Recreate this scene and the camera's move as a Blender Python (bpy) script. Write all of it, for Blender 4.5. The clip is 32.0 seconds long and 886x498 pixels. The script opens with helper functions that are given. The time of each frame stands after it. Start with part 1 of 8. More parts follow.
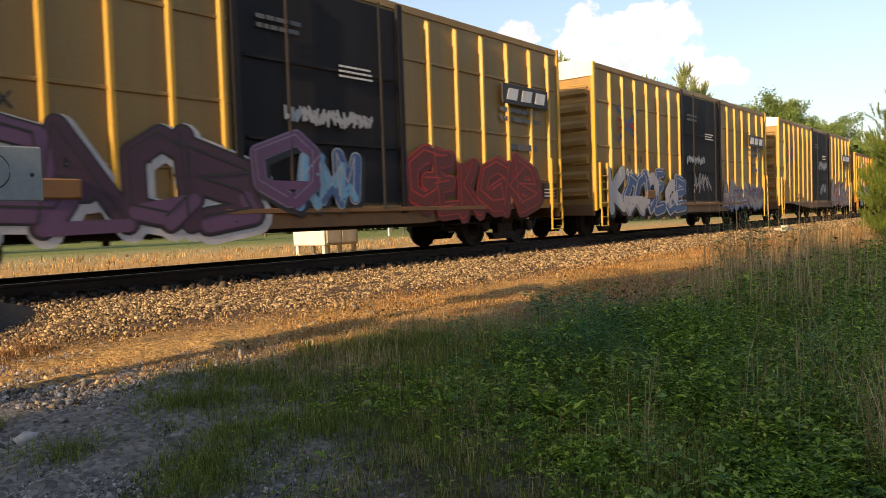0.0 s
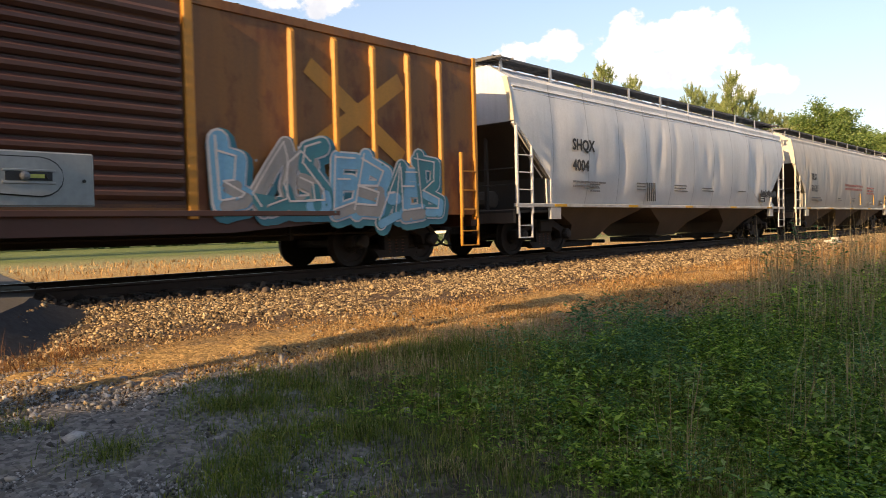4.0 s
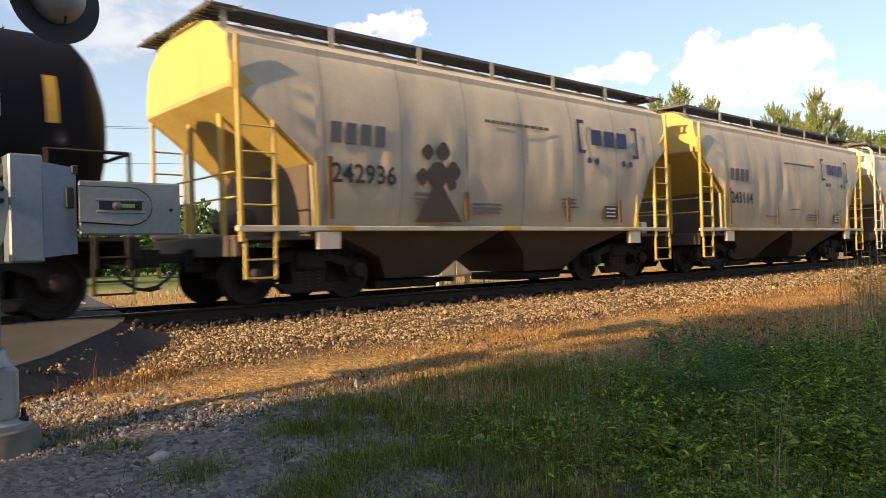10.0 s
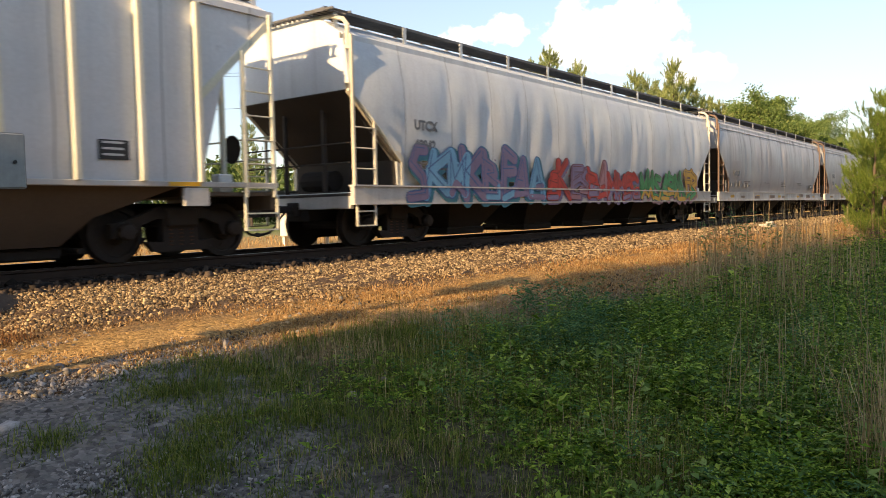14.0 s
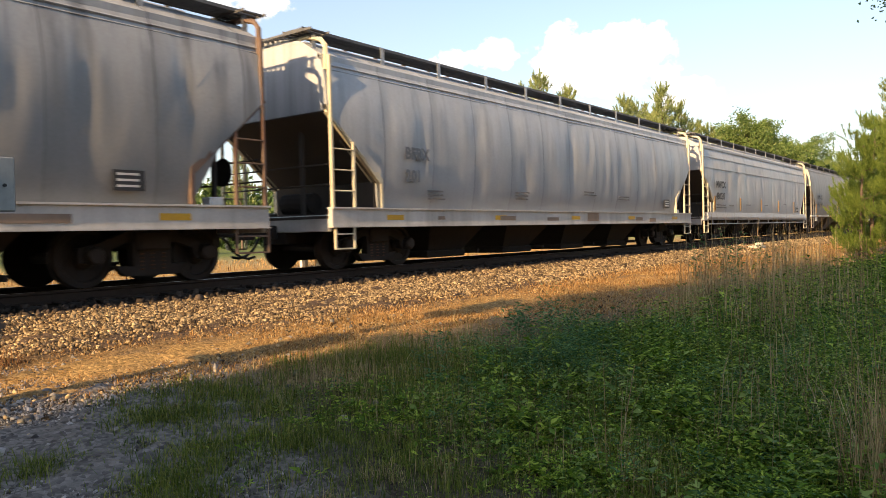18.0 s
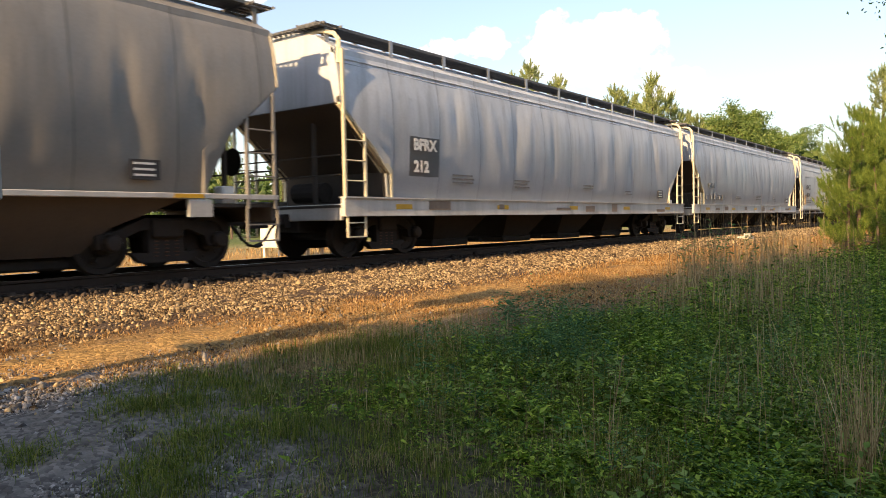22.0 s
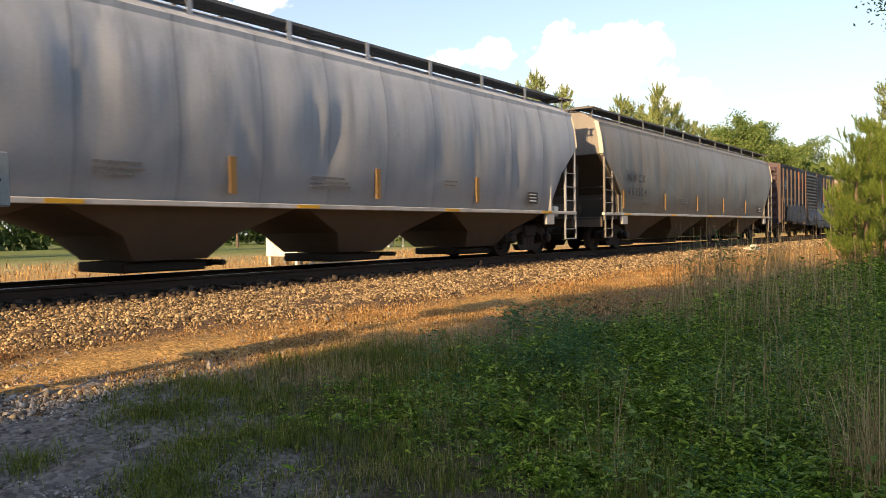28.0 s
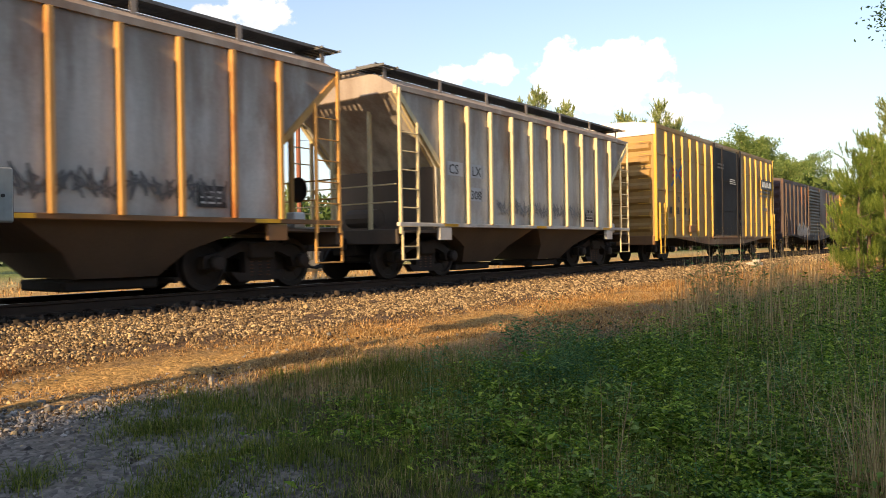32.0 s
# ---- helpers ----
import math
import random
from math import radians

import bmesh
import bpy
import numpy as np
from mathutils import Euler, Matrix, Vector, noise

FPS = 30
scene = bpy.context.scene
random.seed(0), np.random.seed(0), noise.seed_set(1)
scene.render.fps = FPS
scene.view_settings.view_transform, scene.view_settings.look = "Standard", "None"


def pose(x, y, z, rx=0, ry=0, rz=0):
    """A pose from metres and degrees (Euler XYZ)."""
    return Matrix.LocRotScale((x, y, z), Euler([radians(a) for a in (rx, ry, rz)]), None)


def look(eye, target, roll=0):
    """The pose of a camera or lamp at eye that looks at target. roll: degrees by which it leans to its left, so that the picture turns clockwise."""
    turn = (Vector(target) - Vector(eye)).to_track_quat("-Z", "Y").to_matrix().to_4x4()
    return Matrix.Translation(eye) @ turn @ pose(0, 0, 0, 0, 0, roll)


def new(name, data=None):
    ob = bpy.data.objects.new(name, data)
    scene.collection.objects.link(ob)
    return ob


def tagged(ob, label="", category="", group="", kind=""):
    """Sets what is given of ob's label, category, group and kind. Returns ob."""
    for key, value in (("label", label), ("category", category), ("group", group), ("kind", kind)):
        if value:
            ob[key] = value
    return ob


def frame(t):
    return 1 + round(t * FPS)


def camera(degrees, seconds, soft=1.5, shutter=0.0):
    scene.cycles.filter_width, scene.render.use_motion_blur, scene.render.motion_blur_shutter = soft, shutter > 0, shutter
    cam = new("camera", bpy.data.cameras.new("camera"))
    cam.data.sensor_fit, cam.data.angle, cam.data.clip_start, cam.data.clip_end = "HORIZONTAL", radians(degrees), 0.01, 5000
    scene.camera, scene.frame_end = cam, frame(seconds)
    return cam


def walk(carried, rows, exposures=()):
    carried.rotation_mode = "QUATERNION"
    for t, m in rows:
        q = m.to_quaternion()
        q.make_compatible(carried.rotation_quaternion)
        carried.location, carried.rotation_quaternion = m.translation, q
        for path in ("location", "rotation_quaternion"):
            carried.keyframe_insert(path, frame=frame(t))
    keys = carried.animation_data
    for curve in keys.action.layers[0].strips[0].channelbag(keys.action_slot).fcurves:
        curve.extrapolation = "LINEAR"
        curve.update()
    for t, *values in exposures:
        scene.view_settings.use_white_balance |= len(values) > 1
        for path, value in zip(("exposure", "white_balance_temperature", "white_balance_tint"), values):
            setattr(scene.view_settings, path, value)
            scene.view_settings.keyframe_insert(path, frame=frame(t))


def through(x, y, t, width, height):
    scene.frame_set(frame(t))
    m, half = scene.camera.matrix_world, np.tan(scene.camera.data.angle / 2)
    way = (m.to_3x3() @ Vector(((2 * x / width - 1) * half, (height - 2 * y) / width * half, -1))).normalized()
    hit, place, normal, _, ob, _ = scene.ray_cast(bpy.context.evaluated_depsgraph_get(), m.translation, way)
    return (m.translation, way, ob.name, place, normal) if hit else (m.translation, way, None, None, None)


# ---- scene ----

# ---- camera ----
EYE = (0.0, 0.0, 0.66)
cam = camera(61.8, 32.0, soft=0.55, shutter=0.12)
TURNS = [
    (0, -50.74, -2.38, -1.89), (0.5, -51.14, -2.46, -1.54), (1, -51.53, -2.35, -1.62), (1.5, -51.77, -2.36, -1.63),
    (2, -52.08, -2.09, -1.77), (2.5, -52.41, -2.10, -1.69), (3, -52.24, -1.98, -1.55), (3.5, -51.65, -1.88, -1.60),
    (4, -47.65, -1.64, -1.38), (4.5, -41.08, -0.21, -1.91), (6.5, -35.93, 2.43, -1.05), (7, -34.56, 2.04, -1.75),
    (7.5, -34.65, 2.32, -1.29), (8, -35.14, 2.38, -1.35), (8.5, -34.93, 2.05, -1.31), (9, -35.88, 1.74, -1.55),
    (9.5, -38.88, 1.03, -1.69), (10, -42.06, 0.45, -1.71), (10.5, -45.30, -0.55, -1.58), (11, -47.09, -1.14, -1.28),
    (11.5, -49.45, -2.13, -1.20), (12, -49.26, -2.58, -1.29), (12.5, -48.17, -2.73, -0.91), (13, -48.91, -2.55, -1.01),
    (13.5, -50.63, -2.74, -1.33), (15.5, -52.78, -3.20, -0.93), (16, -52.42, -3.25, -0.88), (16.5, -52.53, -2.62, -1.02),
    (17, -52.39, -1.64, -1.28), (17.5, -52.47, -1.25, -1.36), (18, -52.45, -1.29, -1.38), (18.5, -52.45, -1.52, -1.34),
    (19, -52.78, -1.66, -1.30), (19.5, -52.61, -1.66, -1.43), (20, -52.65, -1.77, -1.16), (20.5, -53.06, -2.04, -1.23),
    (21, -53.33, -1.98, -1.17), (21.5, -53.30, -2.15, -1.14), (22, -53.20, -2.12, -1.15), (22.5, -53.06, -2.11, -1.15),
    (23, -53.04, -1.98, -1.15), (23.5, -53.03, -2.02, -1.06), (24, -52.97, -2.13, -0.99), (24.5, -53.02, -2.27, -0.86),
    (26.5, -52.90, -2.58, -0.62), (27, -53.33, -2.18, -0.67), (27.5, -53.64, -3.08, -0.27), (28, -52.80, -1.38, -0.83),
    (28.5, -52.71, -0.49, -0.72), (29, -52.28, -0.15, -0.70), (29.5, -52.69, -0.45, -0.79), (30, -53.38, -0.54, -0.97),
    (30.5, -53.14, -0.56, -1.08), (31, -52.98, -0.60, -0.98), (31.5, -53.00, -0.21, -0.99), (32, -52.64, -0.20, -0.87),
]
walk(cam, [(t, pose(*EYE, 90 + p, 0, y) @ pose(0, 0, 0, 0, 0, r)) for t, y, p, r in TURNS],
     [(0, 0.61, 6730, 13), (1, 0.71, 6730, 13), (2, 0.73, 6730, 13), (4, 0.67, 6730, 14), (6.5, 0.86, 6530, 11), (7, 0.84, 6530, 11), (7.5, 0.74, 6530, 11), (8, 0.59, 6480, 10), (9, 0.52, 6480, 10),
      (11, 0.77, 6730, 14), (12, 0.73, 6730, 13), (16, 0.79, 6730, 13), (23, 0.87, 6730, 13), (28, 0.81, 6730, 13), (32, 0.77, 6680, 12)])

# ---- world and sun ----
SUN_ELEV, SUN_TURN = 22.0, 4.0   # degrees above the horizon; degrees the sun stands to the near side of the track


def make_world():
    w = bpy.data.worlds.new("sky")
    scene.world = w
    w.use_nodes = True
    n, l = w.node_tree.nodes, w.node_tree.links
    n.clear()
    out = n.new("ShaderNodeOutputWorld")
    bg = n.new("ShaderNodeBackground")
    sky = n.new("ShaderNodeTexSky")
    sky.sky_type = "NISHITA"
    sky.sun_disc = False
    sky.sun_elevation = radians(SUN_ELEV)
    sky.sun_rotation = radians(270 - SUN_TURN)
    sky.air_density, sky.dust_density, sky.ozone_density = 1.0, 1.2, 1.0
    bg.inputs["Strength"].default_value = 0.15
    co = n.new("ShaderNodeTexCoord")

    def noise_at(scale, detail, rough=0.55, stretch=1.0):
        m = n.new("ShaderNodeMapping")
        m.inputs["Scale"].default_value = (1, 1, stretch)
        l.new(co.outputs["Generated"], m.inputs["Vector"])
        q = n.new("ShaderNodeTexNoise")
        q.inputs["Scale"].default_value, q.inputs["Detail"].default_value, q.inputs["Roughness"].default_value = scale, detail, rough
        l.new(m.outputs[0], q.inputs["Vector"])
        return q.outputs["Fac"]

    def op(kind, a, b=None):
        q = n.new("ShaderNodeMath")
        q.operation = kind
        for k, v in enumerate((a, b)):
            if isinstance(v, (int, float)):
                q.inputs[k].default_value = v
            elif v is not None:
                l.new(v, q.inputs[k])
        return q.outputs[0]

    def heap(clouds):
        """Soft mounds on the sky, 1 in their middle: turn from +x, height, breadth, tallness (degrees)."""
        total = None
        for az, el, wide, tall in clouds:
            m = n.new("ShaderNodeMapping")
            m.vector_type = "TEXTURE"
            m.inputs["Rotation"].default_value = pose(0, 0, 0, 0, -el, az).to_euler()
            l.new(co.outputs["Generated"], m.inputs["Vector"])
            sp = n.new("ShaderNodeSeparateXYZ")
            l.new(m.outputs["Vector"], sp.inputs[0])
            yy = op("POWER", op("ABSOLUTE", op("DIVIDE", sp.outputs[1], math.tan(radians(wide)))), 2.0)
            zz = op("POWER", op("ABSOLUTE", op("DIVIDE", sp.outputs[2], math.tan(radians(tall)))), 2.0)
            d = op("MULTIPLY", op("SUBTRACT", 1.0, op("ADD", yy, zz)), op("GREATER_THAN", sp.outputs[0], 0.0))
            d = op("MAXIMUM", d, 0.0)
            total = d if total is None else op("MAXIMUM", total, d)
        return total

    def mixed(fac, a, b):
        m = n.new("ShaderNodeMix")
        m.data_type = "RGBA"
        l.new(fac, m.inputs["Factor"])
        for sock, v in (("A", a), ("B", b)):
            if isinstance(v, tuple):
                m.inputs[sock].default_value = (*v, 1)
            else:
                l.new(v, m.inputs[sock])
        return m.outputs["Result"]

    def stepped(v, lo, hi):
        q = n.new("ShaderNodeMapRange")
        q.interpolation_type = "SMOOTHSTEP"
        l.new(v, q.inputs["Value"])
        q.inputs["From Min"].default_value, q.inputs["From Max"].default_value = lo, hi
        return q.outputs[0]
    puffs = heap([(27.8, 13.4, 3.6, 2.5), (22.9, 13.0, 3.4, 2.7), (25.0, 11.2, 6.2, 2.0), (19.0, 9.6, 3.0, 1.6), (33.5, 13.2, 2.4, 1.5), (36.7, 12.9, 1.9, 1.1), (51.0, 17.2, 3.0, 1.8), (54.3, 16.8, 2.0, 0.9), 
                  (100, 15, 9, 4), (-20, 16, 12, 4), (140, 14, 14, 5), (190, 20, 15, 5), (250, 14, 16, 5), (300, 22, 15, 5)])
    banks = heap([(67.0, 15.5, 9.0, 5.0), (59.0, 12.8, 9.0, 2.2), (74.0, 19.0, 7.0, 3.0)])
    lumps = noise_at(34.0, 7.0, 0.55, 1.25)
    wisps = noise_at(8.0, 6.0, 0.6, 1.8)
    puff = op("MULTIPLY", stepped(op("ADD", op("MULTIPLY", puffs, 0.9), op("MULTIPLY", op("SUBTRACT", lumps, 0.5), 2.3)), 0.26, 0.56), op("MINIMUM", op("MULTIPLY", puffs, 6.0), 0.95))
    bank = op("MULTIPLY", stepped(op("ADD", op("MULTIPLY", banks, 0.7), op("MULTIPLY", op("SUBTRACT", wisps, 0.5), 1.8)), 0.1, 0.95), op("MINIMUM", op("MULTIPLY", banks, 3.0), 0.9))
    # thin haze between the clouds, thicker towards the horizon
    up = n.new("ShaderNodeSeparateXYZ")
    l.new(co.outputs["Generated"], up.inputs[0])
    low = op("MAXIMUM", op("SUBTRACT", 0.36, op("MULTIPLY", up.outputs[2], 0.9)), 0.0)
    veil = op("ADD", op("MULTIPLY", noise_at(3.0, 4.0), 0.30), low)
    col = mixed(veil, sky.outputs[0], (2.95, 3.18, 3.42))
    col = mixed(bank, col, mixed(stepped(wisps, 0.42, 0.62), (2.6, 2.85, 3.2), (4.0, 4.1, 4.2)))
    col = mixed(puff, col, mixed(stepped(noise_at(11.0, 6.0), 0.38, 0.56), (3.7, 3.85, 4.1), (4.9, 4.85, 4.8)))
    l.new(col, bg.inputs["Color"])
    l.new(bg.outputs[0], out.inputs[0])


make_world()
sun = bpy.data.lights.new("sun", "SUN")
sun.energy, sun.angle, sun.color = 5.6, radians(0.6), (1.0, 0.70, 0.38)
sun_ob = new("sun", sun)
sun_ob.matrix_world = look((0, 0, 0), (math.cos(radians(SUN_ELEV)) * math.cos(radians(SUN_TURN)), math.cos(radians(SUN_ELEV)) * math.sin(radians(SUN_TURN)), -math.sin(radians(SUN_ELEV))))

# ---- mesh helpers ----
YC = 11.0          # the track's middle line
HW = 1.6           # half a car's width


class Geo:
    """Collects vertices and faces of one mesh."""
    def __init__(self):
        self.v, self.f, self.m = [], [], []

    def add(self, vs, fs, mi=0):
        k = len(self.v)
        self.v += [tuple(p) for p in vs]
        self.f += [tuple(i + k for i in q) for q in fs]
        self.m += [mi] * len(fs)
        return self

    def box(self, x0, x1, y0, y1, z0, z1, mi=0):
        vs = [(x, y, z) for x in (x0, x1) for y in (y0, y1) for z in (z0, z1)]
        return self.add(vs, [(0, 1, 3, 2), (4, 6, 7, 5), (0, 4, 5, 1), (2, 3, 7, 6), (0, 2, 6, 4), (1, 5, 7, 3)], mi)

    def bevel(self, x0, x1, y0, y1, z0, z1, b, mi=0):
        """A box with all its edges chamfered by b."""
        vs, idx = [], {}
        c = ((x0, x1), (y0, y1), (z0, z1))
        for i in (0, 1):
            for j in (0, 1):
                for k in (0, 1):
                    for a in range(3):
                        p = [c[0][i], c[1][j], c[2][k]]
                        for o, s in enumerate((i, j, k)):
                            if o != a:
                                p[o] += b if s == 0 else -b
                        idx[i, j, k, a] = len(vs)
                        vs.append(p)
        fs = []
        for a in range(3):
            o1, o2 = (a + 1) % 3, (a + 2) % 3
            for s in (0, 1):
                q = []
                for u, w in ((0, 0), (1, 0), (1, 1), (0, 1)):
                    t = [0, 0, 0]
                    t[a], t[o1], t[o2] = s, u, w
                    q.append(idx[(*t, a)])
                fs.append(tuple(q) if s else tuple(reversed(q)))
            for u in (0, 1):
                for w in (0, 1):
                    t0, t1 = [0, 0, 0], [0, 0, 0]
                    t0[o1] = t1[o1] = u
                    t0[o2] = t1[o2] = w
                    t1[a] = 1
                    q = (idx[(*t0, o1)], idx[(*t1, o1)], idx[(*t1, o2)], idx[(*t0, o2)])
                    fs.append(q if (u == w) else tuple(reversed(q)))
        for i in (0, 1):
            for j in (0, 1):
                for k in (0, 1):
                    q = (idx[i, j, k, 0], idx[i, j, k, 1], idx[i, j, k, 2])
                    fs.append(q if (i + j + k) % 2 else tuple(reversed(q)))
        return self.add(vs, fs, mi)

    def tube(self, pts, r, n=6, mi=0, caps=True, r2=None):
        """A round bar along a line of points."""
        pts = [Vector(p) for p in pts]
        vs, fs = [], []
        side = None
        for i, p in enumerate(pts):
            d = (pts[min(i + 1, len(pts) - 1)] - pts[max(i - 1, 0)]).normalized()
            if side is None:
                side = d.cross(Vector((0, 0, 1)) if abs(d.z) < 0.9 else Vector((1, 0, 0))).normalized()
            side = (side - d * side.dot(d)).normalized()
            up = d.cross(side)
            rr = r if r2 is None else r + (r2 - r) * i / max(1, len(pts) - 1)
            for k in range(n):
                a = 2 * math.pi * k / n
                vs.append(p + rr * (math.cos(a) * side + math.sin(a) * up))
        for i in range(len(pts) - 1):
            for k in range(n):
                a, b = i * n + k, i * n + (k + 1) % n
                fs.append((a, b, b + n, a + n))
        if caps:
            fs.append(tuple(reversed(range(n))))
            fs.append(tuple(range(len(vs) - n, len(vs))))
        return self.add(vs, fs, mi)

    def prism(self, poly, axis, a0, a1, mi=0):
        """A flat outline, given in the two other axes in order, drawn out along an axis."""
        def put(p, a):
            q = list(p)
            q.insert(axis, a)
            return q
        n = len(poly)
        vs = [put(p, a0) for p in poly] + [put(p, a1) for p in poly]
        fs = [(i, (i + 1) % n, n + (i + 1) % n, n + i) for i in range(n)] + [tuple(reversed(range(n))), tuple(range(n, 2 * n))]
        return self.add(vs, fs, mi)

    def disc(self, c, axis, prof, n=20, mi=0):
        """A turned body round an axis through c: prof holds (along the axis, radius)."""
        o1, o2 = (axis + 1) % 3, (axis + 2) % 3
        vs, fs = [], []
        for a, r in prof:
            for k in range(n):
                p = list(c)
                p[axis] += a
                p[o1] += r * math.cos(2 * math.pi * k / n)
                p[o2] += r * math.sin(2 * math.pi * k / n)
                vs.append(p)
        for i in range(len(prof) - 1):
            for k in range(n):
                a, b = i * n + k, i * n + (k + 1) % n
                fs.append((a, b, b + n, a + n))
        fs += [tuple(reversed(range(n))), tuple(range(len(vs) - n, len(vs)))]
        return self.add(vs, fs, mi)

    def mesh(self, name, mats, smooth=False):
        me = bpy.data.meshes.new(name)
        me.from_pydata(self.v, [], self.f)
        for mt in (mats if isinstance(mats, (list, tuple)) else [mats]):
            me.materials.append(mt)
        if any(self.m):
            me.polygons.foreach_set("material_index", self.m)
        bm = bmesh.new()
        bm.from_mesh(me)
        bmesh.ops.recalc_face_normals(bm, faces=bm.faces)
        bm.to_mesh(me)
        bm.free()
        if smooth:
            me.polygons.foreach_set("use_smooth", [True] * len(me.polygons))
            me.set_sharp_from_angle(angle=radians(40))
        return me


def part(name, geo, mat, parent=None, label="", smooth=False, at=None):
    """Links the geometry as one mesh object under a thing or a part."""
    me = geo if isinstance(geo, bpy.types.Mesh) else geo.mesh(name, mat, smooth)
    ob = new(name, me)
    if parent is not None:
        ob.parent = parent
    if at is not None:
        ob.matrix_basis = at
    if label:
        tagged(ob, label)
    return ob


def thing(name, label, category, group="", kind="", at=None):
    ob = tagged(new(name), label, category, group, kind)
    if at is not None:
        ob.matrix_basis = at
    return ob


# ---- materials ----
def nodes_of(name):
    mt = bpy.data.materials.new(name)
    mt.use_nodes = True
    n, l = mt.node_tree.nodes, mt.node_tree.links
    return mt, n, l, n["Principled BSDF"]


def ramp(n, l, src, stops):
    r = n.new("ShaderNodeValToRGB")
    while len(r.color_ramp.elements) < len(stops):
        r.color_ramp.elements.new(0.5)
    for e, (p, c) in zip(r.color_ramp.elements, stops):
        e.position, e.color = p, (*c, 1) if len(c) == 3 else c
    l.new(src, r.inputs[0])
    return r.outputs[0]


def noise_of(n, l, co, scale, detail=4, rough=0.55, stretch=None, move=None):
    if stretch or move:
        mp = n.new("ShaderNodeMapping")
        if stretch:
            mp.inputs["Scale"].default_value = stretch
        if move:
            mp.inputs["Location"].default_value = move
        l.new(co, mp.inputs["Vector"])
        co = mp.outputs[0]
    z = n.new("ShaderNodeTexNoise")
    z.inputs["Scale"].default_value, z.inputs["Detail"].default_value, z.inputs["Roughness"].default_value = scale, detail, rough
    l.new(co, z.inputs["Vector"])
    return z.outputs["Fac"]


def mix_of(n, l, fac, a, b, kind="MIX"):
    m = n.new("ShaderNodeMix")
    m.data_type, m.blend_type = "RGBA", kind
    for sock, v in (("Factor", fac), ("A", a), ("B", b)):
        if isinstance(v, (int, float)):
            m.inputs[sock].default_value = v
        elif isinstance(v, tuple):
            m.inputs[sock].default_value = (*v[:3], 1)
        else:
            l.new(v, m.inputs[sock])
    return m.outputs["Result"]


def bump_of(n, l, height, bsdf, strength=0.3, dist=0.01):
    b = n.new("ShaderNodeBump")
    b.inputs["Strength"].default_value, b.inputs["Distance"].default_value = strength, dist
    l.new(height, b.inputs["Height"])
    l.new(b.outputs[0], bsdf.inputs["Normal"])


PAINTS = {}


def paint(name, colour, dirt=0.35, rust=0.1, rough=0.5, soot=(0.05, 0.045, 0.04), rusty=(0.16, 0.055, 0.02), seed=0.0, metal=0.0, shine=0.5, soft=0.1, patch=1.3, eaves=None):
    """Weathered paint: streaked dirt, patches of rust, fine grain; eaves: the height above which rust has run down from the roof."""
    key = (name, colour, dirt, rust, rough, seed)
    if key in PAINTS:
        return PAINTS[key]
    mt, n, l, b = nodes_of(name)
    co = n.new("ShaderNodeTexCoord").outputs["Object"]
    mv = (seed * 13.7, seed * 5.1, seed * 3.3)
    streak = noise_of(n, l, co, 1.0, 6, 0.6, (2.2, 2.2, 0.22), mv)
    blotch = noise_of(n, l, co, 0.55, 5, 0.6, None, mv)
    fine = noise_of(n, l, co, 22.0, 4, 0.6)
    f1 = ramp(n, l, streak, [(0.38, (0, 0, 0)), (0.72, (dirt,) * 3)])
    f2 = ramp(n, l, blotch, [(0.42, (0, 0, 0)), (0.75, (dirt * 0.8,) * 3)])
    base = mix_of(n, l, f1, colour, soot)
    base = mix_of(n, l, f2, base, tuple(0.5 * c + 0.5 * s for c, s in zip(colour, (0.2, 0.17, 0.13))))
    rn = noise_of(n, l, co, patch, 8, 0.68, (1.0, 1.0, 0.5), (mv[0] + 4, mv[1], mv[2]))
    lo = 0.74 - 0.42 * rust
    rf = ramp(n, l, rn, [(lo, (0, 0, 0)), (lo + soft, (min(1.0, rust * 2.5 + 0.15),) * 3)])
    base = mix_of(n, l, rf, base, rusty)
    if eaves:
        sp = n.new("ShaderNodeSeparateXYZ")
        l.new(co, sp.inputs[0])
        run = n.new("ShaderNodeMath")
        run.operation = "MULTIPLY_ADD"
        l.new(streak, run.inputs[0])
        run.inputs[1].default_value = 2.4
        l.new(sp.outputs[2], run.inputs[2])
        mr = n.new("ShaderNodeMapRange")
        l.new(run.outputs[0], mr.inputs["Value"])
        mr.inputs["From Min"].default_value, mr.inputs["From Max"].default_value, mr.inputs["To Max"].default_value = eaves + 1.1, eaves + 2.3, 0.6
        base = mix_of(n, l, mr.outputs[0], base, tuple(0.5 * q + 0.5 * c for q, c in zip(rusty, (0.16, 0.12, 0.09))))
    base = mix_of(n, l, 0.35, base, ramp(n, l, fine, [(0.3, (0.75,) * 3), (0.7, (1.15,) * 3)]), "MULTIPLY")
    l.new(base, b.inputs["Base Color"])
    l.new(ramp(n, l, blotch, [(0.3, (rough - 0.1,) * 3), (0.75, (min(1, rough + 0.25),) * 3)]), b.inputs["Roughness"])
    b.inputs["Metallic"].default_value = metal
    b.inputs["Specular IOR Level"].default_value = shine
    bump_of(n, l, noise_of(n, l, co, 6.0, 5, 0.6), b, 0.12, 0.01)
    PAINTS[key] = mt
    return mt


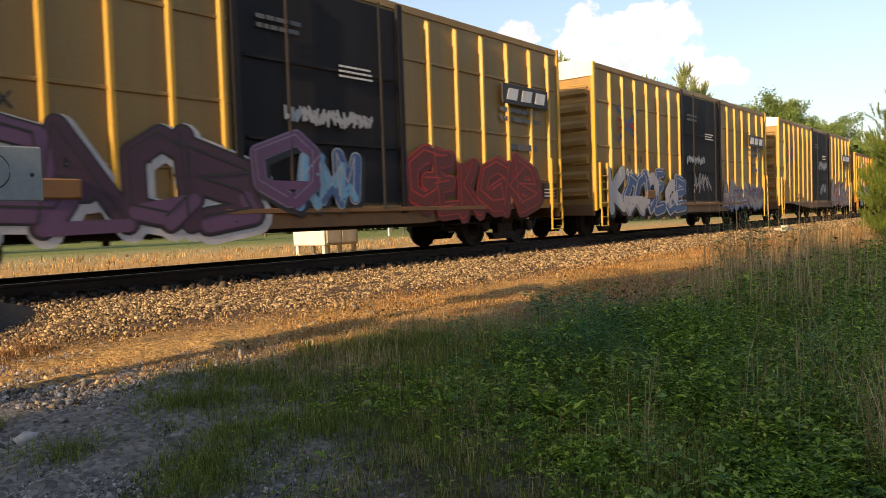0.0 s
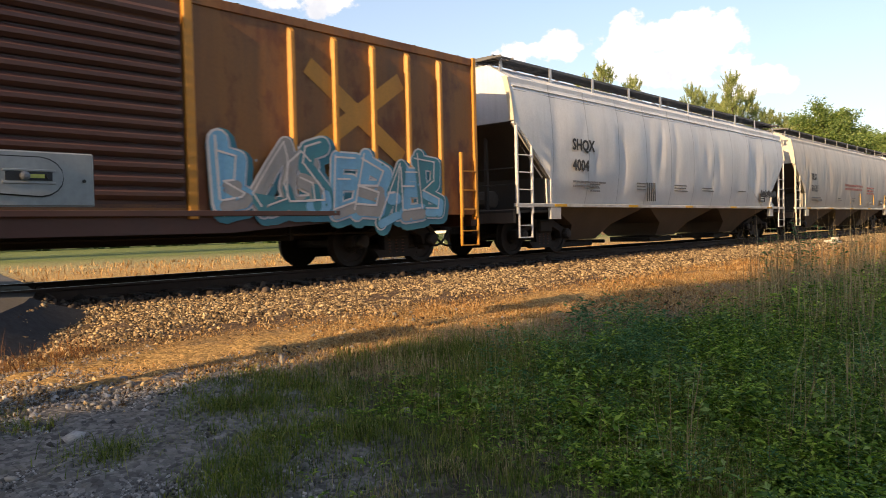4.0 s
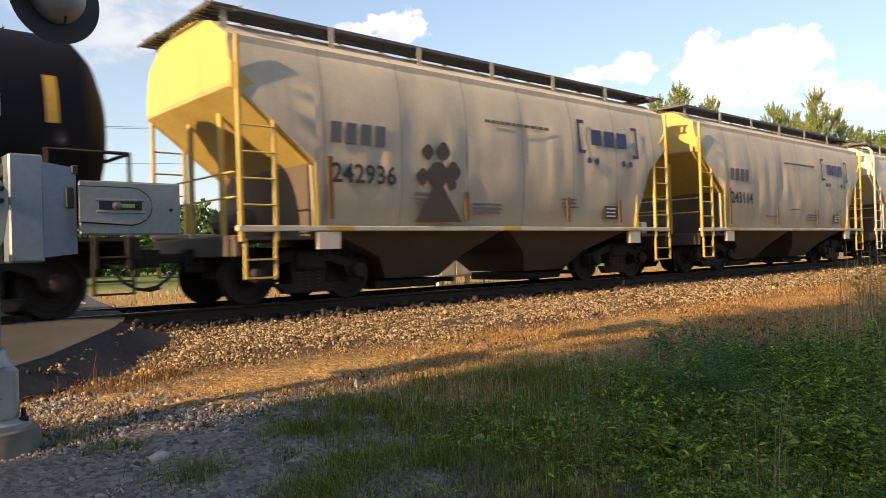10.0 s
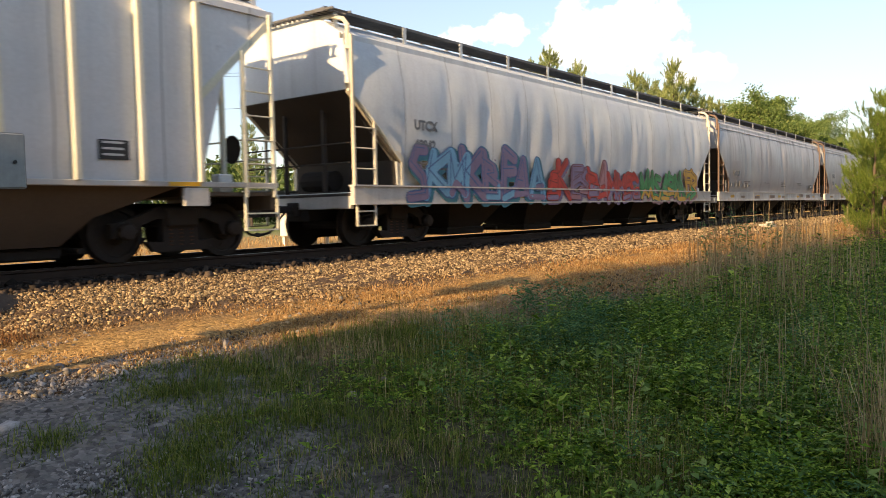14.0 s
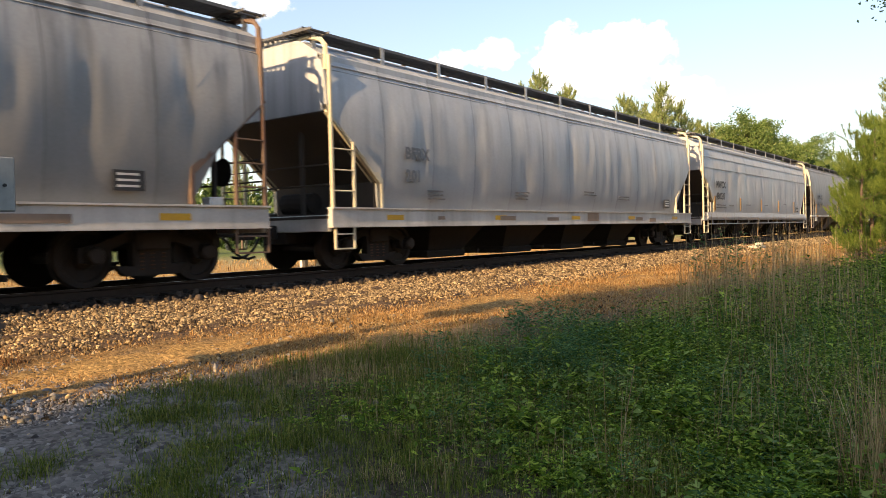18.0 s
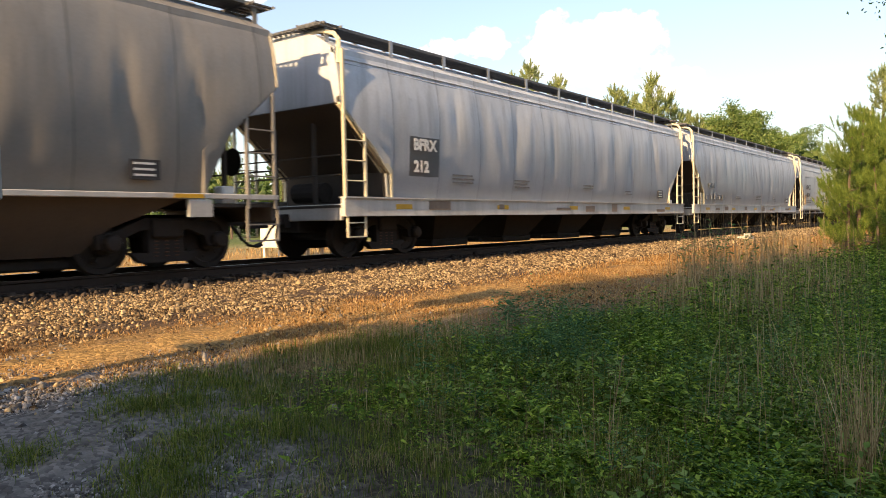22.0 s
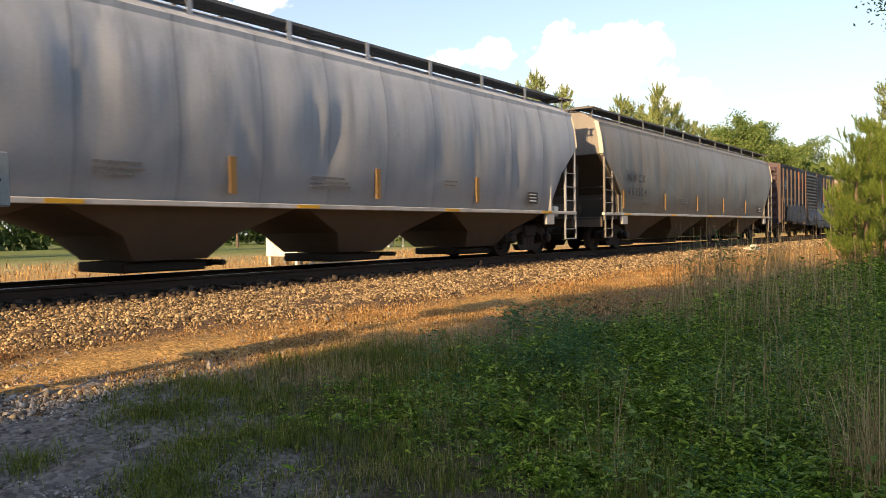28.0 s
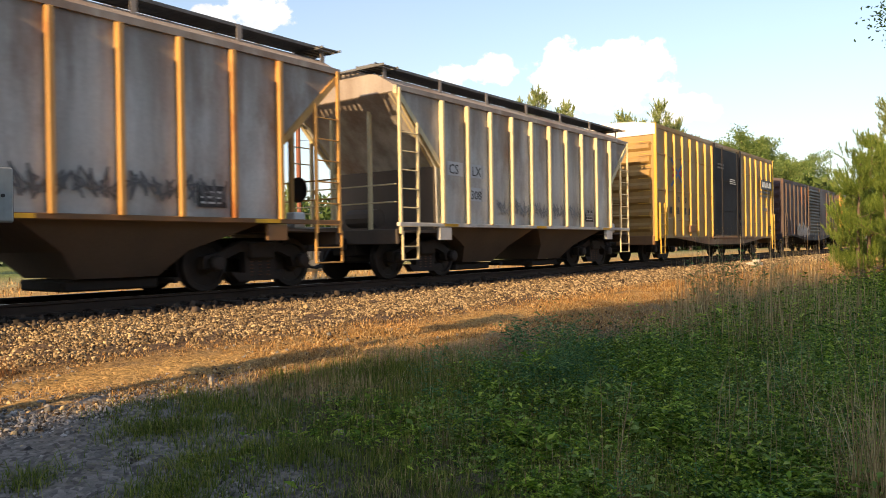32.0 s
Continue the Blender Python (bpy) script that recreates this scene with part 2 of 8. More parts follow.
def hull(name, colour, dirt=0.4, rust=0.05, rough=0.5, seed=0.0, pitch=1.5, patch=None):
    """Weathered side sheets: seams, water streaks from the eaves, soot thrown up from the track, rubbed spots."""
    key = ("hull", name, colour, dirt, rust, seed)
    if key in PAINTS:
        return PAINTS[key]
    mt, n, l, b = nodes_of(name)
    co = n.new("ShaderNodeTexCoord").outputs["Object"]
    sp = n.new("ShaderNodeSeparateXYZ")
    l.new(co, sp.inputs[0])
    mv = (seed * 9.3, seed * 4.7, seed * 2.9)

    def op(kind, a, c=None, d=None):
        q = n.new("ShaderNodeMath")
        q.operation = kind
        for k, v in enumerate((a, c, d)):
            if isinstance(v, (int, float)):
                q.inputs[k].default_value = v
            elif v is not None:
                l.new(v, q.inputs[k])
        return q.outputs[0]
    streak = noise_of(n, l, co, 1.0, 7, 0.62, (3.4, 3.4, 0.16), mv)
    fine_streak = noise_of(n, l, co, 1.0, 6, 0.6, (14.0, 14.0, 0.5), mv)
    blotch = noise_of(n, l, co, 0.6, 6, 0.62, None, mv)
    spots = noise_of(n, l, co, 3.2, 7, 0.7, (1.0, 1.0, 0.7), (mv[1], mv[0], 1.0))
    fine = noise_of(n, l, co, 26.0, 4, 0.6)
    wob = noise_of(n, l, co, 0.7, 3, 0.5, None, mv)
    # lap seams between the sheets
    u = op("FRACT", op("DIVIDE", op("MULTIPLY_ADD", wob, 0.12, sp.outputs[0]), pitch))
    seam = op("MULTIPLY", op("LESS_THAN", u, 0.018), 0.5)
    smear = op("MULTIPLY", op("SUBTRACT", 1.0, op("MINIMUM", op("DIVIDE", u, 0.22), 1.0)), op("MULTIPLY", blotch, 0.7 * dirt))
    dark = tuple(0.22 * c for c in colour)
    dusty = tuple(0.45 * c + 0.5 * d for c, d in zip(colour, (0.17, 0.15, 0.125)))
    dull = tuple(0.60 * c for c in colour)
    chalk = tuple(min(0.8, 1.25 * c) for c in colour)
    base = mix_of(n, l, ramp(n, l, blotch, [(0.40, (0, 0, 0)), (0.62, (0.7,) * 3)]), colour, chalk)
    base = mix_of(n, l, ramp(n, l, streak, [(0.50, (0, 0, 0)), (0.72, (dirt * 0.8,) * 3)]), base, dark)
    base = mix_of(n, l, ramp(n, l, fine_streak, [(0.50, (0, 0, 0)), (0.75, (dirt * 0.4,) * 3)]), base, dusty)
    # the lower side is duller, with an uneven upper edge
    lower = op("DIVIDE", op("SUBTRACT", op("MULTIPLY_ADD", streak, 1.8, 2.35), sp.outputs[2]), 0.9)
    base = mix_of(n, l, op("MULTIPLY", op("MINIMUM", op("MAXIMUM", lower, 0.0), 1.0), min(0.8, 1.3 * dirt)), base, dull)
    base = mix_of(n, l, smear, base, dark)
    base = mix_of(n, l, seam, base, dark)
    if patch:
        x0, x1, z0, z1, pc = patch      # a painted panel for the number
        wx, wz = op("MULTIPLY_ADD", spots, 0.06, sp.outputs[0]), op("MULTIPLY_ADD", spots, 0.06, sp.outputs[2])
        m = op("MULTIPLY", op("MULTIPLY", op("GREATER_THAN", wx, x0), op("LESS_THAN", wx, x1)), op("MULTIPLY", op("GREATER_THAN", wz, z0), op("LESS_THAN", wz, z1)))
        m = op("MULTIPLY", m, op("LESS_THAN", sp.outputs[1], 0.0))
        base = mix_of(n, l, op("MULTIPLY", m, 0.85), base, pc)
    # soot and dust along the foot of the side
    foot = op("MULTIPLY", op("SUBTRACT", 1.0, op("MINIMUM", op("MAXIMUM", op("DIVIDE", op("SUBTRACT", sp.outputs[2], 1.1), 0.5 + max(0.0, dirt - 0.4) * 4.0), 0.0), 1.0)), op("MULTIPLY", op("ADD", blotch, 0.15), 0.9 * min(1.0, dirt + 0.25)))
    base = mix_of(n, l, foot, base, dusty)
    base = mix_of(n, l, ramp(n, l, spots, [(0.66, (0, 0, 0)), (0.74, (0.55 * dirt + 0.1,) * 3)]), base, dark)
    lo = 0.76 - 0.42 * rust
    base = mix_of(n, l, ramp(n, l, noise_of(n, l, co, 2.1, 8, 0.7, (1.0, 1.0, 0.45), mv), [(lo, (0, 0, 0)), (lo + 0.08, (min(1.0, rust * 3 + 0.1),) * 3)]), base, (0.15, 0.065, 0.03))
    base = mix_of(n, l, 0.35, base, ramp(n, l, fine, [(0.3, (0.78,) * 3), (0.7, (1.14,) * 3)]), "MULTIPLY")
    l.new(base, b.inputs["Base Color"])
    l.new(ramp(n, l, blotch, [(0.3, (rough - 0.08,) * 3), (0.75, (min(1, rough + 0.25),) * 3)]), b.inputs["Roughness"])
    h = op("MULTIPLY_ADD", noise_of(n, l, co, 1.6, 5, 0.6, (1.6, 1.6, 0.8), mv), 1.0, op("MULTIPLY", seam, 0.4))
    bump_of(n, l, h, b, 0.35, 0.03)
    PAINTS[key] = mt
    return mt


def plain(name, colour, rough=0.6, metal=0.0, vary=0.25, scale=8.0, bump=0.2):
    """A surface with small changes of tone and a fine relief."""
    key = ("plain", name, colour, rough)
    if key in PAINTS:
        return PAINTS[key]
    mt, n, l, b = nodes_of(name)
    co = n.new("ShaderNodeTexCoord").outputs["Object"]
    a = noise_of(n, l, co, scale, 6, 0.6)
    c = mix_of(n, l, 1.0, colour, ramp(n, l, a, [(0.25, (1 - vary,) * 3), (0.75, (1 + vary,) * 3)]), "MULTIPLY")
    l.new(c, b.inputs["Base Color"])
    b.inputs["Roughness"].default_value, b.inputs["Metallic"].default_value = rough, metal
    if bump:
        bump_of(n, l, noise_of(n, l, co, scale * 5, 4, 0.6), b, bump, 0.004)
    PAINTS[key] = mt
    return mt


STEEL = plain("sooty_steel", (0.024, 0.019, 0.016), 0.9)
WHEEL = plain("worn_wheel_steel", (0.026, 0.020, 0.017), 0.75, 0.1)
TREAD = plain("bright_tread", (0.45, 0.44, 0.42), 0.28, 1.0)
RUBBER = plain("black_rubber", (0.02, 0.02, 0.02), 0.7)
GRATE = plain("galvanised_grating", (0.13, 0.13, 0.13), 0.7, 0.3)
PRINT = paint("faded_fine_print", (0.13, 0.13, 0.135), 0.3, 0.0, 0.6)
YELLOW = paint("reflector_yellow", (0.75, 0.42, 0.02), 0.25, 0.05, 0.45)
WHITE = paint("lettering_white", (0.75, 0.75, 0.72), 0.25, 0.0, 0.6)
BLACK = paint("lettering_black", (0.03, 0.03, 0.032), 0.1, 0.0, 0.6)

# ---- lettering and graffiti ----


def letters(text, size, mat, parent, x, z, y=None, label="", turn=(90, 0, 0), name="lettering", stretch=1.0, bold=0.0):
    """Raised letters on a car's side, left edge at x, foot at z."""
    cu = bpy.data.curves.new(name, "FONT")
    cu.body, cu.size, cu.extrude, cu.offset = text, size, 0.002, bold
    cu.resolution_u = 2
    tmp = bpy.data.objects.new(name, cu)
    me = bpy.data.meshes.new_from_object(tmp)
    bpy.data.objects.remove(tmp)
    me.materials.clear()
    me.materials.append(mat)
    yy = -HW - 0.012 if y is None else y
    return part(name, me, mat, parent, label, at=pose(x, yy, z, *turn) @ Matrix.Diagonal((stretch, 1, 1, 1)))


def bars(g, rnd, x, z, wide, lines, h=0.06, gap=0.05, y=None):
    """Rows of small plain bars where fine print stands."""
    yy = -HW - 0.012 if y is None else y
    for i in range(lines):
        a = x
        while a < x + wide * rnd.uniform(0.75, 1.0):
            w = rnd.uniform(1.0, 3.5) * h
            g.box(a, min(a + w, x + wide), yy, yy + 0.006, z - i * (h + gap) - h, z - i * (h + gap))
            a += w + 0.5 * h
    return g


def blob(rnd, cx, cz, w, h, wob=0.25, n=18):
    """An uneven closed outline."""
    ph = [rnd.uniform(0, 6.28) for _ in range(4)]
    pts = []
    for k in range(n):
        a = 2 * math.pi * k / n
        r = 1 + wob * (0.5 * math.sin(2 * a + ph[0]) + 0.35 * math.sin(3 * a + ph[1]) + 0.3 * math.sin(5 * a + ph[2]))
        q = 0.75 + 0.25 * abs(math.cos(2 * a)) ** 0.5
        pts.append((cx + w / 2 * r * q * math.cos(a) * 1.15, cz + h / 2 * r * q * math.sin(a) * 1.1))
    return pts


def stroke(g, pts, wide, y, mi=0):
    """A sprayed line of even breadth, laid on a side plane."""
    for n, ((x0, z0), (x1, z1)) in enumerate(zip(pts, pts[1:])):
        y -= 0.0002 if n else 0.0
        d = Vector((x1 - x0, z1 - z0))
        if d.length < 1e-6:
            continue
        d = d.normalized() * wide / 2
        nx, nz = -d.y, d.x
        g.add([(x0 - d.x + nx, y, z0 - d.y + nz), (x1 + d.x + nx, y, z1 + d.y + nz), (x1 + d.x - nx, y, z1 + d.y - nz), (x0 - d.x - nx, y, z0 - d.y - nz)], [(0, 1, 2, 3)], mi)


def spray(name, c, seed=0):
    return paint("spray_" + name, c, 0.25, 0.0, 0.55, seed=seed)


GLYPHS = [
    [[(0, 0), (0, 1)], [(0, 0.95), (0.75, 0.8), (0.8, 0.5), (0.1, 0.45), (0.9, 0.25), (0.8, 0.05), (0, 0)]],
    [[(0.9, 0.85), (0.4, 1), (0.05, 0.7), (0.05, 0.3), (0.4, 0), (0.95, 0.15), (0.9, 0.45), (0.55, 0.42)]],
    [[(0, 0), (0.4, 1), (0.85, 0)], [(0.2, 0.38), (0.65, 0.38)]],
    [[(0.05, 0), (0.0, 1), (0.55, 0.35), (0.95, 1), (0.9, 0)]],
    [[(0.1, 1), (0.1, 0), (0.9, 0.05)], [(0.1, 0.55), (0.7, 0.6)], [(0.1, 1), (0.85, 0.95)]],
    [[(0.5, 0), (0.1, 0.25), (0.1, 0.8), (0.5, 1), (0.9, 0.75), (0.9, 0.25), (0.5, 0)]],
    [[(0, 0), (0.05, 1)], [(0.9, 1), (0.1, 0.5), (0.95, 0)]],
    [[(0.9, 0.9), (0.3, 1), (0.1, 0.7), (0.85, 0.35), (0.7, 0.03), (0.05, 0.1)]],
]


def fat(g, pts, wide, y, mi=0):
    """A fat sprayed line with rounded corners, as one flat ribbon piece per stretch."""
    for n, ((x0, z0), (x1, z1)) in enumerate(zip(pts, pts[1:])):
        a = math.atan2(z1 - z0, x1 - x0)
        o = [(x0 + wide / 2 * math.cos(a + math.pi / 2 + t), z0 + wide / 2 * math.sin(a + math.pi / 2 + t)) for t in np.linspace(0, math.pi, 7)]
        o += [(x1 + wide / 2 * math.cos(a - math.pi / 2 + t), z1 + wide / 2 * math.sin(a - math.pi / 2 + t)) for t in np.linspace(0, math.pi, 7)]
        g.add([(p[0], y - 0.0005 * n, p[1]) for p in o], [tuple(range(len(o)))], mi)


def graffiti(parent, x0, x1, z0, z1, fill, line, seed, shade=None, n=None, y=None, label=""):
    """A sprayed piece: fat interlocked letter-like forms with outline, fill and drop shade; no readable words."""
    rnd = random.Random(seed)
    yy = (-HW - 0.006) if y is None else y
    h = z1 - z0
    n = int(n * 1.6) if n else max(3, int((x1 - x0) / (h * 0.58)))
    step = (x1 - x0) / n
    gs, go, gf, gh_ = Geo(), Geo(), Geo(), Geo()
    for i in range(n):
        w, lean = step * rnd.uniform(0.8, 1.25), rnd.uniform(-0.25, 0.35)
        bx, bz, gh = x0 + i * step + step * 0.05, z0 + h * rnd.uniform(0.04, 0.18), h * rnd.uniform(0.66, 0.92)
        mi = rnd.randrange(len(fill))
        for ln in rnd.choice(GLYPHS):
            q = [(bx + w * (a + rnd.uniform(-0.16, 0.16)) + lean * gh * b, bz + gh * (b + rnd.uniform(-0.1, 0.1))) for a, b in ln]
            t = h * rnd.uniform(0.13, 0.19)
            fat(gs, [(a + 0.05, b - 0.05) for a, b in q], t * 2.3, yy - 0.001 - 0.00023 * i)
            fat(go, q, t * 1.75, yy - 0.008 - 0.00023 * i)
            fat(gf, q, t * 1.42, yy - 0.015 - 0.00023 * i, mi)
            # a second colour fades in from below, and a thin shine line runs along the upper edge
            fat(gf, [(a, b - 0.16 * t) for a, b in q if b < bz + 0.45 * gh] or q[:1], t * 0.9, yy - 0.0185 - 0.00023 * i, (mi + 1) % len(fill))
            stroke(gh_, [(a - 0.28 * t, b + 0.32 * t) for a, b in q], t * 0.16, yy - 0.022 - 0.00023 * i)
        for _ in range(3):
            cx, cz = bx + rnd.uniform(0, step), bz + rnd.uniform(-0.05, 1.0) * gh
            gf.disc((cx, yy - 0.024, cz), 1, [(0, 0.025), (0.002, 0.025)], 6, mi)
    piece = part("graffiti", gf, fill, parent, label)
    part("drop_shade", gs, shade or line, piece)
    part("outline", go, line, piece)
    part("shine_line", gh_, line, piece)
    for ob in (piece, *piece.children):
        tagged(ob, kind="stuff")
    return piece


def tag(parent, x, z, w, h, mat, seed, wide=0.04, y=None):
    """A quick scribbled mark."""
    rnd = random.Random(seed)
    g = Geo()
    yy = (-HW - 0.014) if y is None else y
    k = max(4, int(w / h * 3.0))
    for j in range(2):
        pts = []
        for i in range(k * 3):
            u = i / (k * 3 - 1)
            pts.append((x + w * u + 0.22 * h * math.sin(i * 1.9 + seed), z + h * (0.5 + 0.45 * math.sin(i * 2.3 + seed * 1.7 + j) * rnd.uniform(0.5, 1))))
        stroke(g, pts, wide, yy)
    return tagged(part("scribble", g, mat, parent), kind="stuff")

# ---- running gear ----


def wheelset_mesh():
    g = Geo()
    for s in (-1, 1):
        c = (0, 0.755 * s, 0)
        g.disc(c, 1, [(-0.07 * s, 0.16), (-0.07 * s, 0.45), (-0.045 * s, 0.455), (-0.04 * s, 0.43), (0.065 * s, 0.415), (0.07 * s, 0.34), (0.03 * s, 0.32), (0.03 * s, 0.17), (0.08 * s, 0.14)], 24)
        for k in range(6):      # marks on the plate
            a = k * math.pi / 3
            g.box(0.24 * math.cos(a) - 0.02, 0.24 * math.cos(a) + 0.02, c[1] + 0.02 * s, c[1] + 0.04 * s, 0.24 * math.sin(a) - 0.02, 0.24 * math.sin(a) + 0.02)
    g.tube([(0, -1.05, 0), (0, 1.05, 0)], 0.085, 10)
    return g.mesh("wheelset", WHEEL)


def bogie_mesh():
    g = Geo()
    for s in (-1, 1):
        y0, y1 = s * 0.98 - 0.08, s * 0.98 + 0.08
        arch = [(-1.08, 0.36), (-1.08, 0.56), (-0.78, 0.62), (-0.34, 0.80), (0.34, 0.80), (0.78, 0.62), (1.08, 0.56), (1.08, 0.36),
                (0.72, 0.36), (0.66, 0.52), (0.40, 0.62), (0.30, 0.62), (0.30, 0.28), (0.58, 0.30), (0.42, 0.14), (-0.42, 0.14), (-0.58, 0.30), (-0.30, 0.28), (-0.30, 0.62), (-0.40, 0.62), (-0.66, 0.52), (-0.72, 0.36)]
        for i0, i1 in ((0, 22),):
            g.prism(arch[i0:i1], 1, y0, y1)
    g.bevel(-0.26, 0.26, -1.15, 1.15, 0.50, 0.78, 0.03)
    g.disc((0, 0, 0.78), 2, [(0, 0.2), (0.06, 0.2)], 12)
    return g.mesh("bogie", STEEL)


def cap_mesh():
    g = Geo()
    g.disc((0, 0, 0), 1, [(0.0, 0.13), (-0.10, 0.13), (-0.14, 0.10), (-0.15, 0.04)], 12)
    return g.mesh("bearing_cap", WHEEL)


def spring_mesh():
    g = Geo()
    for k in range(3):
        for j in range(5):
            g.disc((-0.17 + 0.17 * k, 0, 0.22 + 0.055 * j), 2, [(0, 0.06), (0.015, 0.075), (0.03, 0.06)], 8)
    return g.mesh("spring_nest", plain("rusty_spring", (0.12, 0.05, 0.025), 0.7))


WHEEL_ME, BOGIE_ME, CAP_ME, SPRING_ME = wheelset_mesh(), bogie_mesh(), cap_mesh(), spring_mesh()
WHEELS = {-1: [], 1: []}


def bogie(car, x):
    b = part("bogie", BOGIE_ME, None, car, at=pose(x, 0, 0))
    for s in (-1, 1):
        w = part("wheelset", WHEEL_ME, None, b, at=pose(0.89 * s, 0, 0.42))
        WHEELS[s].append(w)
    for sx in (-1, 1):
        for sy in (-1, 1):
            part("bearing_cap", CAP_ME, None, b, at=pose(0.89 * sx, 1.05 * sy, 0.45, 0, 0, 0 if sy < 0 else 180))
    for sy in (-1, 1):
        part("spring_nest", SPRING_ME, None, b, at=pose(0, 1.0 * sy, 0))
    return b


def coupler_mesh():
    g = Geo()
    g.bevel(-0.10, 0.10, -0.12, 0.12, 0.60, 0.86, 0.02)
    g.bevel(0.0, 0.55, -0.07, 0.07, 0.66, 0.80, 0.02)
    g.prism([(0.50, -0.12), (0.72, -0.16), (0.82, -0.05), (0.74, 0.02), (0.80, 0.10), (0.70, 0.17), (0.50, 0.12)], 2, 0.60, 0.86)
    return g.mesh("coupler", STEEL)


def hose_mesh():
    g = Geo()
    g.tube([(0.0, -0.30, 0.66), (0.10, -0.30, 0.58), (0.22, -0.29, 0.42), (0.40, -0.26, 0.31), (0.62, -0.2, 0.27), (0.80, -0.15, 0.30)], 0.025, 6)
    return g.mesh("brake_hose", RUBBER)


COUPLER_ME, HOSE_ME = coupler_mesh(), hose_mesh()


def gear(car, L, inset=1.75, stub=None):
    """Centre sill, bogies, couplers and hoses of a car of length L."""
    for a, b in (((0.05, stub), (L - stub, L - 0.05)) if stub else ((0.05, L - 0.05),)):
        part("centre_sill", Geo().bevel(a, b, -0.33, 0.33, 0.50, 0.86, 0.02), STEEL, car)
    for x, turn in ((0.0, 180), (L, 0)):
        part("coupler", COUPLER_ME, None, car, at=pose(x, 0, 0, 0, 0, turn))
        part("brake_hose", HOSE_ME, None, car, at=pose(x, 0, 0, 0, 0, turn))
    bogie(car, inset)
    bogie(car, L - inset)


def ladder(car, x0, x1, z0, z1, z1b, y, mat, low=0.40, n=None):
    """Two upright bars with rungs, a step below; z1b: the top of the inner bar."""
    s = -1 if y < 0 else 1
    ob = part("ladder", Geo().bevel(x0 - 0.03, x0 + 0.03, y - 0.03, y + 0.03, z0, z1, 0.008), mat, car)
    part("upright", Geo().bevel(x1 - 0.03, x1 + 0.03, y - 0.03, y + 0.03, z0, z1b, 0.008), mat, ob)
    z = z0 + 0.15
    me = Geo().tube([(x0, y + 0.02 * s, 0), (x1, y + 0.02 * s, 0)], 0.014, 5).mesh("rung", mat)
    while z < min(z1, z1b) - 0.05:
        part("rung", me, None, ob, at=pose(0, 0, z))
        z += 0.37
    st = Geo()
    for x in (x0 + 0.05, x1 - 0.02):
        st.bevel(x - 0.022, x + 0.022, y - 0.02, y + 0.02, low, z0 + 0.05, 0.006)
    for z in (low, (low + z0) / 2):
        st.box(x0 + 0.05, x1 - 0.02, y - 0.03, y + 0.03, z, z + 0.025)
    part("stirrup_step", st, mat, ob)
    return ob


# cream that stands for sun on the end edge of the side sheets
SUNLIT_EDGE = paint("sunlit_flange_paint", (0.62, 0.56, 0.42), 0.25, 0.12, 0.5, seed=34)
# soot plus the deep shade under the slope sheets, both put into the colour
SHADED_SOOTY_END = paint("shaded_sooty_end_paint", (0.055, 0.047, 0.042), 0.4, 0.15, 0.75, seed=35, shine=0.2)

# ---- covered hoppers ----


def hopper_profile(kind, eave):
    """Half the cross-section from the sill to the ridge, as (half width, height)."""
    if kind == "ribbed":
        return [(1.50, 1.13), (1.52, 1.6), (1.52, 3.2), (1.52, eave - 0.06), (1.49, eave), (1.05, eave + 0.25), (0.55, eave + 0.36), (0, eave + 0.40)]
    if kind == "flat":
        return [(1.52, 1.13), (1.57, 1.6), (1.575, 2.3), (1.56, 2.9), (1.50, 3.4), (1.36, eave), (0.95, eave + 0.26), (0.5, eave + 0.36), (0, eave + 0.40)]
    return [(1.44, 1.13), (1.53, 1.5), (1.58, 2.0), (1.59, 2.5), (1.57, 3.0), (1.51, 3.45), (1.42, eave - 0.04), (1.38, eave), (0.95, eave + 0.27), (0.5, eave + 0.38), (0, eave + 0.42)]


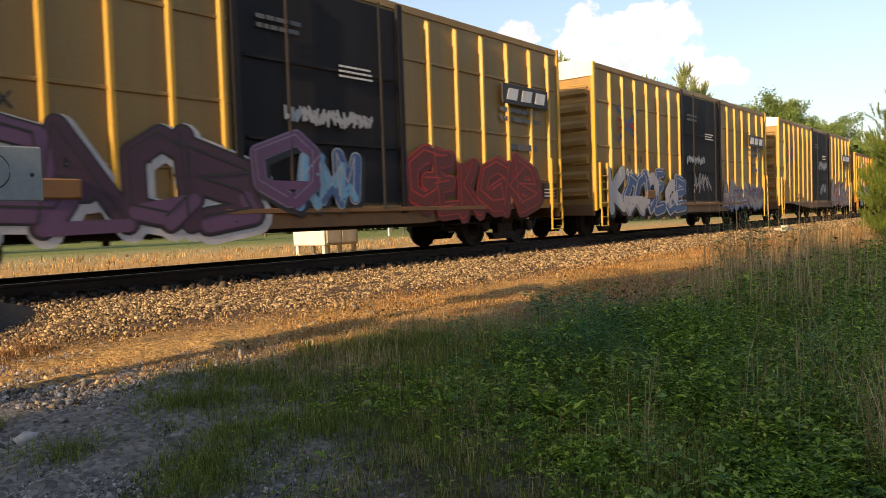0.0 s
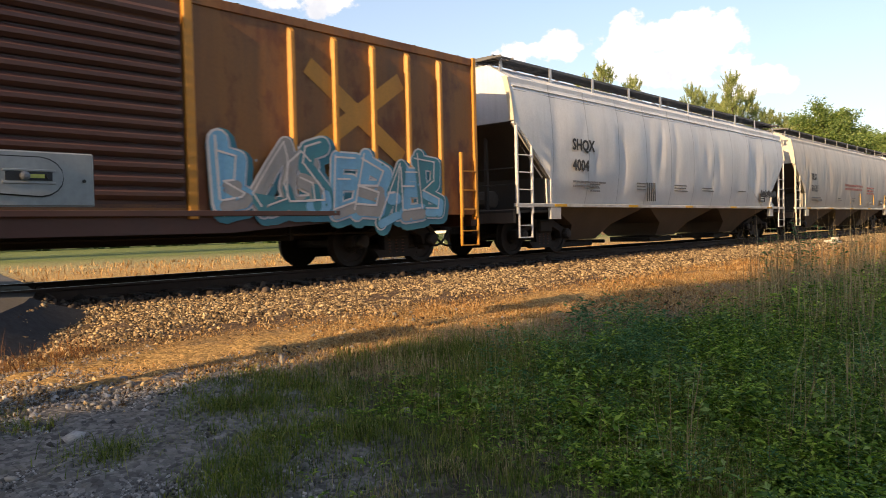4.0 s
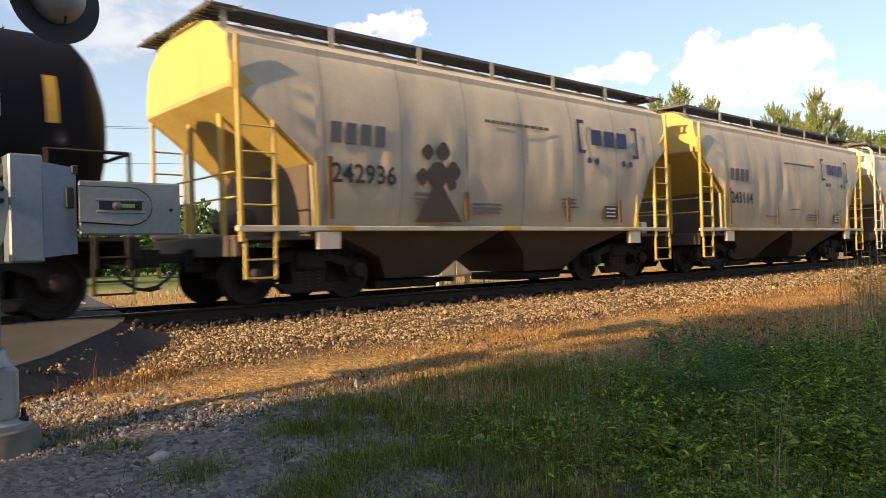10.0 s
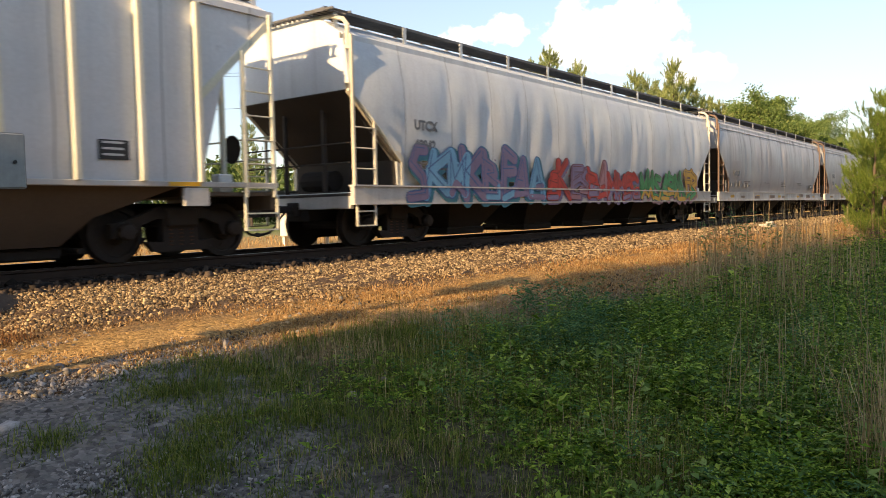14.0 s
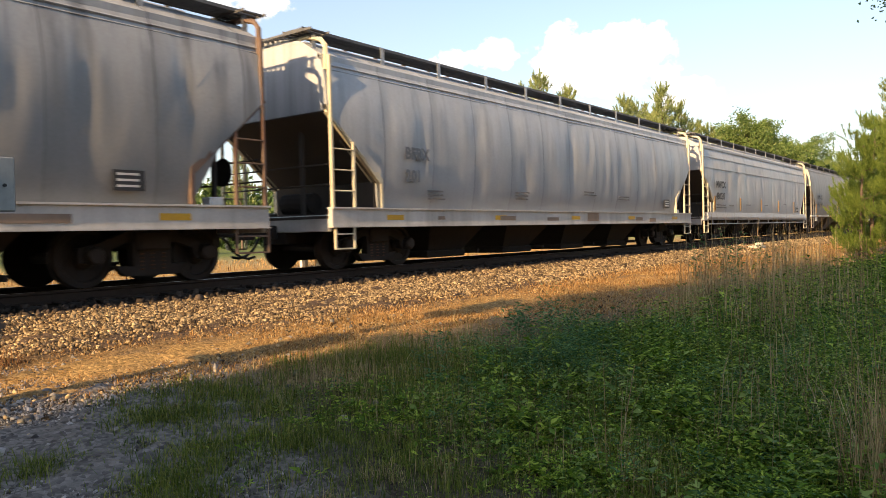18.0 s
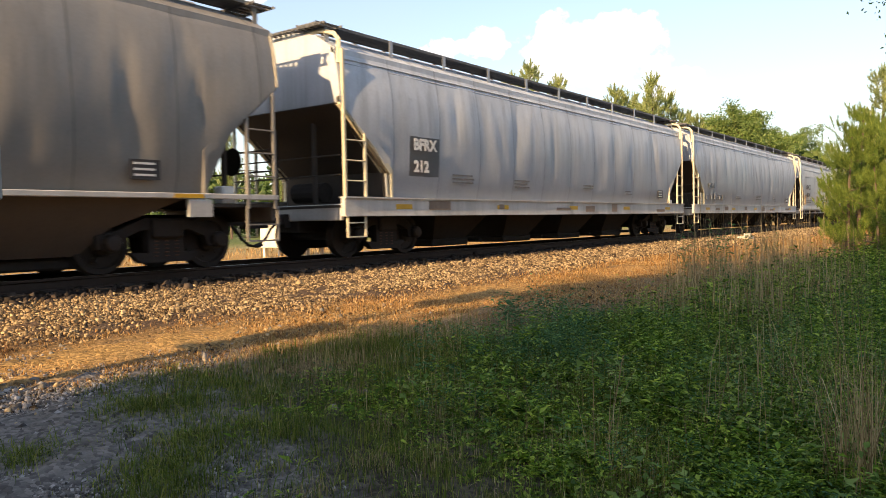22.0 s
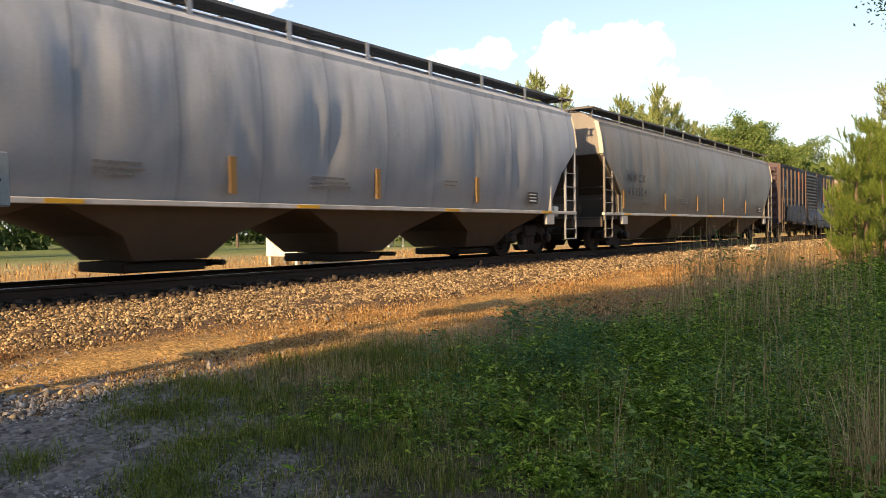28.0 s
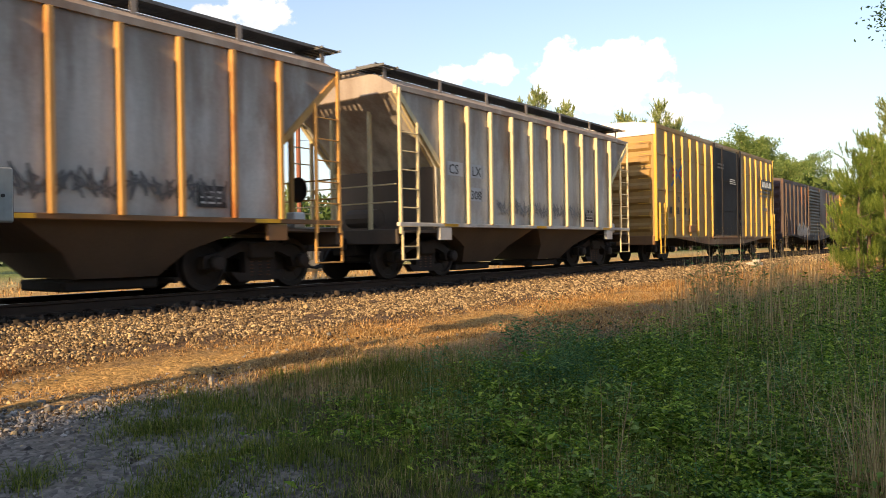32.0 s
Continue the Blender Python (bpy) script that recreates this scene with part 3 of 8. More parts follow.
def hopper_body(L, kind, eave, seed, out, low, high, sheets):
    """The closed body: sides, roof and the sloping end sheets."""
    prof = hopper_profile(kind, eave)
    zs = [p[1] for p in prof]
    # floor line along the car: high at the ends, falling to the sill
    ends = [(0.0, high), (out, low), (out + 0.03, 1.13)]
    xs = sorted({0.0, out * 0.33, out * 0.66, out, out + 0.03, L - out - 0.03, L - out, L - out * 0.66, L - out * 0.33, L} |
                {round(out + 0.1 + k * 0.13, 3) for k in range(int((L - 2 * out - 0.2) / 0.13) + 1)})

    def floor_at(x):
        x = min(x, L - x)
        if x <= out:
            return high + (low - high) * x / out
        return 1.13

    def wide(z):
        return float(np.interp(z, zs, [p[0] for p in prof]))
    rnd = random.Random(seed)
    off = rnd.uniform(0, 99)
    pitch = L / sheets if sheets else 1
    # creases and dents: place, height, breadth, tallness, depth, slant
    dents = [(rnd.uniform(out, L - out), rnd.uniform(1.6, 3.2), rnd.uniform(0.07, 0.16), rnd.uniform(0.35, 1.1), rnd.uniform(0.016, 0.045), rnd.uniform(-0.3, 0.3)) for _ in range(int(L * 0.9))]
    dents += [(rnd.uniform(out, L - out), rnd.uniform(1.5, 3.0), rnd.uniform(0.1, 0.35), rnd.uniform(0.1, 0.35), rnd.uniform(0.01, 0.025), 0.0) for _ in range(int(L * 0.7))]
    rows = []
    for x in xs:
        f = floor_at(x)
        low_zs = [f + (eave - 0.04 - f) * k / 13 for k in range(14)]
        half = [(wide(z), z) for z in low_zs] + [p for p in prof if p[1] > eave - 0.02]
        ring = []
        for y, z in half:
            d = 0.0
            if kind != "ribbed" and sheets and f <= z < eave - 0.03 and 1.2 < z:
                u = (x / pitch) % 1.0
                amt = math.sin(math.pi * min(1, max(0, (z - 1.1) / (eave - 1.1))))
                d = amt * (0.022 * (abs(math.sin(math.pi * u)) ** 0.6 - 0.6) + 0.035 * noise.noise((x * 0.55 + off, z * 0.5, seed)) + 0.02 * noise.noise((x * 1.4 + off, z * 1.1, seed + 7)))
                for dx, dz, dw, dh, dd, sl in dents:
                    q = ((x - dx - sl * (z - dz)) / dw) ** 2 + ((z - dz) / dh) ** 2
                    if q < 6:
                        d -= dd * amt * math.exp(-q)
                d = min(d, 0.012)
            ring.append((x, y + d, z))
        rows.append(ring)
    g = Geo()
    n = len(rows[0])
    vs = []
    for ring in rows:
        vs += [(x, -y, z) for x, y, z in ring] + [(x, y, z) for x, y, z in reversed(ring[:-1])]
    m = 2 * n - 1
    fs = []
    for i in range(len(rows) - 1):
        for k in range(m):
            a, b = i * m + k, i * m + (k + 1) % m
            fs.append((a, b, b + m, a + m))
    fs += [tuple(range(m)), tuple(range((len(rows) - 1) * m, len(rows) * m))]
    g.add(vs, fs)
    return g


def walkway(car, L, z, mat, over=0.18, y=0.92, wide=0.5, step=0.098):
    """Gratings along the roof on brackets, and across it at both ends."""
    for s in (-1, 1):
        g = Geo()
        y0, y1 = s * y - wide / 2, s * y + wide / 2
        for yy in (y0, y1):
            g.box(-over, L + over, yy - 0.012, yy + 0.012, z, z + 0.05)
        k = -over
        while k < L + over:
            g.box(k, k + 0.085, y0, y1, z + 0.012, z + 0.035)
            k += step
        ob = part("running_board", g, GRATE, car)
        p = Geo().box(-0.05, 0.05, s * (y + wide / 2) + 0.014 * s - 0.006, s * (y + wide / 2) + 0.014 * s + 0.006, z - 0.30, z + 0.05).mesh("bracket", mat)
        k = 0.08
        while k < L:
            part("bracket", p, None, ob, at=pose(k, 0, 0))
            k += (L - 0.16) / max(1, round(L / 1.9))
    for x in (-over, L + over - 0.45):
        g = Geo()
        for yy in np.arange(-1.35, 1.36, 0.14):
            g.box(x, x + 0.45, yy, yy + 0.08, z - 0.02, z + 0.0)
        g.box(x, x + 0.02, -1.4, 1.45, z - 0.03, z + 0.01)
        g.box(x + 0.43, x + 0.45, -1.4, 1.45, z - 0.03, z + 0.01)
        part("end_platform", g, GRATE, car)


def hatches(car, L, eave, mat):
    n = max(3, int(L / 4.2))
    for k in range(n):
        x0, x1 = 0.5 + k * (L - 1) / n + 0.1, 0.5 + (k + 1) * (L - 1) / n - 0.1
        g = Geo().bevel(x0, x1, -0.38, 0.38, eave + 0.38, eave + 0.50, 0.03)
        h = part("hatch_cover", g, mat, car)
        me = Geo().box(0, 0.05, -0.42, 0.42, eave + 0.50, eave + 0.525).mesh("hatch_bar", STEEL)
        for x in np.arange(x0 + 0.2, x1 - 0.1, 0.9):
            part("hatch_bar", me, None, h, at=pose(float(x), 0, 0))


def hopper(label, L, body, at, kind="curved", sill="thin", bays=3, eave=3.86, seed=1, sillmat=None, trim=None, baymat=None, roofmat=None, sheets=None, cord=False, hoop=False, group="covered hoppers", walk_z=None, endmat=None):
    car = thing("hopper_wagon", label, "freight wagon", group, at=at)
    trim, sillmat, baymat, roofmat = trim or body, sillmat or body, baymat or body, roofmat or body
    out, low, high = (1.30, 2.10, 3.12) if L < 15 else (1.35, 1.65, 2.85)
    if sill == "thin" and L >= 15:
        low, high = 1.75, 2.9
    if kind == "ribbed":
        out, low, high = 1.38, 2.35, 3.72
    part("body", hopper_body(L, kind, eave, seed, out, low, high, sheets if sheets is not None else round(L / 1.5)), [body], car, smooth=(kind != "ribbed"))
    # roof cap and eave rail
    for s in (-1, 1):
        g = Geo()
        if kind == "ribbed":
            g.box(0, L, s * 1.53 - 0.03, s * 1.53 + 0.03, eave - 0.10, eave)
        else:
            g.prism([(s * 1.36, eave + 0.02), (s * 1.44, eave - 0.02), (s * 1.44, eave - 0.12), (s * 1.36, eave - 0.10)], 0, 0.0, L)
        er = part("eave_rail", g, roofmat, car)
        if cord and kind != "ribbed":
            for dz in (0.20, 0.28, 0.36):
                part("stiffening_bar", Geo().tube([(0.1, s * 1.465, eave - dz), (L - 0.1, s * 1.465, eave - dz)], 0.022, 5), body, er)
    for s in (-1, 1):
        y = s * 1.545
        g = Geo()
        if sill == "deep":
            g.bevel(0.02, L - 0.02, y - 0.05, y + 0.05, 0.80, 1.14, 0.015)
            g.box(0.02, L - 0.02, y - 0.09, y + 0.09, 1.12, 1.15)
            g.box(0.02, L - 0.02, y - 0.08, y + 0.08, 0.79, 0.815)
        elif sill == "tube":
            g.prism([(y - 0.06, 0.90), (y + 0.06, 0.90), (y + 0.09, 1.0), (y + 0.05, 1.2), (y - 0.05, 1.2), (y - 0.09, 1.0)], 0, 0.45, L - 0.45)
            g.prism([(0.05, 0.88), (0.5, 0.88), (1.0, 0.92), (1.0, 1.20), (0.6, 1.20), (0.05, 0.95)], 1, y - 0.045, y + 0.045)
            g.prism([(L - 0.05, 0.88), (L - 0.5, 0.88), (L - 1.0, 0.92), (L - 1.0, 1.20), (L - 0.6, 1.20), (L - 0.05, 0.95)], 1, y - 0.045, y + 0.045)
            g.tube([(0.6, y, 0.74), (L - 0.6, y, 0.74)], 0.025, 6)
            for k in np.arange(1.2, L - 1, 1.7):
                g.box(k, k + 0.04, y - 0.02, y + 0.02, 0.72, 0.92)
        else:
            g.bevel(0.02, L - 0.02, y - 0.045, y + 0.045, 1.07, 1.15, 0.01)
            for a in (1.35, L - 1.35):
                g.box(a - 0.05 + (0.0 if a < 5 else -0.3), a + 0.35 + (0.0 if a < 5 else -0.3), y - 0.042, y + 0.042, 0.80, 1.06)
        so = part("side_sill", g, sillmat, car)
        if sill in ("deep", "thin") and s < 0:
            for k in range(5 if L > 15 else 3):
                x = 1.7 + k * (L - 3.4) / (4 if L > 15 else 2)
                zz = 0.97 if sill == "deep" else 1.11
                part("reflector", Geo().box(x - 0.25, x + 0.25, y - 0.052, y - 0.048, zz - (0.05 if sill == "deep" else 0.03), zz + (0.05 if sill == "deep" else 0.03)), YELLOW, so)
    # discharge bays
    a, b = (out + 0.15, L - out - 0.15) if sill == "thin" or L < 15 else (3.0, L - 3.0)
    step = (b - a) / bays
    for k in range(bays):
        x0, x1 = a + k * step, a + (k + 1) * step
        cx, w = (x0 + x1) / 2, 0.42
        if bays == 2 and L < 15:
            cx += (-0.25 if k else 0.25)
        if sill == "thin":
            tiers = [(x0 + 0.02, x1 - 0.02, 1.46, 1.13), (cx - 0.95, cx + 0.95, 1.10, 0.66), (cx - 0.62, cx + 0.62, 0.80, 0.28)]
        else:
            tiers = [(x0 + 0.02, x1 - 0.02, 1.46, 1.13), (max(x0 + 0.1, cx - 1.08), min(x1 - 0.1, cx + 1.08), 1.05, 0.86), (cx - 0.62, cx + 0.62, 0.60, 0.24)]
        vs, fs = [], [(0, 3, 2, 1)]
        for xa, xb, yy, zz in tiers:
            vs += [(xa, -yy, zz), (xb, -yy, zz), (xb, yy, zz), (xa, yy, zz)]
        for t in range(len(tiers) - 1):
            for q in range(4):
                fs.append((4 * t + q, 4 * t + (q + 1) % 4, 4 * t + 4 + (q + 1) % 4, 4 * t + 4 + q))
        m4 = len(vs) - 4
        fs.append((m4, m4 + 1, m4 + 2, m4 + 3))
        ob = part("discharge_bay", Geo().add(vs, fs), baymat, car)
        g = Geo().bevel(cx - 0.74, cx + 0.70, -0.68, 0.68, 0.10, 0.26, 0.03)
        part("outlet_gate", g, STEEL, ob)
        part("gate_shaft", Geo().tube([(cx + 0.84, -0.95, 0.21), (cx + 0.84, 0.95, 0.21)], 0.045, 8), STEEL, ob)
        part("gate_rack", Geo().bevel(cx + 0.70, cx + 0.95, -0.5, 0.5, 0.14, 0.24, 0.02), STEEL, ob)
    # end platforms
    for x0, x1, sg in ((0.0, out + 0.05, 1), (L - out - 0.05, L, -1)):
        # long wagons: recess parts coloured dark for soot and shade together
        skin, post = (SHADED_SOOTY_END, SHADED_SOOTY_END) if L >= 15 else (baymat, trim)
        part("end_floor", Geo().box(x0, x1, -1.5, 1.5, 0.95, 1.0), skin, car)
        xe = 0.06 if sg > 0 else L - 0.06
        g = Geo()
        g.bevel(xe - 0.05, xe + 0.05, -1.5, 1.5, 0.72, 1.02, 0.015)
        part("end_sill", g, baymat if sill == "thin" else sillmat, car)
        xi = out if sg > 0 else L - out
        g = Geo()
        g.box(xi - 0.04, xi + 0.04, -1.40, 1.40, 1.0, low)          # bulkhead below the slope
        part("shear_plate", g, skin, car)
        for y in (-0.55, 0.55):
            xm = 0.3 if sg > 0 else L - 0.3
            zt = high + (low - high) * 0.3 / out
            part("end_post", Geo().bevel(xm - 0.04, xm + 0.04, y - 0.04, y + 0.04, 1.0, zt + 0.05, 0.01), post, car)
        for y in (-1.35, 1.35):
            xa, xb = (0.05, out) if sg > 0 else (L - 0.05, L - out)
            part("end_brace", Geo().tube([(xa, y, high - 0.02), (xb, y, low - 0.02)], 0.035, 4), trim, car)
        xr = 0.02 if sg > 0 else L - 0.02
        for z in (1.55, 1.9):
            part("grab_rail", Geo().tube([(xr, -1.5, z), (xr, 1.5, z)], 0.016, 5), post, car)
        if endmat:
            xq = -0.006 if sg > 0 else L + 0.006
            half = [p for p in hopper_profile(kind, eave) if p[1] > high + 0.1]
            wide = float(np.interp(high + 0.02, [p[1] for p in hopper_profile(kind, eave)], [p[0] for p in hopper_profile(kind, eave)]))
            o = [(-wide, high + 0.02)] + [(-a, z) for a, z in half] + [(a, z) for a, z in reversed(half[:-1])] + [(wide, high + 0.02)]
            part("end_sheet", Geo().prism(o, 0, xq - 0.004, xq + 0.004), endmat, car, "sunlit yellow end sheet")
        elif kind != "ribbed" and not hoop:
            # flange that borders the end of the side sheet, coloured as a sunlit edge
            xq = -0.02 if sg > 0 else L + 0.02
            half = [(1.40, high), *[p for p in hopper_profile(kind, eave) if high + 0.05 < p[1] <= eave]]
            half[0] = (float(np.interp(high, [p[1] for p in hopper_profile(kind, eave)], [p[0] for p in hopper_profile(kind, eave)])), high)
            for sy in (-1, 1):
                o = [(sy * (a + 0.015), z) for a, z in half] + [(sy * (a - 0.10), z) for a, z in reversed(half)]
                part("end_flange", Geo().prism(o, 0, xq - 0.02, xq + 0.02), SUNLIT_EDGE, car)
        # on long wagons without yellow ends this sheet's colour carries the shade too
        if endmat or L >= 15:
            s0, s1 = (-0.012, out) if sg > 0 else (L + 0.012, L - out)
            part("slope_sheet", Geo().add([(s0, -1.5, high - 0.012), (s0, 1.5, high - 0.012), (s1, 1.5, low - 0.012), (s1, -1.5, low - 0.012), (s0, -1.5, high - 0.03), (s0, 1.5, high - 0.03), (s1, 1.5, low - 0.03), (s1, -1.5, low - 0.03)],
                 [(0, 1, 2, 3), (4, 5, 6, 7), (0, 1, 5, 4), (1, 2, 6, 5), (2, 3, 7, 6), (3, 0, 4, 7)]), endmat or SHADED_SOOTY_END, car, "yellow slope sheet" if endmat else "sooty slope sheet with deep shade in its colour")
        if sg > 0:
            res = Geo().disc((0.75, 0.35, 1.28), 1, [(-0.75, 0.05), (-0.72, 0.2), (0.1, 0.2), (0.13, 0.05)], 12)
            part("air_reservoir", res, baymat, car)
        else:
            w = Geo().disc((L - 0.10, -0.5, 1.75), 0, [(0, 0.24), (0.02, 0.24)], 14)
            part("brake_wheel", w, STEEL, car)
            v = Geo().bevel(L - 1.0, L - 0.75, -1.42, -1.2, 1.0, 1.28, 0.02)
            part("valve_box", v, WHITE, car)
        for y in (-1.56, 1.56):
            top = eave - 0.05 if hoop or endmat or kind == "ribbed" else high - 0.1 if sill == "thin" else 2.42
            inner = min(top, high + (low - high) * 0.62 / out + 0.05)
            if sg > 0:
                ladder(car, 0.08, 0.62, 0.92, top, inner, y, trim)
            else:
                ladder(car, L - 0.08, L - 0.62, 0.92, top, inner, y, trim)
        if hoop:
            g = Geo()
            xh = 0.06 if sg > 0 else L - 0.06
            for y in (-1.50, 1.50):
                yi = y * 0.72
                g.tube([(xh, y, eave - 0.3), (xh, y, eave + 0.12), (xh, y * 0.93, eave + 0.24), (xh, yi, eave + 0.34)], 0.045, 6)
            g.tube([(xh, -1.08, eave + 0.34), (xh, 1.08, eave + 0.34)], 0.04, 6)
            part("roof_hoop", g, trim, car)
        for y in (-1.5, 1.5):
            g = Geo()
            xs0 = 0.0 if sg > 0 else L
            prof = [(xs0, high - 0.05), (xs0 + sg * out, low - 0.05), (xs0 + sg * out, 1.1), (xs0 + sg * (out + 0.06), 1.1), (xs0 + sg * (out + 0.06), low + 0.04 + (0.12 if endmat else 0)), (xs0, high + 0.10 + (0.22 if endmat else 0))]
            sgn = -1 if y < 0 else 1
            g.prism(prof, 1, sgn * 1.47, sgn * 1.56)
            part("side_flange", g, trim, car)
    if kind == "ribbed":
        n = 10
        for s in (-1, 1):
            for k in range(n):
                x = 1.42 + k * (L - 2.84) / (n - 1)
                g = Geo().bevel(x - 0.04, x + 0.04, s * 1.58 - 0.055, s * 1.58 + 0.055, 1.14, eave - 0.12, 0.008)
                part("rib", g, trim, car)
    hatches(car, L, eave, roofmat)
    walkway(car, L, walk_z or eave + (0.41 if kind != "ribbed" else 0.40), roofmat)
    gear(car, L, 1.45 if L < 15 else 1.75, 2.6)
    return car


def data_panel(car, x, z, w=0.55, h=0.3, y=None):
    yy = -HW - 0.014 if y is None else y
    p = part("data_plate", Geo().box(x, x + w, yy, yy + 0.008, z, z + h), BLACK, car)
    g = Geo()
    for k in range(3):
        g.box(x + 0.05, x + w - 0.08, yy - 0.004, yy - 0.001, z + 0.05 + k * 0.08, z + 0.08 + k * 0.08)
    tagged(part("printed_lines", g, WHITE, p), kind="stuff")


# ---- boxcars ----


def boxcar(label, at, L, eave, bottom, body, endmat, roofmat, doormat, ribs, door, stringers=(), seed=0, corrugated=False, ribmat=None, sillmat=None, peak=0.16, group="boxcars"):
    car = thing("boxcar", label, "freight wagon", group, at=at)
    ribmat, sillmat = ribmat or body, sillmat or body
    w = 1.54
    g = Geo()
    g.box(0.03, L - 0.03, -w, w, bottom + 0.28, eave)
    part("body", g, body, car)
    # side panels slightly proud, between posts
    for s in (-1, 1):
        sh = Geo().bevel(0.0, L, s * (w + 0.005) - 0.02, s * (w + 0.005) + 0.02, eave - 0.14, eave, 0.008)
        sh.box(0.02, L - 0.02, s * w - 0.02, s * w + 0.024, bottom + 0.25, bottom + 0.40)
        part("side_plate", sh, body, car)
        d0, d1 = door
        sl = Geo().prism([(1.5, bottom + 0.28), (2.4, bottom + 0.22), (d0 - 0.6, bottom), (d1 + 0.6, bottom), (L - 2.4, bottom + 0.22), (L - 1.5, bottom + 0.28)], 1, s * w - 0.03, s * w + 0.015)
        part("side_sill", sl, sillmat, car)
        for x in ribs:
            r = Geo().add([(x - 0.055, s * w, bottom + 0.30), (x + 0.055, s * w, bottom + 0.30), (x + 0.032, s * (w + 0.075), bottom + 0.36), (x - 0.032, s * (w + 0.075), bottom + 0.36),
                           (x - 0.055, s * w, eave - 0.16), (x + 0.055, s * w, eave - 0.16), (x + 0.032, s * (w + 0.075), eave - 0.24), (x - 0.032, s * (w + 0.075), eave - 0.24)],
                          [(0, 1, 2, 3), (4, 5, 6, 7), (0, 1, 5, 4), (1, 2, 6, 5), (2, 3, 7, 6), (3, 0, 4, 7)])
            part("rib", r, ribmat, car)
        for z in stringers:
            for a, b in ((0.15, door[0] - 0.1), (door[1] + 0.1, L - 0.15)):
                part("stringer", Geo().bevel(a, b, s * w - 0.03, s * w + 0.045, z - 0.03, z + 0.03, 0.01), body, car)
        # door
        z0, z1 = bottom + 0.34, eave - 0.18
        dr = Geo().bevel(d0 + 0.05, d1 - 0.05, s * w - 0.02, s * w + 0.05, z0, z1, 0.015)
        if corrugated:
            k = z0 + 0.12
            rolls = []
            while k < z1 - 0.12:
                rolls.append(Geo().prism([(s * (w + 0.05), k), (s * (w + 0.10), k + 0.05), (s * (w + 0.10), k + 0.10), (s * (w + 0.05), k + 0.15)], 0, d0 + 0.12, d1 - 0.12))
                k += 0.185
        do = part("door", dr, doormat, car)
        for q in (rolls if corrugated else ()):
            part("door_ridge", q, doormat, do)
        for x in (d0 - 0.02, d1 + 0.02):
            part("door_post", Geo().bevel(x - 0.07, x + 0.07, min(s * w - 0.01, s * (w + 0.08)), max(s * w - 0.01, s * (w + 0.08)), bottom + 0.2, eave - 0.05, 0.01), doormat if not corrugated else ribmat, car)
        tr = Geo().bevel(d0 - 0.3, d1 + 2.6, s * (w + 0.06) - 0.03, s * (w + 0.06) + 0.03, bottom + 0.24, bottom + 0.32, 0.008)
        part("door_track", tr, sillmat, car)
        if not corrugated:
            for x in (d0 + 0.95, d1 - 0.55):
                part("lock_rod", Geo().tube([(x, s * (w + 0.085), z0 - 0.05), (x, s * (w + 0.085), z1 + 0.05)], 0.024, 6), doormat, do)
            for z in (z0 + 1.05, z0 + 2.3):
                part("door_bar", Geo().box(d0 + 0.15, d1 - 0.15, s * (w + 0.05) - 0.012, s * (w + 0.05) + 0.012, z, z + 0.05), doormat, do)
        else:
            part("door_lever", Geo().box(d0 + 0.05, d0 + 0.11, s * (w + 0.1) - 0.01, s * (w + 0.1) + 0.012, z0 + 0.3, z0 + 1.4), ribmat, do)
        # ladders and handholds at both ends of the side
        for x0, x1 in ((0.10, 0.52), (L - 0.10, L - 0.52)):
            ladder(car, x0, x1, bottom + 0.2, bottom + 1.45, bottom + 1.45, s * (w + 0.10), ribmat, low=0.30)
    # ends with rolled corrugations
    for x, sg in ((0.0, -1), (L, 1)):
        g = Geo()
        g.box(x - 0.02, x + 0.02, -w, w, bottom + 0.3, eave)
        e = part("end_wall", g, endmat, car)
        k = bottom + 0.45
        while k < eave - 0.5:
            c = Geo().add([(x, -w + 0.14, k), (x + 0.10 * sg, -w + 0.2, k + 0.12), (x + 0.10 * sg, w - 0.2, k + 0.12), (x, w - 0.14, k), (x, -w + 0.14, k + 0.36), (x + 0.10 * sg, -w + 0.2, k + 0.24), (x + 0.10 * sg, w - 0.2, k + 0.24), (x, w - 0.14, k + 0.36)],
                  [(0, 1, 2, 3), (1, 5, 6, 2), (5, 4, 7, 6), (0, 4, 5, 1), (3, 2, 6, 7)])
            k += 0.46
            part("corrugation", c, endmat, e)
        for y in (-w, w):
            part("corner_post", Geo().bevel(x - 0.05, x + 0.05, y - 0.05, y + 0.05, bottom + 0.15, eave + 0.02, 0.01), ribmat, car)
        es = Geo().bevel(x - 0.08, x + 0.08, -1.5, 1.5, bottom + 0.02, bottom + 0.34, 0.02)
        part("end_sill", es, sillmat, car)
        xg = x + 0.2 * sg
        me = Geo().tube([(xg, -w + 0.1, 0), (xg, -w + 0.55, 0)], 0.013, 5).mesh("end_rung", ribmat)
        for z in np.arange(bottom + 0.6, eave - 0.2, 0.42):
            part("end_rung", me, None, car, at=pose(0, 0, float(z)))
    r = Geo().prism([(-w - 0.02, eave), (-w * 0.5, eave + peak * 0.75), (0, eave + peak), (w * 0.5, eave + peak * 0.75), (w + 0.02, eave)], 0, 0.0, L)
    ro = part("roof", r, roofmat, car)
    seams = Geo()
    for x in np.arange(0.6, L, 1.22):
        seams.prism([(-w - 0.02, eave + 0.01), (0, eave + peak + 0.04), (w + 0.02, eave + 0.01), (0, eave + peak - 0.02)], 0, x - 0.03, x + 0.03)
    part("roof_seam", seams, roofmat, ro)
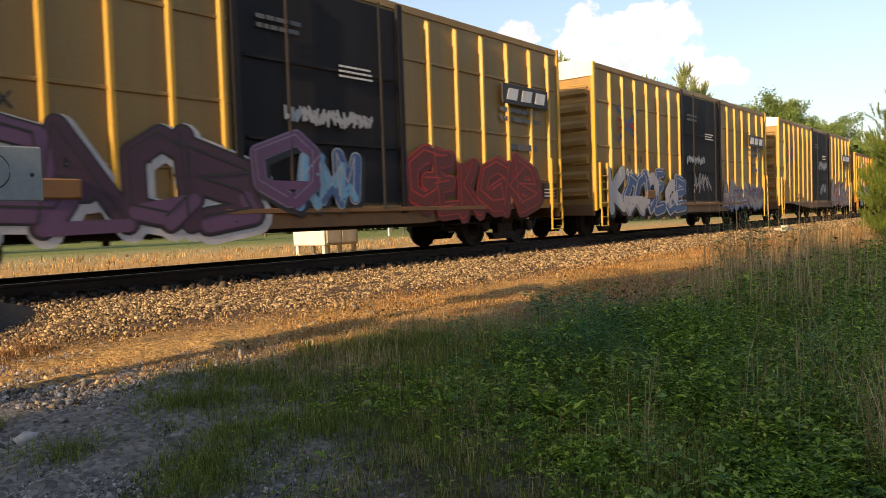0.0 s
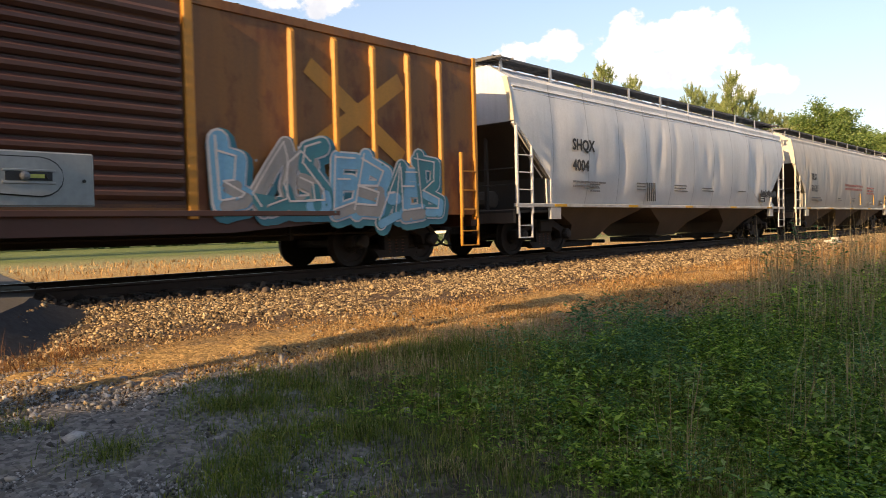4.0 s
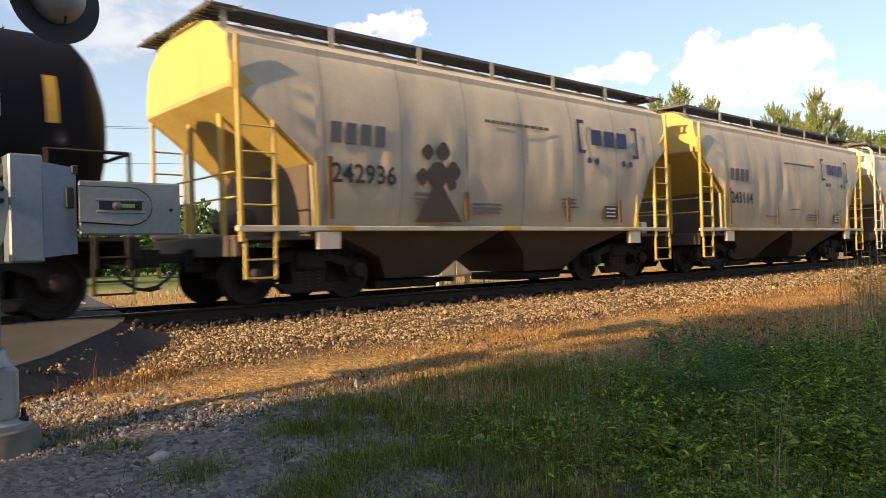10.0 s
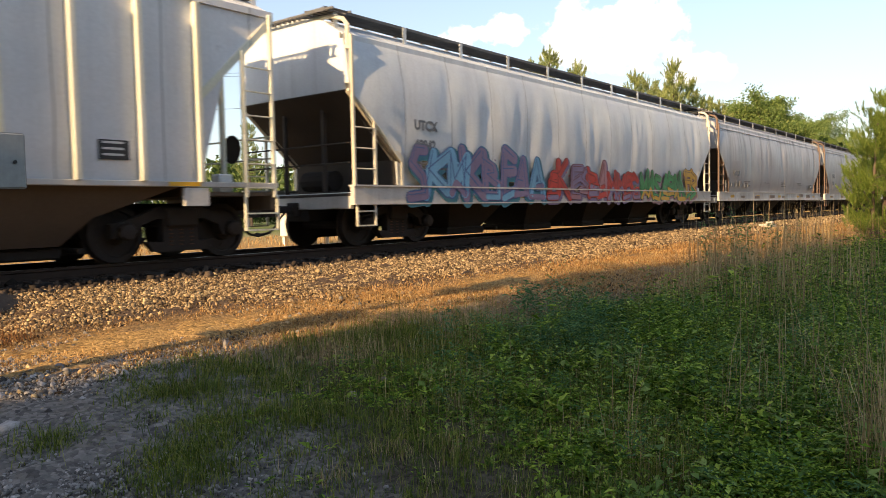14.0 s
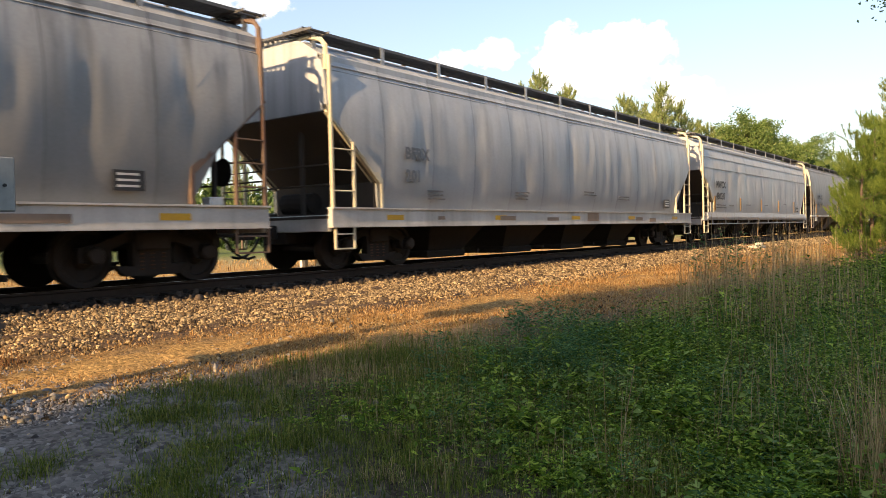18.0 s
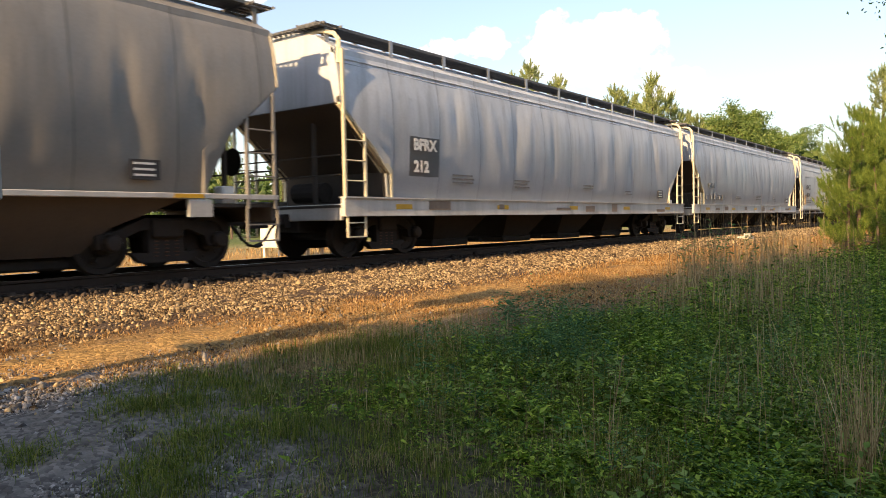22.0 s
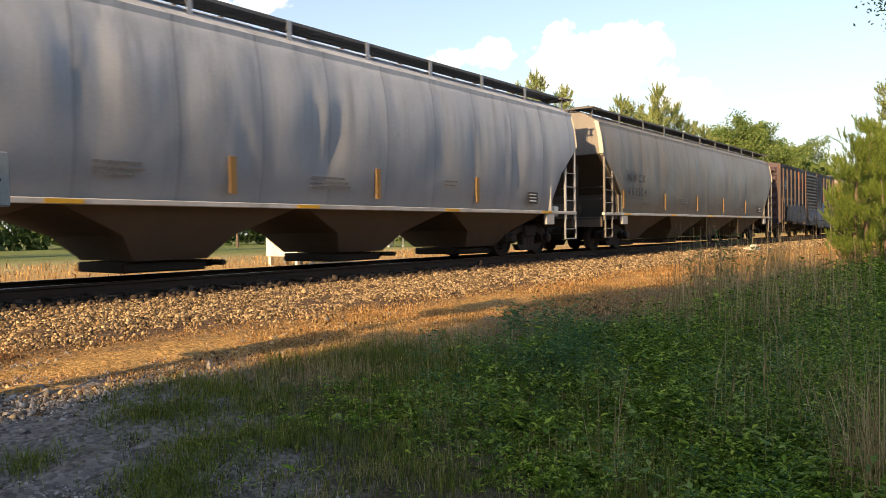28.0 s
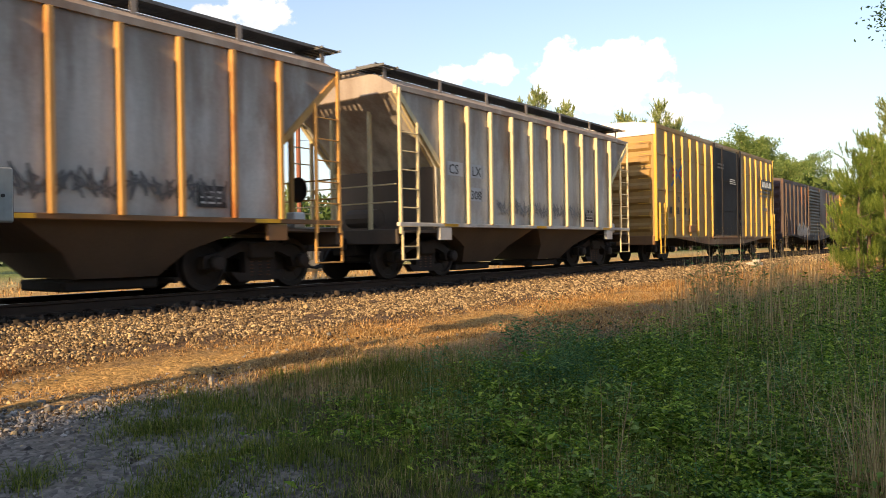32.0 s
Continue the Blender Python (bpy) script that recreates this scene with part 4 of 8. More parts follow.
    rod = Geo().tube([(2.2, -1.1, bottom - 0.05), (L - 2.2, -1.1, bottom - 0.05)], 0.022, 5)
    for x in (4.2, L - 4.2):
        rod.box(x, x + 0.08, -1.13, -1.07, bottom - 0.15, bottom + 0.2)
    part("brake_rod", rod, STEEL, car)
    gear(car, L, 1.75)
    return car


# ---- gondola and tank car ----


def gondola(label, at, L, top, bottom, body, ribs):
    car = thing("gondola_wagon", label, "freight wagon", at=at)
    w = 1.52
    part("floor", Geo().box(0.05, L - 0.05, -w + 0.05, w - 0.05, bottom + 0.15, bottom + 0.27), body, car)
    for s in (-1, 1):
        part("side_wall", Geo().box(0.02, L - 0.02, s * w - 0.03, s * w + 0.03, bottom, top - 0.05), body, car)
        part("top_rail", Geo().bevel(-0.02, L + 0.02, s * (w + 0.02) - 0.08, s * (w + 0.02) + 0.08, top - 0.13, top, 0.02), body, car)
        for x in ribs:
            r = Geo().add([(x - 0.07, s * w, bottom), (x + 0.07, s * w, bottom), (x + 0.05, s * (w + 0.10), bottom + 0.06), (x - 0.05, s * (w + 0.10), bottom + 0.06),
                           (x - 0.07, s * w, top - 0.13), (x + 0.07, s * w, top - 0.13), (x + 0.05, s * (w + 0.10), top - 0.15), (x - 0.05, s * (w + 0.10), top - 0.15)],
                          [(0, 1, 2, 3), (4, 5, 6, 7), (0, 1, 5, 4), (1, 2, 6, 5), (2, 3, 7, 6), (3, 0, 4, 7)])
            part("rib", r, body, car)
        for x in (0.5, 2.9, 5.6, 9.2, 11.9, L - 0.5):
            if s < 0:
                part("reflector", Geo().box(x - 0.22, x + 0.22, -w - 0.045, -w - 0.04, bottom + 0.05, bottom + 0.15), YELLOW, car)
    part("reflector", Geo().box(0.28, 0.75, -w - 0.045, -w - 0.04, 0.92, 1.14), YELLOW, car)
    for x in (0.0, L):
        part("end_wall", Geo().box(x - 0.04, x + 0.04, -w, w, bottom, top - 0.05), body, car)
        c = Geo()
        for z in np.arange(bottom + 0.2, top - 0.3, 0.5):
            c.bevel(x - 0.12, x + 0.12, -w + 0.1, w - 0.1, z, z + 0.2, 0.04)
        part("end_beam", c, body, car)
        part("end_rail", Geo().bevel(x - 0.1, x + 0.1, -w - 0.05, w + 0.05, top - 0.13, top, 0.02), body, car)
        for s in (-1, 1):
            xa = x + (0.1 if x < 1 else -0.1)
            ladder(car, xa, xa + (0.42 if x < 1 else -0.42), bottom + 0.05, bottom + 1.2, bottom + 1.2, s * (w + 0.1), body, low=0.28)
    gear(car, L, 1.75)
    return car


def tank_car(label, at, L, body, headmat):
    car = thing("tank_wagon", label, "freight wagon", at=at)
    zc, r = 2.37, 1.38
    n = 36
    x0, x1 = 0.75, L - 0.45
    prof = [(x0 - 0.42, 0.05), (x0 - 0.40, 0.5), (x0 - 0.32, 0.87), (x0 - 0.18, 1.16), (x0, 1.33), (x0 + 0.12, r)]
    prof += [(x, r) for x in np.arange(x0 + 1.5, x1 - 1, 1.6)] + [(2 * (x0 + x1) / 2 - a, b) for a, b in reversed(prof)]
    part("barrel", Geo().disc((0, 0, zc), 0, prof, n), body, car, smooth=True)
    # the brown upper part of the head
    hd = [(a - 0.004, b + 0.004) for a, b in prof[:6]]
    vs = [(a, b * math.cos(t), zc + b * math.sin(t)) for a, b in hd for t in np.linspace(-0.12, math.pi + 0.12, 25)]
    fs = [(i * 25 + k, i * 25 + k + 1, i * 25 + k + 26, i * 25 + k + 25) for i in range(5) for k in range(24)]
    part("tank_head", Geo().add(vs, fs), headmat, car, "brown upper half of the tank head", smooth=True)
    for x in (1.6, 3.4, 5.6, 7.6, 9.6):
        g = Geo().disc((x, 0, zc), 0, [(-0.03, r + 0.004), (-0.025, r + 0.012), (0.025, r + 0.012), (0.03, r + 0.004)], n)
        part("weld_seam", g, body, car)
    for x in (1.7, L - 1.7):
        g = Geo().bevel(x - 0.5, x + 0.5, -1.2, 1.2, 0.85, 1.35, 0.04)
        g.bevel(x - 0.12, x + 0.12, -1.45, 1.45, 0.85, 1.6, 0.03)
        part("saddle", g, STEEL, car)
    for x, sg in ((0.0, 1), (L, -1)):
        part("end_sill", Geo().bevel(x - 0.06, x + 0.06, -1.5, 1.5, 0.70, 1.0, 0.02), STEEL, car)
        part("end_floor", Geo().box(min(x, x + sg * 1.1), max(x, x + sg * 1.1), -1.5, 1.5, 0.95, 1.0), STEEL, car)
        g = Geo()
        for y in (-1.45, 1.45):
            g.tube([(x + sg * 0.05, y, 0.98), (x + sg * 0.05, y, 2.05)], 0.025, 6)
            g.tube([(x + sg * 1.0, y, 0.98), (x + sg * 1.0, y, 2.05), (x + sg * 0.05, y, 2.05)], 0.025, 6)
        g.tube([(x + sg * 0.05, -1.45, 2.05), (x + sg * 0.05, 1.45, 2.05)], 0.025, 6)
        part("hand_rail", g, STEEL, car)
        for s in (-1, 1):
            ladder(car, x + sg * 0.1, x + sg * 0.5, 0.6, 1.0, 1.0, s * 1.5, STEEL, low=0.28)
    # platform, ladders, railings and valve housing on top
    part("running_rail", Geo().tube([(1.0, -1.5, 1.25), (L - 1.0, -1.5, 1.25)], 0.025, 6), STEEL, car)
    m = L / 2
    part("manway", Geo().disc((m, 0, zc + r), 2, [(-0.1, 0.42), (0.36, 0.42), (0.40, 0.36), (0.46, 0.3)], 18), body, car)
    part("valve_housing", Geo().bevel(m + 0.9, m + 1.25, -0.2, 0.2, zc + r - 0.02, zc + r + 0.45, 0.05), body, car)
    part("top_platform", Geo().box(m - 1.4, m + 1.5, -1.05, -0.45, zc + r - 0.02, zc + r + 0.02).box(m - 1.4, m + 1.5, 0.45, 1.05, zc + r - 0.02, zc + r + 0.02), STEEL, car)
    for a, b in ((m - 1.8, m - 0.45), (m + 0.05, m + 0.75)):
        for y in (-1.05, 1.05):
            g = Geo()
            g.tube([(a, y, zc + r - 0.35), (a, y, zc + r + 0.15), (a + 0.1, y, zc + r + 0.3), (b - 0.2, y, zc + r + 0.8), (b, y, zc + r + 0.72), (b, y, zc + r - 0.1)], 0.028, 6)
            g.tube([(a + 0.7, y, zc + r + 0.5), (a + 0.7, y, zc + r - 0.1)], 0.022, 6)
            part("top_railing", g, STEEL, car)
    for s in (-1, 1):
        g = Geo()
        for x in (m - 0.45, m - 0.0):
            pts = [(x, s * (r + 0.12) * math.cos(a), zc + (r + 0.12) * math.sin(a)) for a in np.linspace(-0.75, 1.1, 9)]
            g.tube(pts, 0.02, 5)
        for a in np.linspace(-0.7, 1.0, 9):
            g.tube([(m - 0.45, s * (r + 0.12) * math.cos(a), zc + (r + 0.12) * math.sin(a)), (m, s * (r + 0.12) * math.cos(a), zc + (r + 0.12) * math.sin(a))], 0.014, 5)
        part("tank_ladder", g, STEEL, car)
    part("bottom_outlet", Geo().disc((m, 0, 0.75), 2, [(0, 0.2), (0.25, 0.25), (0.35, 0.1)], 12), STEEL, car)
    gear(car, L, 1.7, 2.7)
    return car

# ---- ground ----


def ground_z(x, y):
    """Height of the ground; works on arrays."""
    x, y = np.asarray(x, float), np.asarray(y, float)
    z = np.interp(y, [-60, 0, 2, 5, 6.9, 7.6, 9.1, 9.5, 9.9, 12.1, 12.9, 14.8, 18, 30, 60, 150, 900],
                  [-1.3, -0.95, -0.72, -0.47, -0.42, -0.37, -0.25, -0.215, -0.19, -0.19, -0.22, -0.30, -0.22, -0.30, -0.7, -1.6, -2.0])
    # the road is carried level over the track
    edge = road_right(y)
    on = np.clip((edge + 0.40 - x) / 0.50, 0, 1)
    on = on * on * (3 - 2 * on)
    lift = np.interp(y, [-10, 3, 6.5, 9.2, 12.9, 18, 30, 60], [-0.9, -0.50, -0.30, -0.02, -0.02, -0.14, -0.30, -0.7])
    z = z * (1 - on) + lift * on
    # hollow round the signal's foundation
    return z - 0.06 * np.exp(-((x - 0.9) ** 2 + (y - 5.3) ** 2) / 1.0) - 0.10 * np.exp(-((x - edge - 0.75) / 0.4) ** 2) * np.clip((y - 5.8) / 0.6, 0, 1) * np.clip((9.3 - y) / 0.6, 0, 1)


def road_right(y):
    """Where the asphalt's edge runs."""
    return np.interp(y, [-30, 0, 5.2, 6.9, 7.5, 9.0, 10.3, 13.0, 23.6, 60, 200], [-22, -6.5, -2.2, 0.55, 1.75, 3.0, 3.5, 4.2, 6.9, 17, 55])


def mesh_from(name, v, f, mat, smooth=False):
    """A mesh from arrays of vertices and of equal faces."""
    me = bpy.data.meshes.new(name)
    v, f = np.asarray(v, np.float32), np.asarray(f, np.int32)
    me.vertices.add(len(v))
    me.vertices.foreach_set("co", v.ravel())
    k = f.shape[1]
    me.loops.add(f.size)
    me.loops.foreach_set("vertex_index", f.ravel())
    me.polygons.add(len(f))
    me.polygons.foreach_set("loop_start", np.arange(0, f.size, k, dtype=np.int32))
    me.update(calc_edges=True)
    for m in (mat if isinstance(mat, (list, tuple)) else [mat]):
        me.materials.append(m)
    if smooth:
        me.polygons.foreach_set("use_smooth", np.ones(len(f), bool))
    me.validate()
    return me


def ground_material():
    mt, n, l, b = nodes_of("track_side_ground")
    g = n.new("ShaderNodeNewGeometry").outputs["Position"]
    sp = n.new("ShaderNodeSeparateXYZ")
    l.new(g, sp.inputs[0])

    def op(kind, a, c=None, d=None):
        q = n.new("ShaderNodeMath")
        q.operation = kind
        for k, v in enumerate((a, c, d)):
            if v is None:
                continue
            if isinstance(v, (int, float)):
                q.inputs[k].default_value = v
            else:
                l.new(v, q.inputs[k])
        return q.outputs[0]
    big = noise_of(n, l, g, 0.35, 5, 0.6)
    mid = noise_of(n, l, g, 2.2, 6, 0.65)
    fine = noise_of(n, l, g, 28.0, 5, 0.7)
    pebble = n.new("ShaderNodeTexVoronoi")
    pebble.inputs["Scale"].default_value = 34.0
    l.new(g, pebble.inputs["Vector"])
    yw = op("MULTIPLY_ADD", op("SUBTRACT", mid, 0.5), 1.3, sp.outputs[1])
    yw = op("MULTIPLY_ADD", op("SUBTRACT", big, 0.5), 0.8, yw)
    t = op("DIVIDE", op("ADD", yw, 10.0), 80.0)

    def at(y):
        return (y + 10.0) / 80.0
    soil, straw, stone, pale, green = (0.075, 0.062, 0.042), (0.40, 0.245, 0.085), (0.10, 0.068, 0.046), (0.30, 0.25, 0.12), (0.13, 0.16, 0.045)
    base = ramp(n, l, t, [(at(3.9), soil), (at(4.9), (0.24, 0.16, 0.08)), (at(6.4), straw), (at(7.2), stone), (at(14.3), stone), (at(15.8), straw), (at(22), pale), (at(34), green)])
    # gravel spread over the near verge
    wedge = op("SUBTRACT", op("MULTIPLY_ADD", sp.outputs[1], 0.62, 1.05), sp.outputs[0])
    wedge = op("MULTIPLY_ADD", op("SUBTRACT", mid, 0.5), 2.2, wedge)
    low = op("LESS_THAN", yw, 5.6)
    gw = op("MULTIPLY", ramp(n, l, op("MULTIPLY_ADD", wedge, 0.5, 0.5), [(0.35, (0, 0, 0)), (0.75, (1, 1, 1))]), low)
    base = mix_of(n, l, gw, base, (0.165, 0.152, 0.138))
    # earth showing through, single pebbles, fine grain
    base = mix_of(n, l, ramp(n, l, mid, [(0.52, (0, 0, 0)), (0.72, (0.55,) * 3)]), base, (0.15, 0.115, 0.08))
    peb = ramp(n, l, pebble.outputs["Color"], [(0.1, (0.35,) * 3), (0.9, (1.7,) * 3)])
    base = mix_of(n, l, 0.75, base, peb, "MULTIPLY")
    base = mix_of(n, l, 0.6, base, ramp(n, l, fine, [(0.25, (0.55,) * 3), (0.75, (1.4,) * 3)]), "MULTIPLY")
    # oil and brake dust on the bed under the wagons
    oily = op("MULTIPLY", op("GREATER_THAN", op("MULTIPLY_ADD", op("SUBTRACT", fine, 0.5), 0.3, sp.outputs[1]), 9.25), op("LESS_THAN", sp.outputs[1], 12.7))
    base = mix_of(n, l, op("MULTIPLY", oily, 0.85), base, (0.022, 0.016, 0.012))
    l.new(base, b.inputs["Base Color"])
    b.inputs["Roughness"].default_value = 0.95
    b.inputs["Specular IOR Level"].default_value = 0.15
    h = op("MULTIPLY_ADD", pebble.outputs["Distance"], -0.8, op("MULTIPLY", fine, 0.8))
    bump_of(n, l, h, b, 0.6, 0.02)
    return mt


def spaced(stops):
    """Grid lines: (from, to, step) stretches joined."""
    out = []
    for a, c, s in stops:
        out += list(np.arange(a, c, s))
    return np.array(sorted(set(np.round(out, 3))))


def make_ground():
    xs = spaced([(-900, -200, 100), (-200, -30, 14), (-30, -6, 1.2), (-6, 14, 0.16), (14, 40, 0.6), (40, 120, 4), (120, 400, 25), (400, 1500, 120)])
    ys = spaced([(-900, -200, 100), (-200, -20, 15), (-20, -1, 1.0), (-1, 9.6, 0.14), (9.6, 16, 0.4), (16, 40, 1.2), (40, 120, 5), (120, 400, 25), (400, 1500, 120)])
    X, Y = np.meshgrid(xs, ys, indexing="ij")
    Z = ground_z(X, Y)
    rng = np.random.default_rng(3)
    rough = np.where((Y > 9.3) & (Y < 12.7), 0.006, 0.014) * np.where((np.abs(X) < 40) & (Y < 40), 1, 0)
    soft = 0.03 * np.sin(X * 1.1 + 0.7 * np.sin(Y * 1.3)) * np.sin(Y * 1.7 + 0.4 * np.sin(X * 0.9))
    onroad = X < road_right(Y) + 0.2
    Z = Z + np.where(onroad, 0.0, rng.normal(0, 1, Z.shape) * rough + soft * np.where((Y < 6.9), 1, 0.2)) - np.where(onroad, 0.03, 0)
    v = np.stack([X, Y, Z], -1).reshape(-1, 3)
    nx, ny = len(xs), len(ys)
    i = (np.arange(nx - 1)[:, None] * ny + np.arange(ny - 1)[None]).ravel()
    f = np.stack([i, i + ny, i + ny + 1, i + 1], -1)
    return tagged(new("ground", mesh_from("ground", v, f, ground_material(), True)), "dry grass, soil and gravel ground beside the track", "ground", kind="structure")


make_ground()


def make_road():
    mt, n, l, b = nodes_of("worn_asphalt")
    g = n.new("ShaderNodeNewGeometry").outputs["Position"]
    a, c = noise_of(n, l, g, 0.8, 6, 0.6), noise_of(n, l, g, 60.0, 3, 0.6)
    col = mix_of(n, l, ramp(n, l, a, [(0.35, (0, 0, 0)), (0.7, (1, 1, 1))]), (0.045, 0.042, 0.041), (0.080, 0.074, 0.070))
    col = mix_of(n, l, 0.5, col, ramp(n, l, c, [(0.3, (0.6,) * 3), (0.7, (1.4,) * 3)]), "MULTIPLY")
    l.new(col, b.inputs["Base Color"])
    b.inputs["Roughness"].default_value = 0.92
    bump_of(n, l, c, b, 0.4, 0.006)
    ys = spaced([(-30, 5, 2.0), (5, 16, 0.3), (16, 60, 2.0), (60, 220, 20)])
    cols = np.linspace(0, 1, 14)
    v, f = [], []
    for y in ys:
        r = float(road_right(y))
        for u in cols:
            x = r - 8.5 * u
            v.append((x, y, float(np.interp(y, [-10, 3, 6.5, 9.2, 12.9, 18, 30, 60, 220], [-0.9, -0.50, -0.30, -0.02, -0.02, -0.14, -0.30, -0.7, -1.7])) - (0.03 if u == 0 or u == 1 else 0) + 0.012))
    m = len(cols)
    for i in range(len(ys) - 1):
        for k in range(m - 1):
            a0 = i * m + k
            f.append((a0, a0 + 1, a0 + m + 1, a0 + m))
    road = tagged(new("road", mesh_from("road", v, f, mt)), "worn grey asphalt road crossing the track", "road", kind="structure")
    # crumbling dark shoulder that falls to the ballast
    q, h = [], []
    zz = [y for y in ys if 4.5 < y < 9.4]
    for y in zz:
        r = float(road_right(y))
        zt = float(np.interp(y, [3, 6.5, 9.2], [-0.50, -0.30, -0.02])) - 0.018
        for u, d in ((0.02, 0.0), (-0.16, 0.07), (-0.58 - 0.08 * math.sin(y * 5), 0.40)):
            q.append((r - u, y, max(zt - d, float(ground_z(r - u, y)) + 0.012)))
    for i in range(len(zz) - 1):
        for k in range(2):
            h.append((3 * i + k, 3 * i + k + 1, 3 * i + k + 4, 3 * i + k + 3))
    sh = new("shoulder", mesh_from("shoulder", q, h, plain("crumbling_tar", (0.028, 0.027, 0.028), 0.95, 0, 0.5, 14.0, 0.8)))
    sh.parent = road
    wl = plain("worn_white_line_paint", (0.62, 0.62, 0.60), 0.7)
    yl = plain("worn_yellow_line_paint", (0.55, 0.38, 0.06), 0.7)
    for name, off, wide, mat in (("edge_line", 0.35, 0.12, wl), ("edge_line", 8.1, 0.12, wl), ("centre_line", 4.15, 0.10, yl), ("centre_line", 4.40, 0.10, yl)):
        q, h = [], []
        zz = [y for y in ys if y > 14.5]
        for y in zz:
            r = float(road_right(y)) - off
            z = float(np.interp(y, [12.9, 18, 30, 60, 220], [-0.02, -0.14, -0.30, -0.7, -1.7])) + 0.018
            q += [(r, y, z), (r - wide, y, z)]
        for i in range(len(zz) - 1):
            h.append((2 * i, 2 * i + 1, 2 * i + 3, 2 * i + 2))
        ob = new(name, mesh_from(name, q, h, mat))
        ob.parent = road
    # timber panels between the rails
    for k in range(6):
        for y0 in (YC - 0.66, YC - 0.22, YC + 0.24):
            x1 = 3.4 - 2.4 * k
            part("crossing_panel", Geo().bevel(x1 - 2.36, x1, y0, y0 + 0.40, -0.14, -0.012, 0.015), plain("tarred_timber", (0.055, 0.045, 0.035), 0.85), road)


make_road()

# ---- track ----


def make_track():
    RUST = plain("rail_rust", (0.040, 0.024, 0.016), 0.85)
    SHINE = plain("polished_railhead", (0.30, 0.27, 0.24), 0.38, 1.0, 0.1)
    track = thing("railway_track", "single railway track of rusty rails on dark timber sleepers", "railway track", kind="structure")
    for y, s in ((YC - 0.755, 1), (YC + 0.755, -1)):
        g = Geo().prism([(y - 0.075, -0.17), (y + 0.075, -0.17), (y + 0.07, -0.155), (y + 0.012, -0.13), (y + 0.010, -0.05), (y + 0.034, -0.035), (y + 0.036, -0.004), (y + 0.028, -0.001),
                         (y - 0.028, -0.001), (y - 0.036, -0.004), (y - 0.034, -0.035), (y - 0.010, -0.05), (y - 0.012, -0.13), (y - 0.07, -0.155)], 0, -250, 700)
        r = part("rail", g, RUST, track)
        part("running_surface", Geo().box(-250, 700, y - 0.026, y + 0.026, -0.003, 0.0), SHINE, r)
    TIE = plain("creosoted_sleeper", (0.022, 0.017, 0.013), 0.9, 0, 0.4)
    me = Geo().bevel(-0.11, 0.11, -1.28, 1.28, -0.30, -0.155, 0.012).mesh("sleeper", TIE)
    for k in range(150):
        part("sleeper", me, None, track, at=pose(4.2 + 0.53 * k + 0.02 * math.sin(k * 7.1), YC, 0, 0, 0, 0.6 * math.sin(k * 3.7)))
    pl = Geo().box(-0.1, 0.1, -0.16, 0.16, -0.155, -0.145).mesh("tie_plate", RUST)
    for k in range(60):
        part("tie_plate", pl, None, track, at=pose(4.2 + 0.53 * k, YC - 0.755, 0))


make_track()

# ---- scattered stuff ----


def block():
    """A unit cube split in triangles, the rough form of broken stone."""
    v = np.array([(x, y, z) for x in (-1, 1) for y in (-1, 1) for z in (-1, 1)], float) * 0.72
    q = [(0, 1, 3, 2), (4, 6, 7, 5), (0, 4, 5, 1), (2, 3, 7, 6), (0, 2, 6, 4), (1, 5, 7, 3)]
    return v, np.array([t for a, b, c, d in q for t in ((a, b, c), (a, c, d))])


def spin(rng, k):
    """Random turns, k of them, as matrices."""
    q = rng.normal(size=(k, 4))
    q /= np.linalg.norm(q, axis=1)[:, None]
    w, x, y, z = q.T
    return np.stack([np.stack([1 - 2 * (y * y + z * z), 2 * (x * y - z * w), 2 * (x * z + y * w)], -1), np.stack([2 * (x * y + z * w), 1 - 2 * (x * x + z * z), 2 * (y * z - x * w)], -1), np.stack([2 * (x * z - y * w), 2 * (y * z + x * w), 1 - 2 * (x * x + y * y)], -1)], 1)


def stones(name, xy, size, mat, label, seed, sink=0.3):
    """Broken stones lying at xy."""
    rng = np.random.default_rng(seed)
    v, f = block()
    k = len(xy)
    r = size * rng.lognormal(0, 0.33, k)
    sc = np.stack([rng.uniform(0.7, 1.25, k), rng.uniform(0.6, 1.1, k), rng.uniform(0.5, 0.9, k)], -1) * r[:, None]
    jit = 1 + rng.uniform(-0.42, 0.30, (k, 8, 3))
    pts = np.einsum("kij,kvj->kvi", spin(rng, k), v[None] * jit * sc[:, None])
    pos = np.concatenate([xy, (ground_z(xy[:, 0], xy[:, 1]) + r * (1 - 2 * sink) * 0.6)[:, None]], 1)
    pts = (pts + pos[:, None]).reshape(-1, 3)
    faces = (f[None] + (np.arange(k) * 8)[:, None, None]).reshape(-1, 3)
    return tagged(new(name, mesh_from(name, pts, faces, mat)), label, name.replace("_", " "), kind="stuff")


def stone_material(name, a, c, d):
    mt, n, l, b = nodes_of(name)
    g = n.new("ShaderNodeNewGeometry")
    col = ramp(n, l, g.outputs["Random Per Island"], [(0.0, a), (0.4, c), (0.85, d), (1.0, tuple(min(1, 1.35 * q) for q in d))])
    nz = noise_of(n, l, g.outputs["Position"], 45.0, 4, 0.6)
    col = mix_of(n, l, 0.6, col, ramp(n, l, nz, [(0.3, (0.6,) * 3), (0.7, (1.3,) * 3)]), "MULTIPLY")
    l.new(col, b.inputs["Base Color"])
    b.inputs["Roughness"].default_value = 0.9
    b.inputs["Specular IOR Level"].default_value = 0.2
    return mt


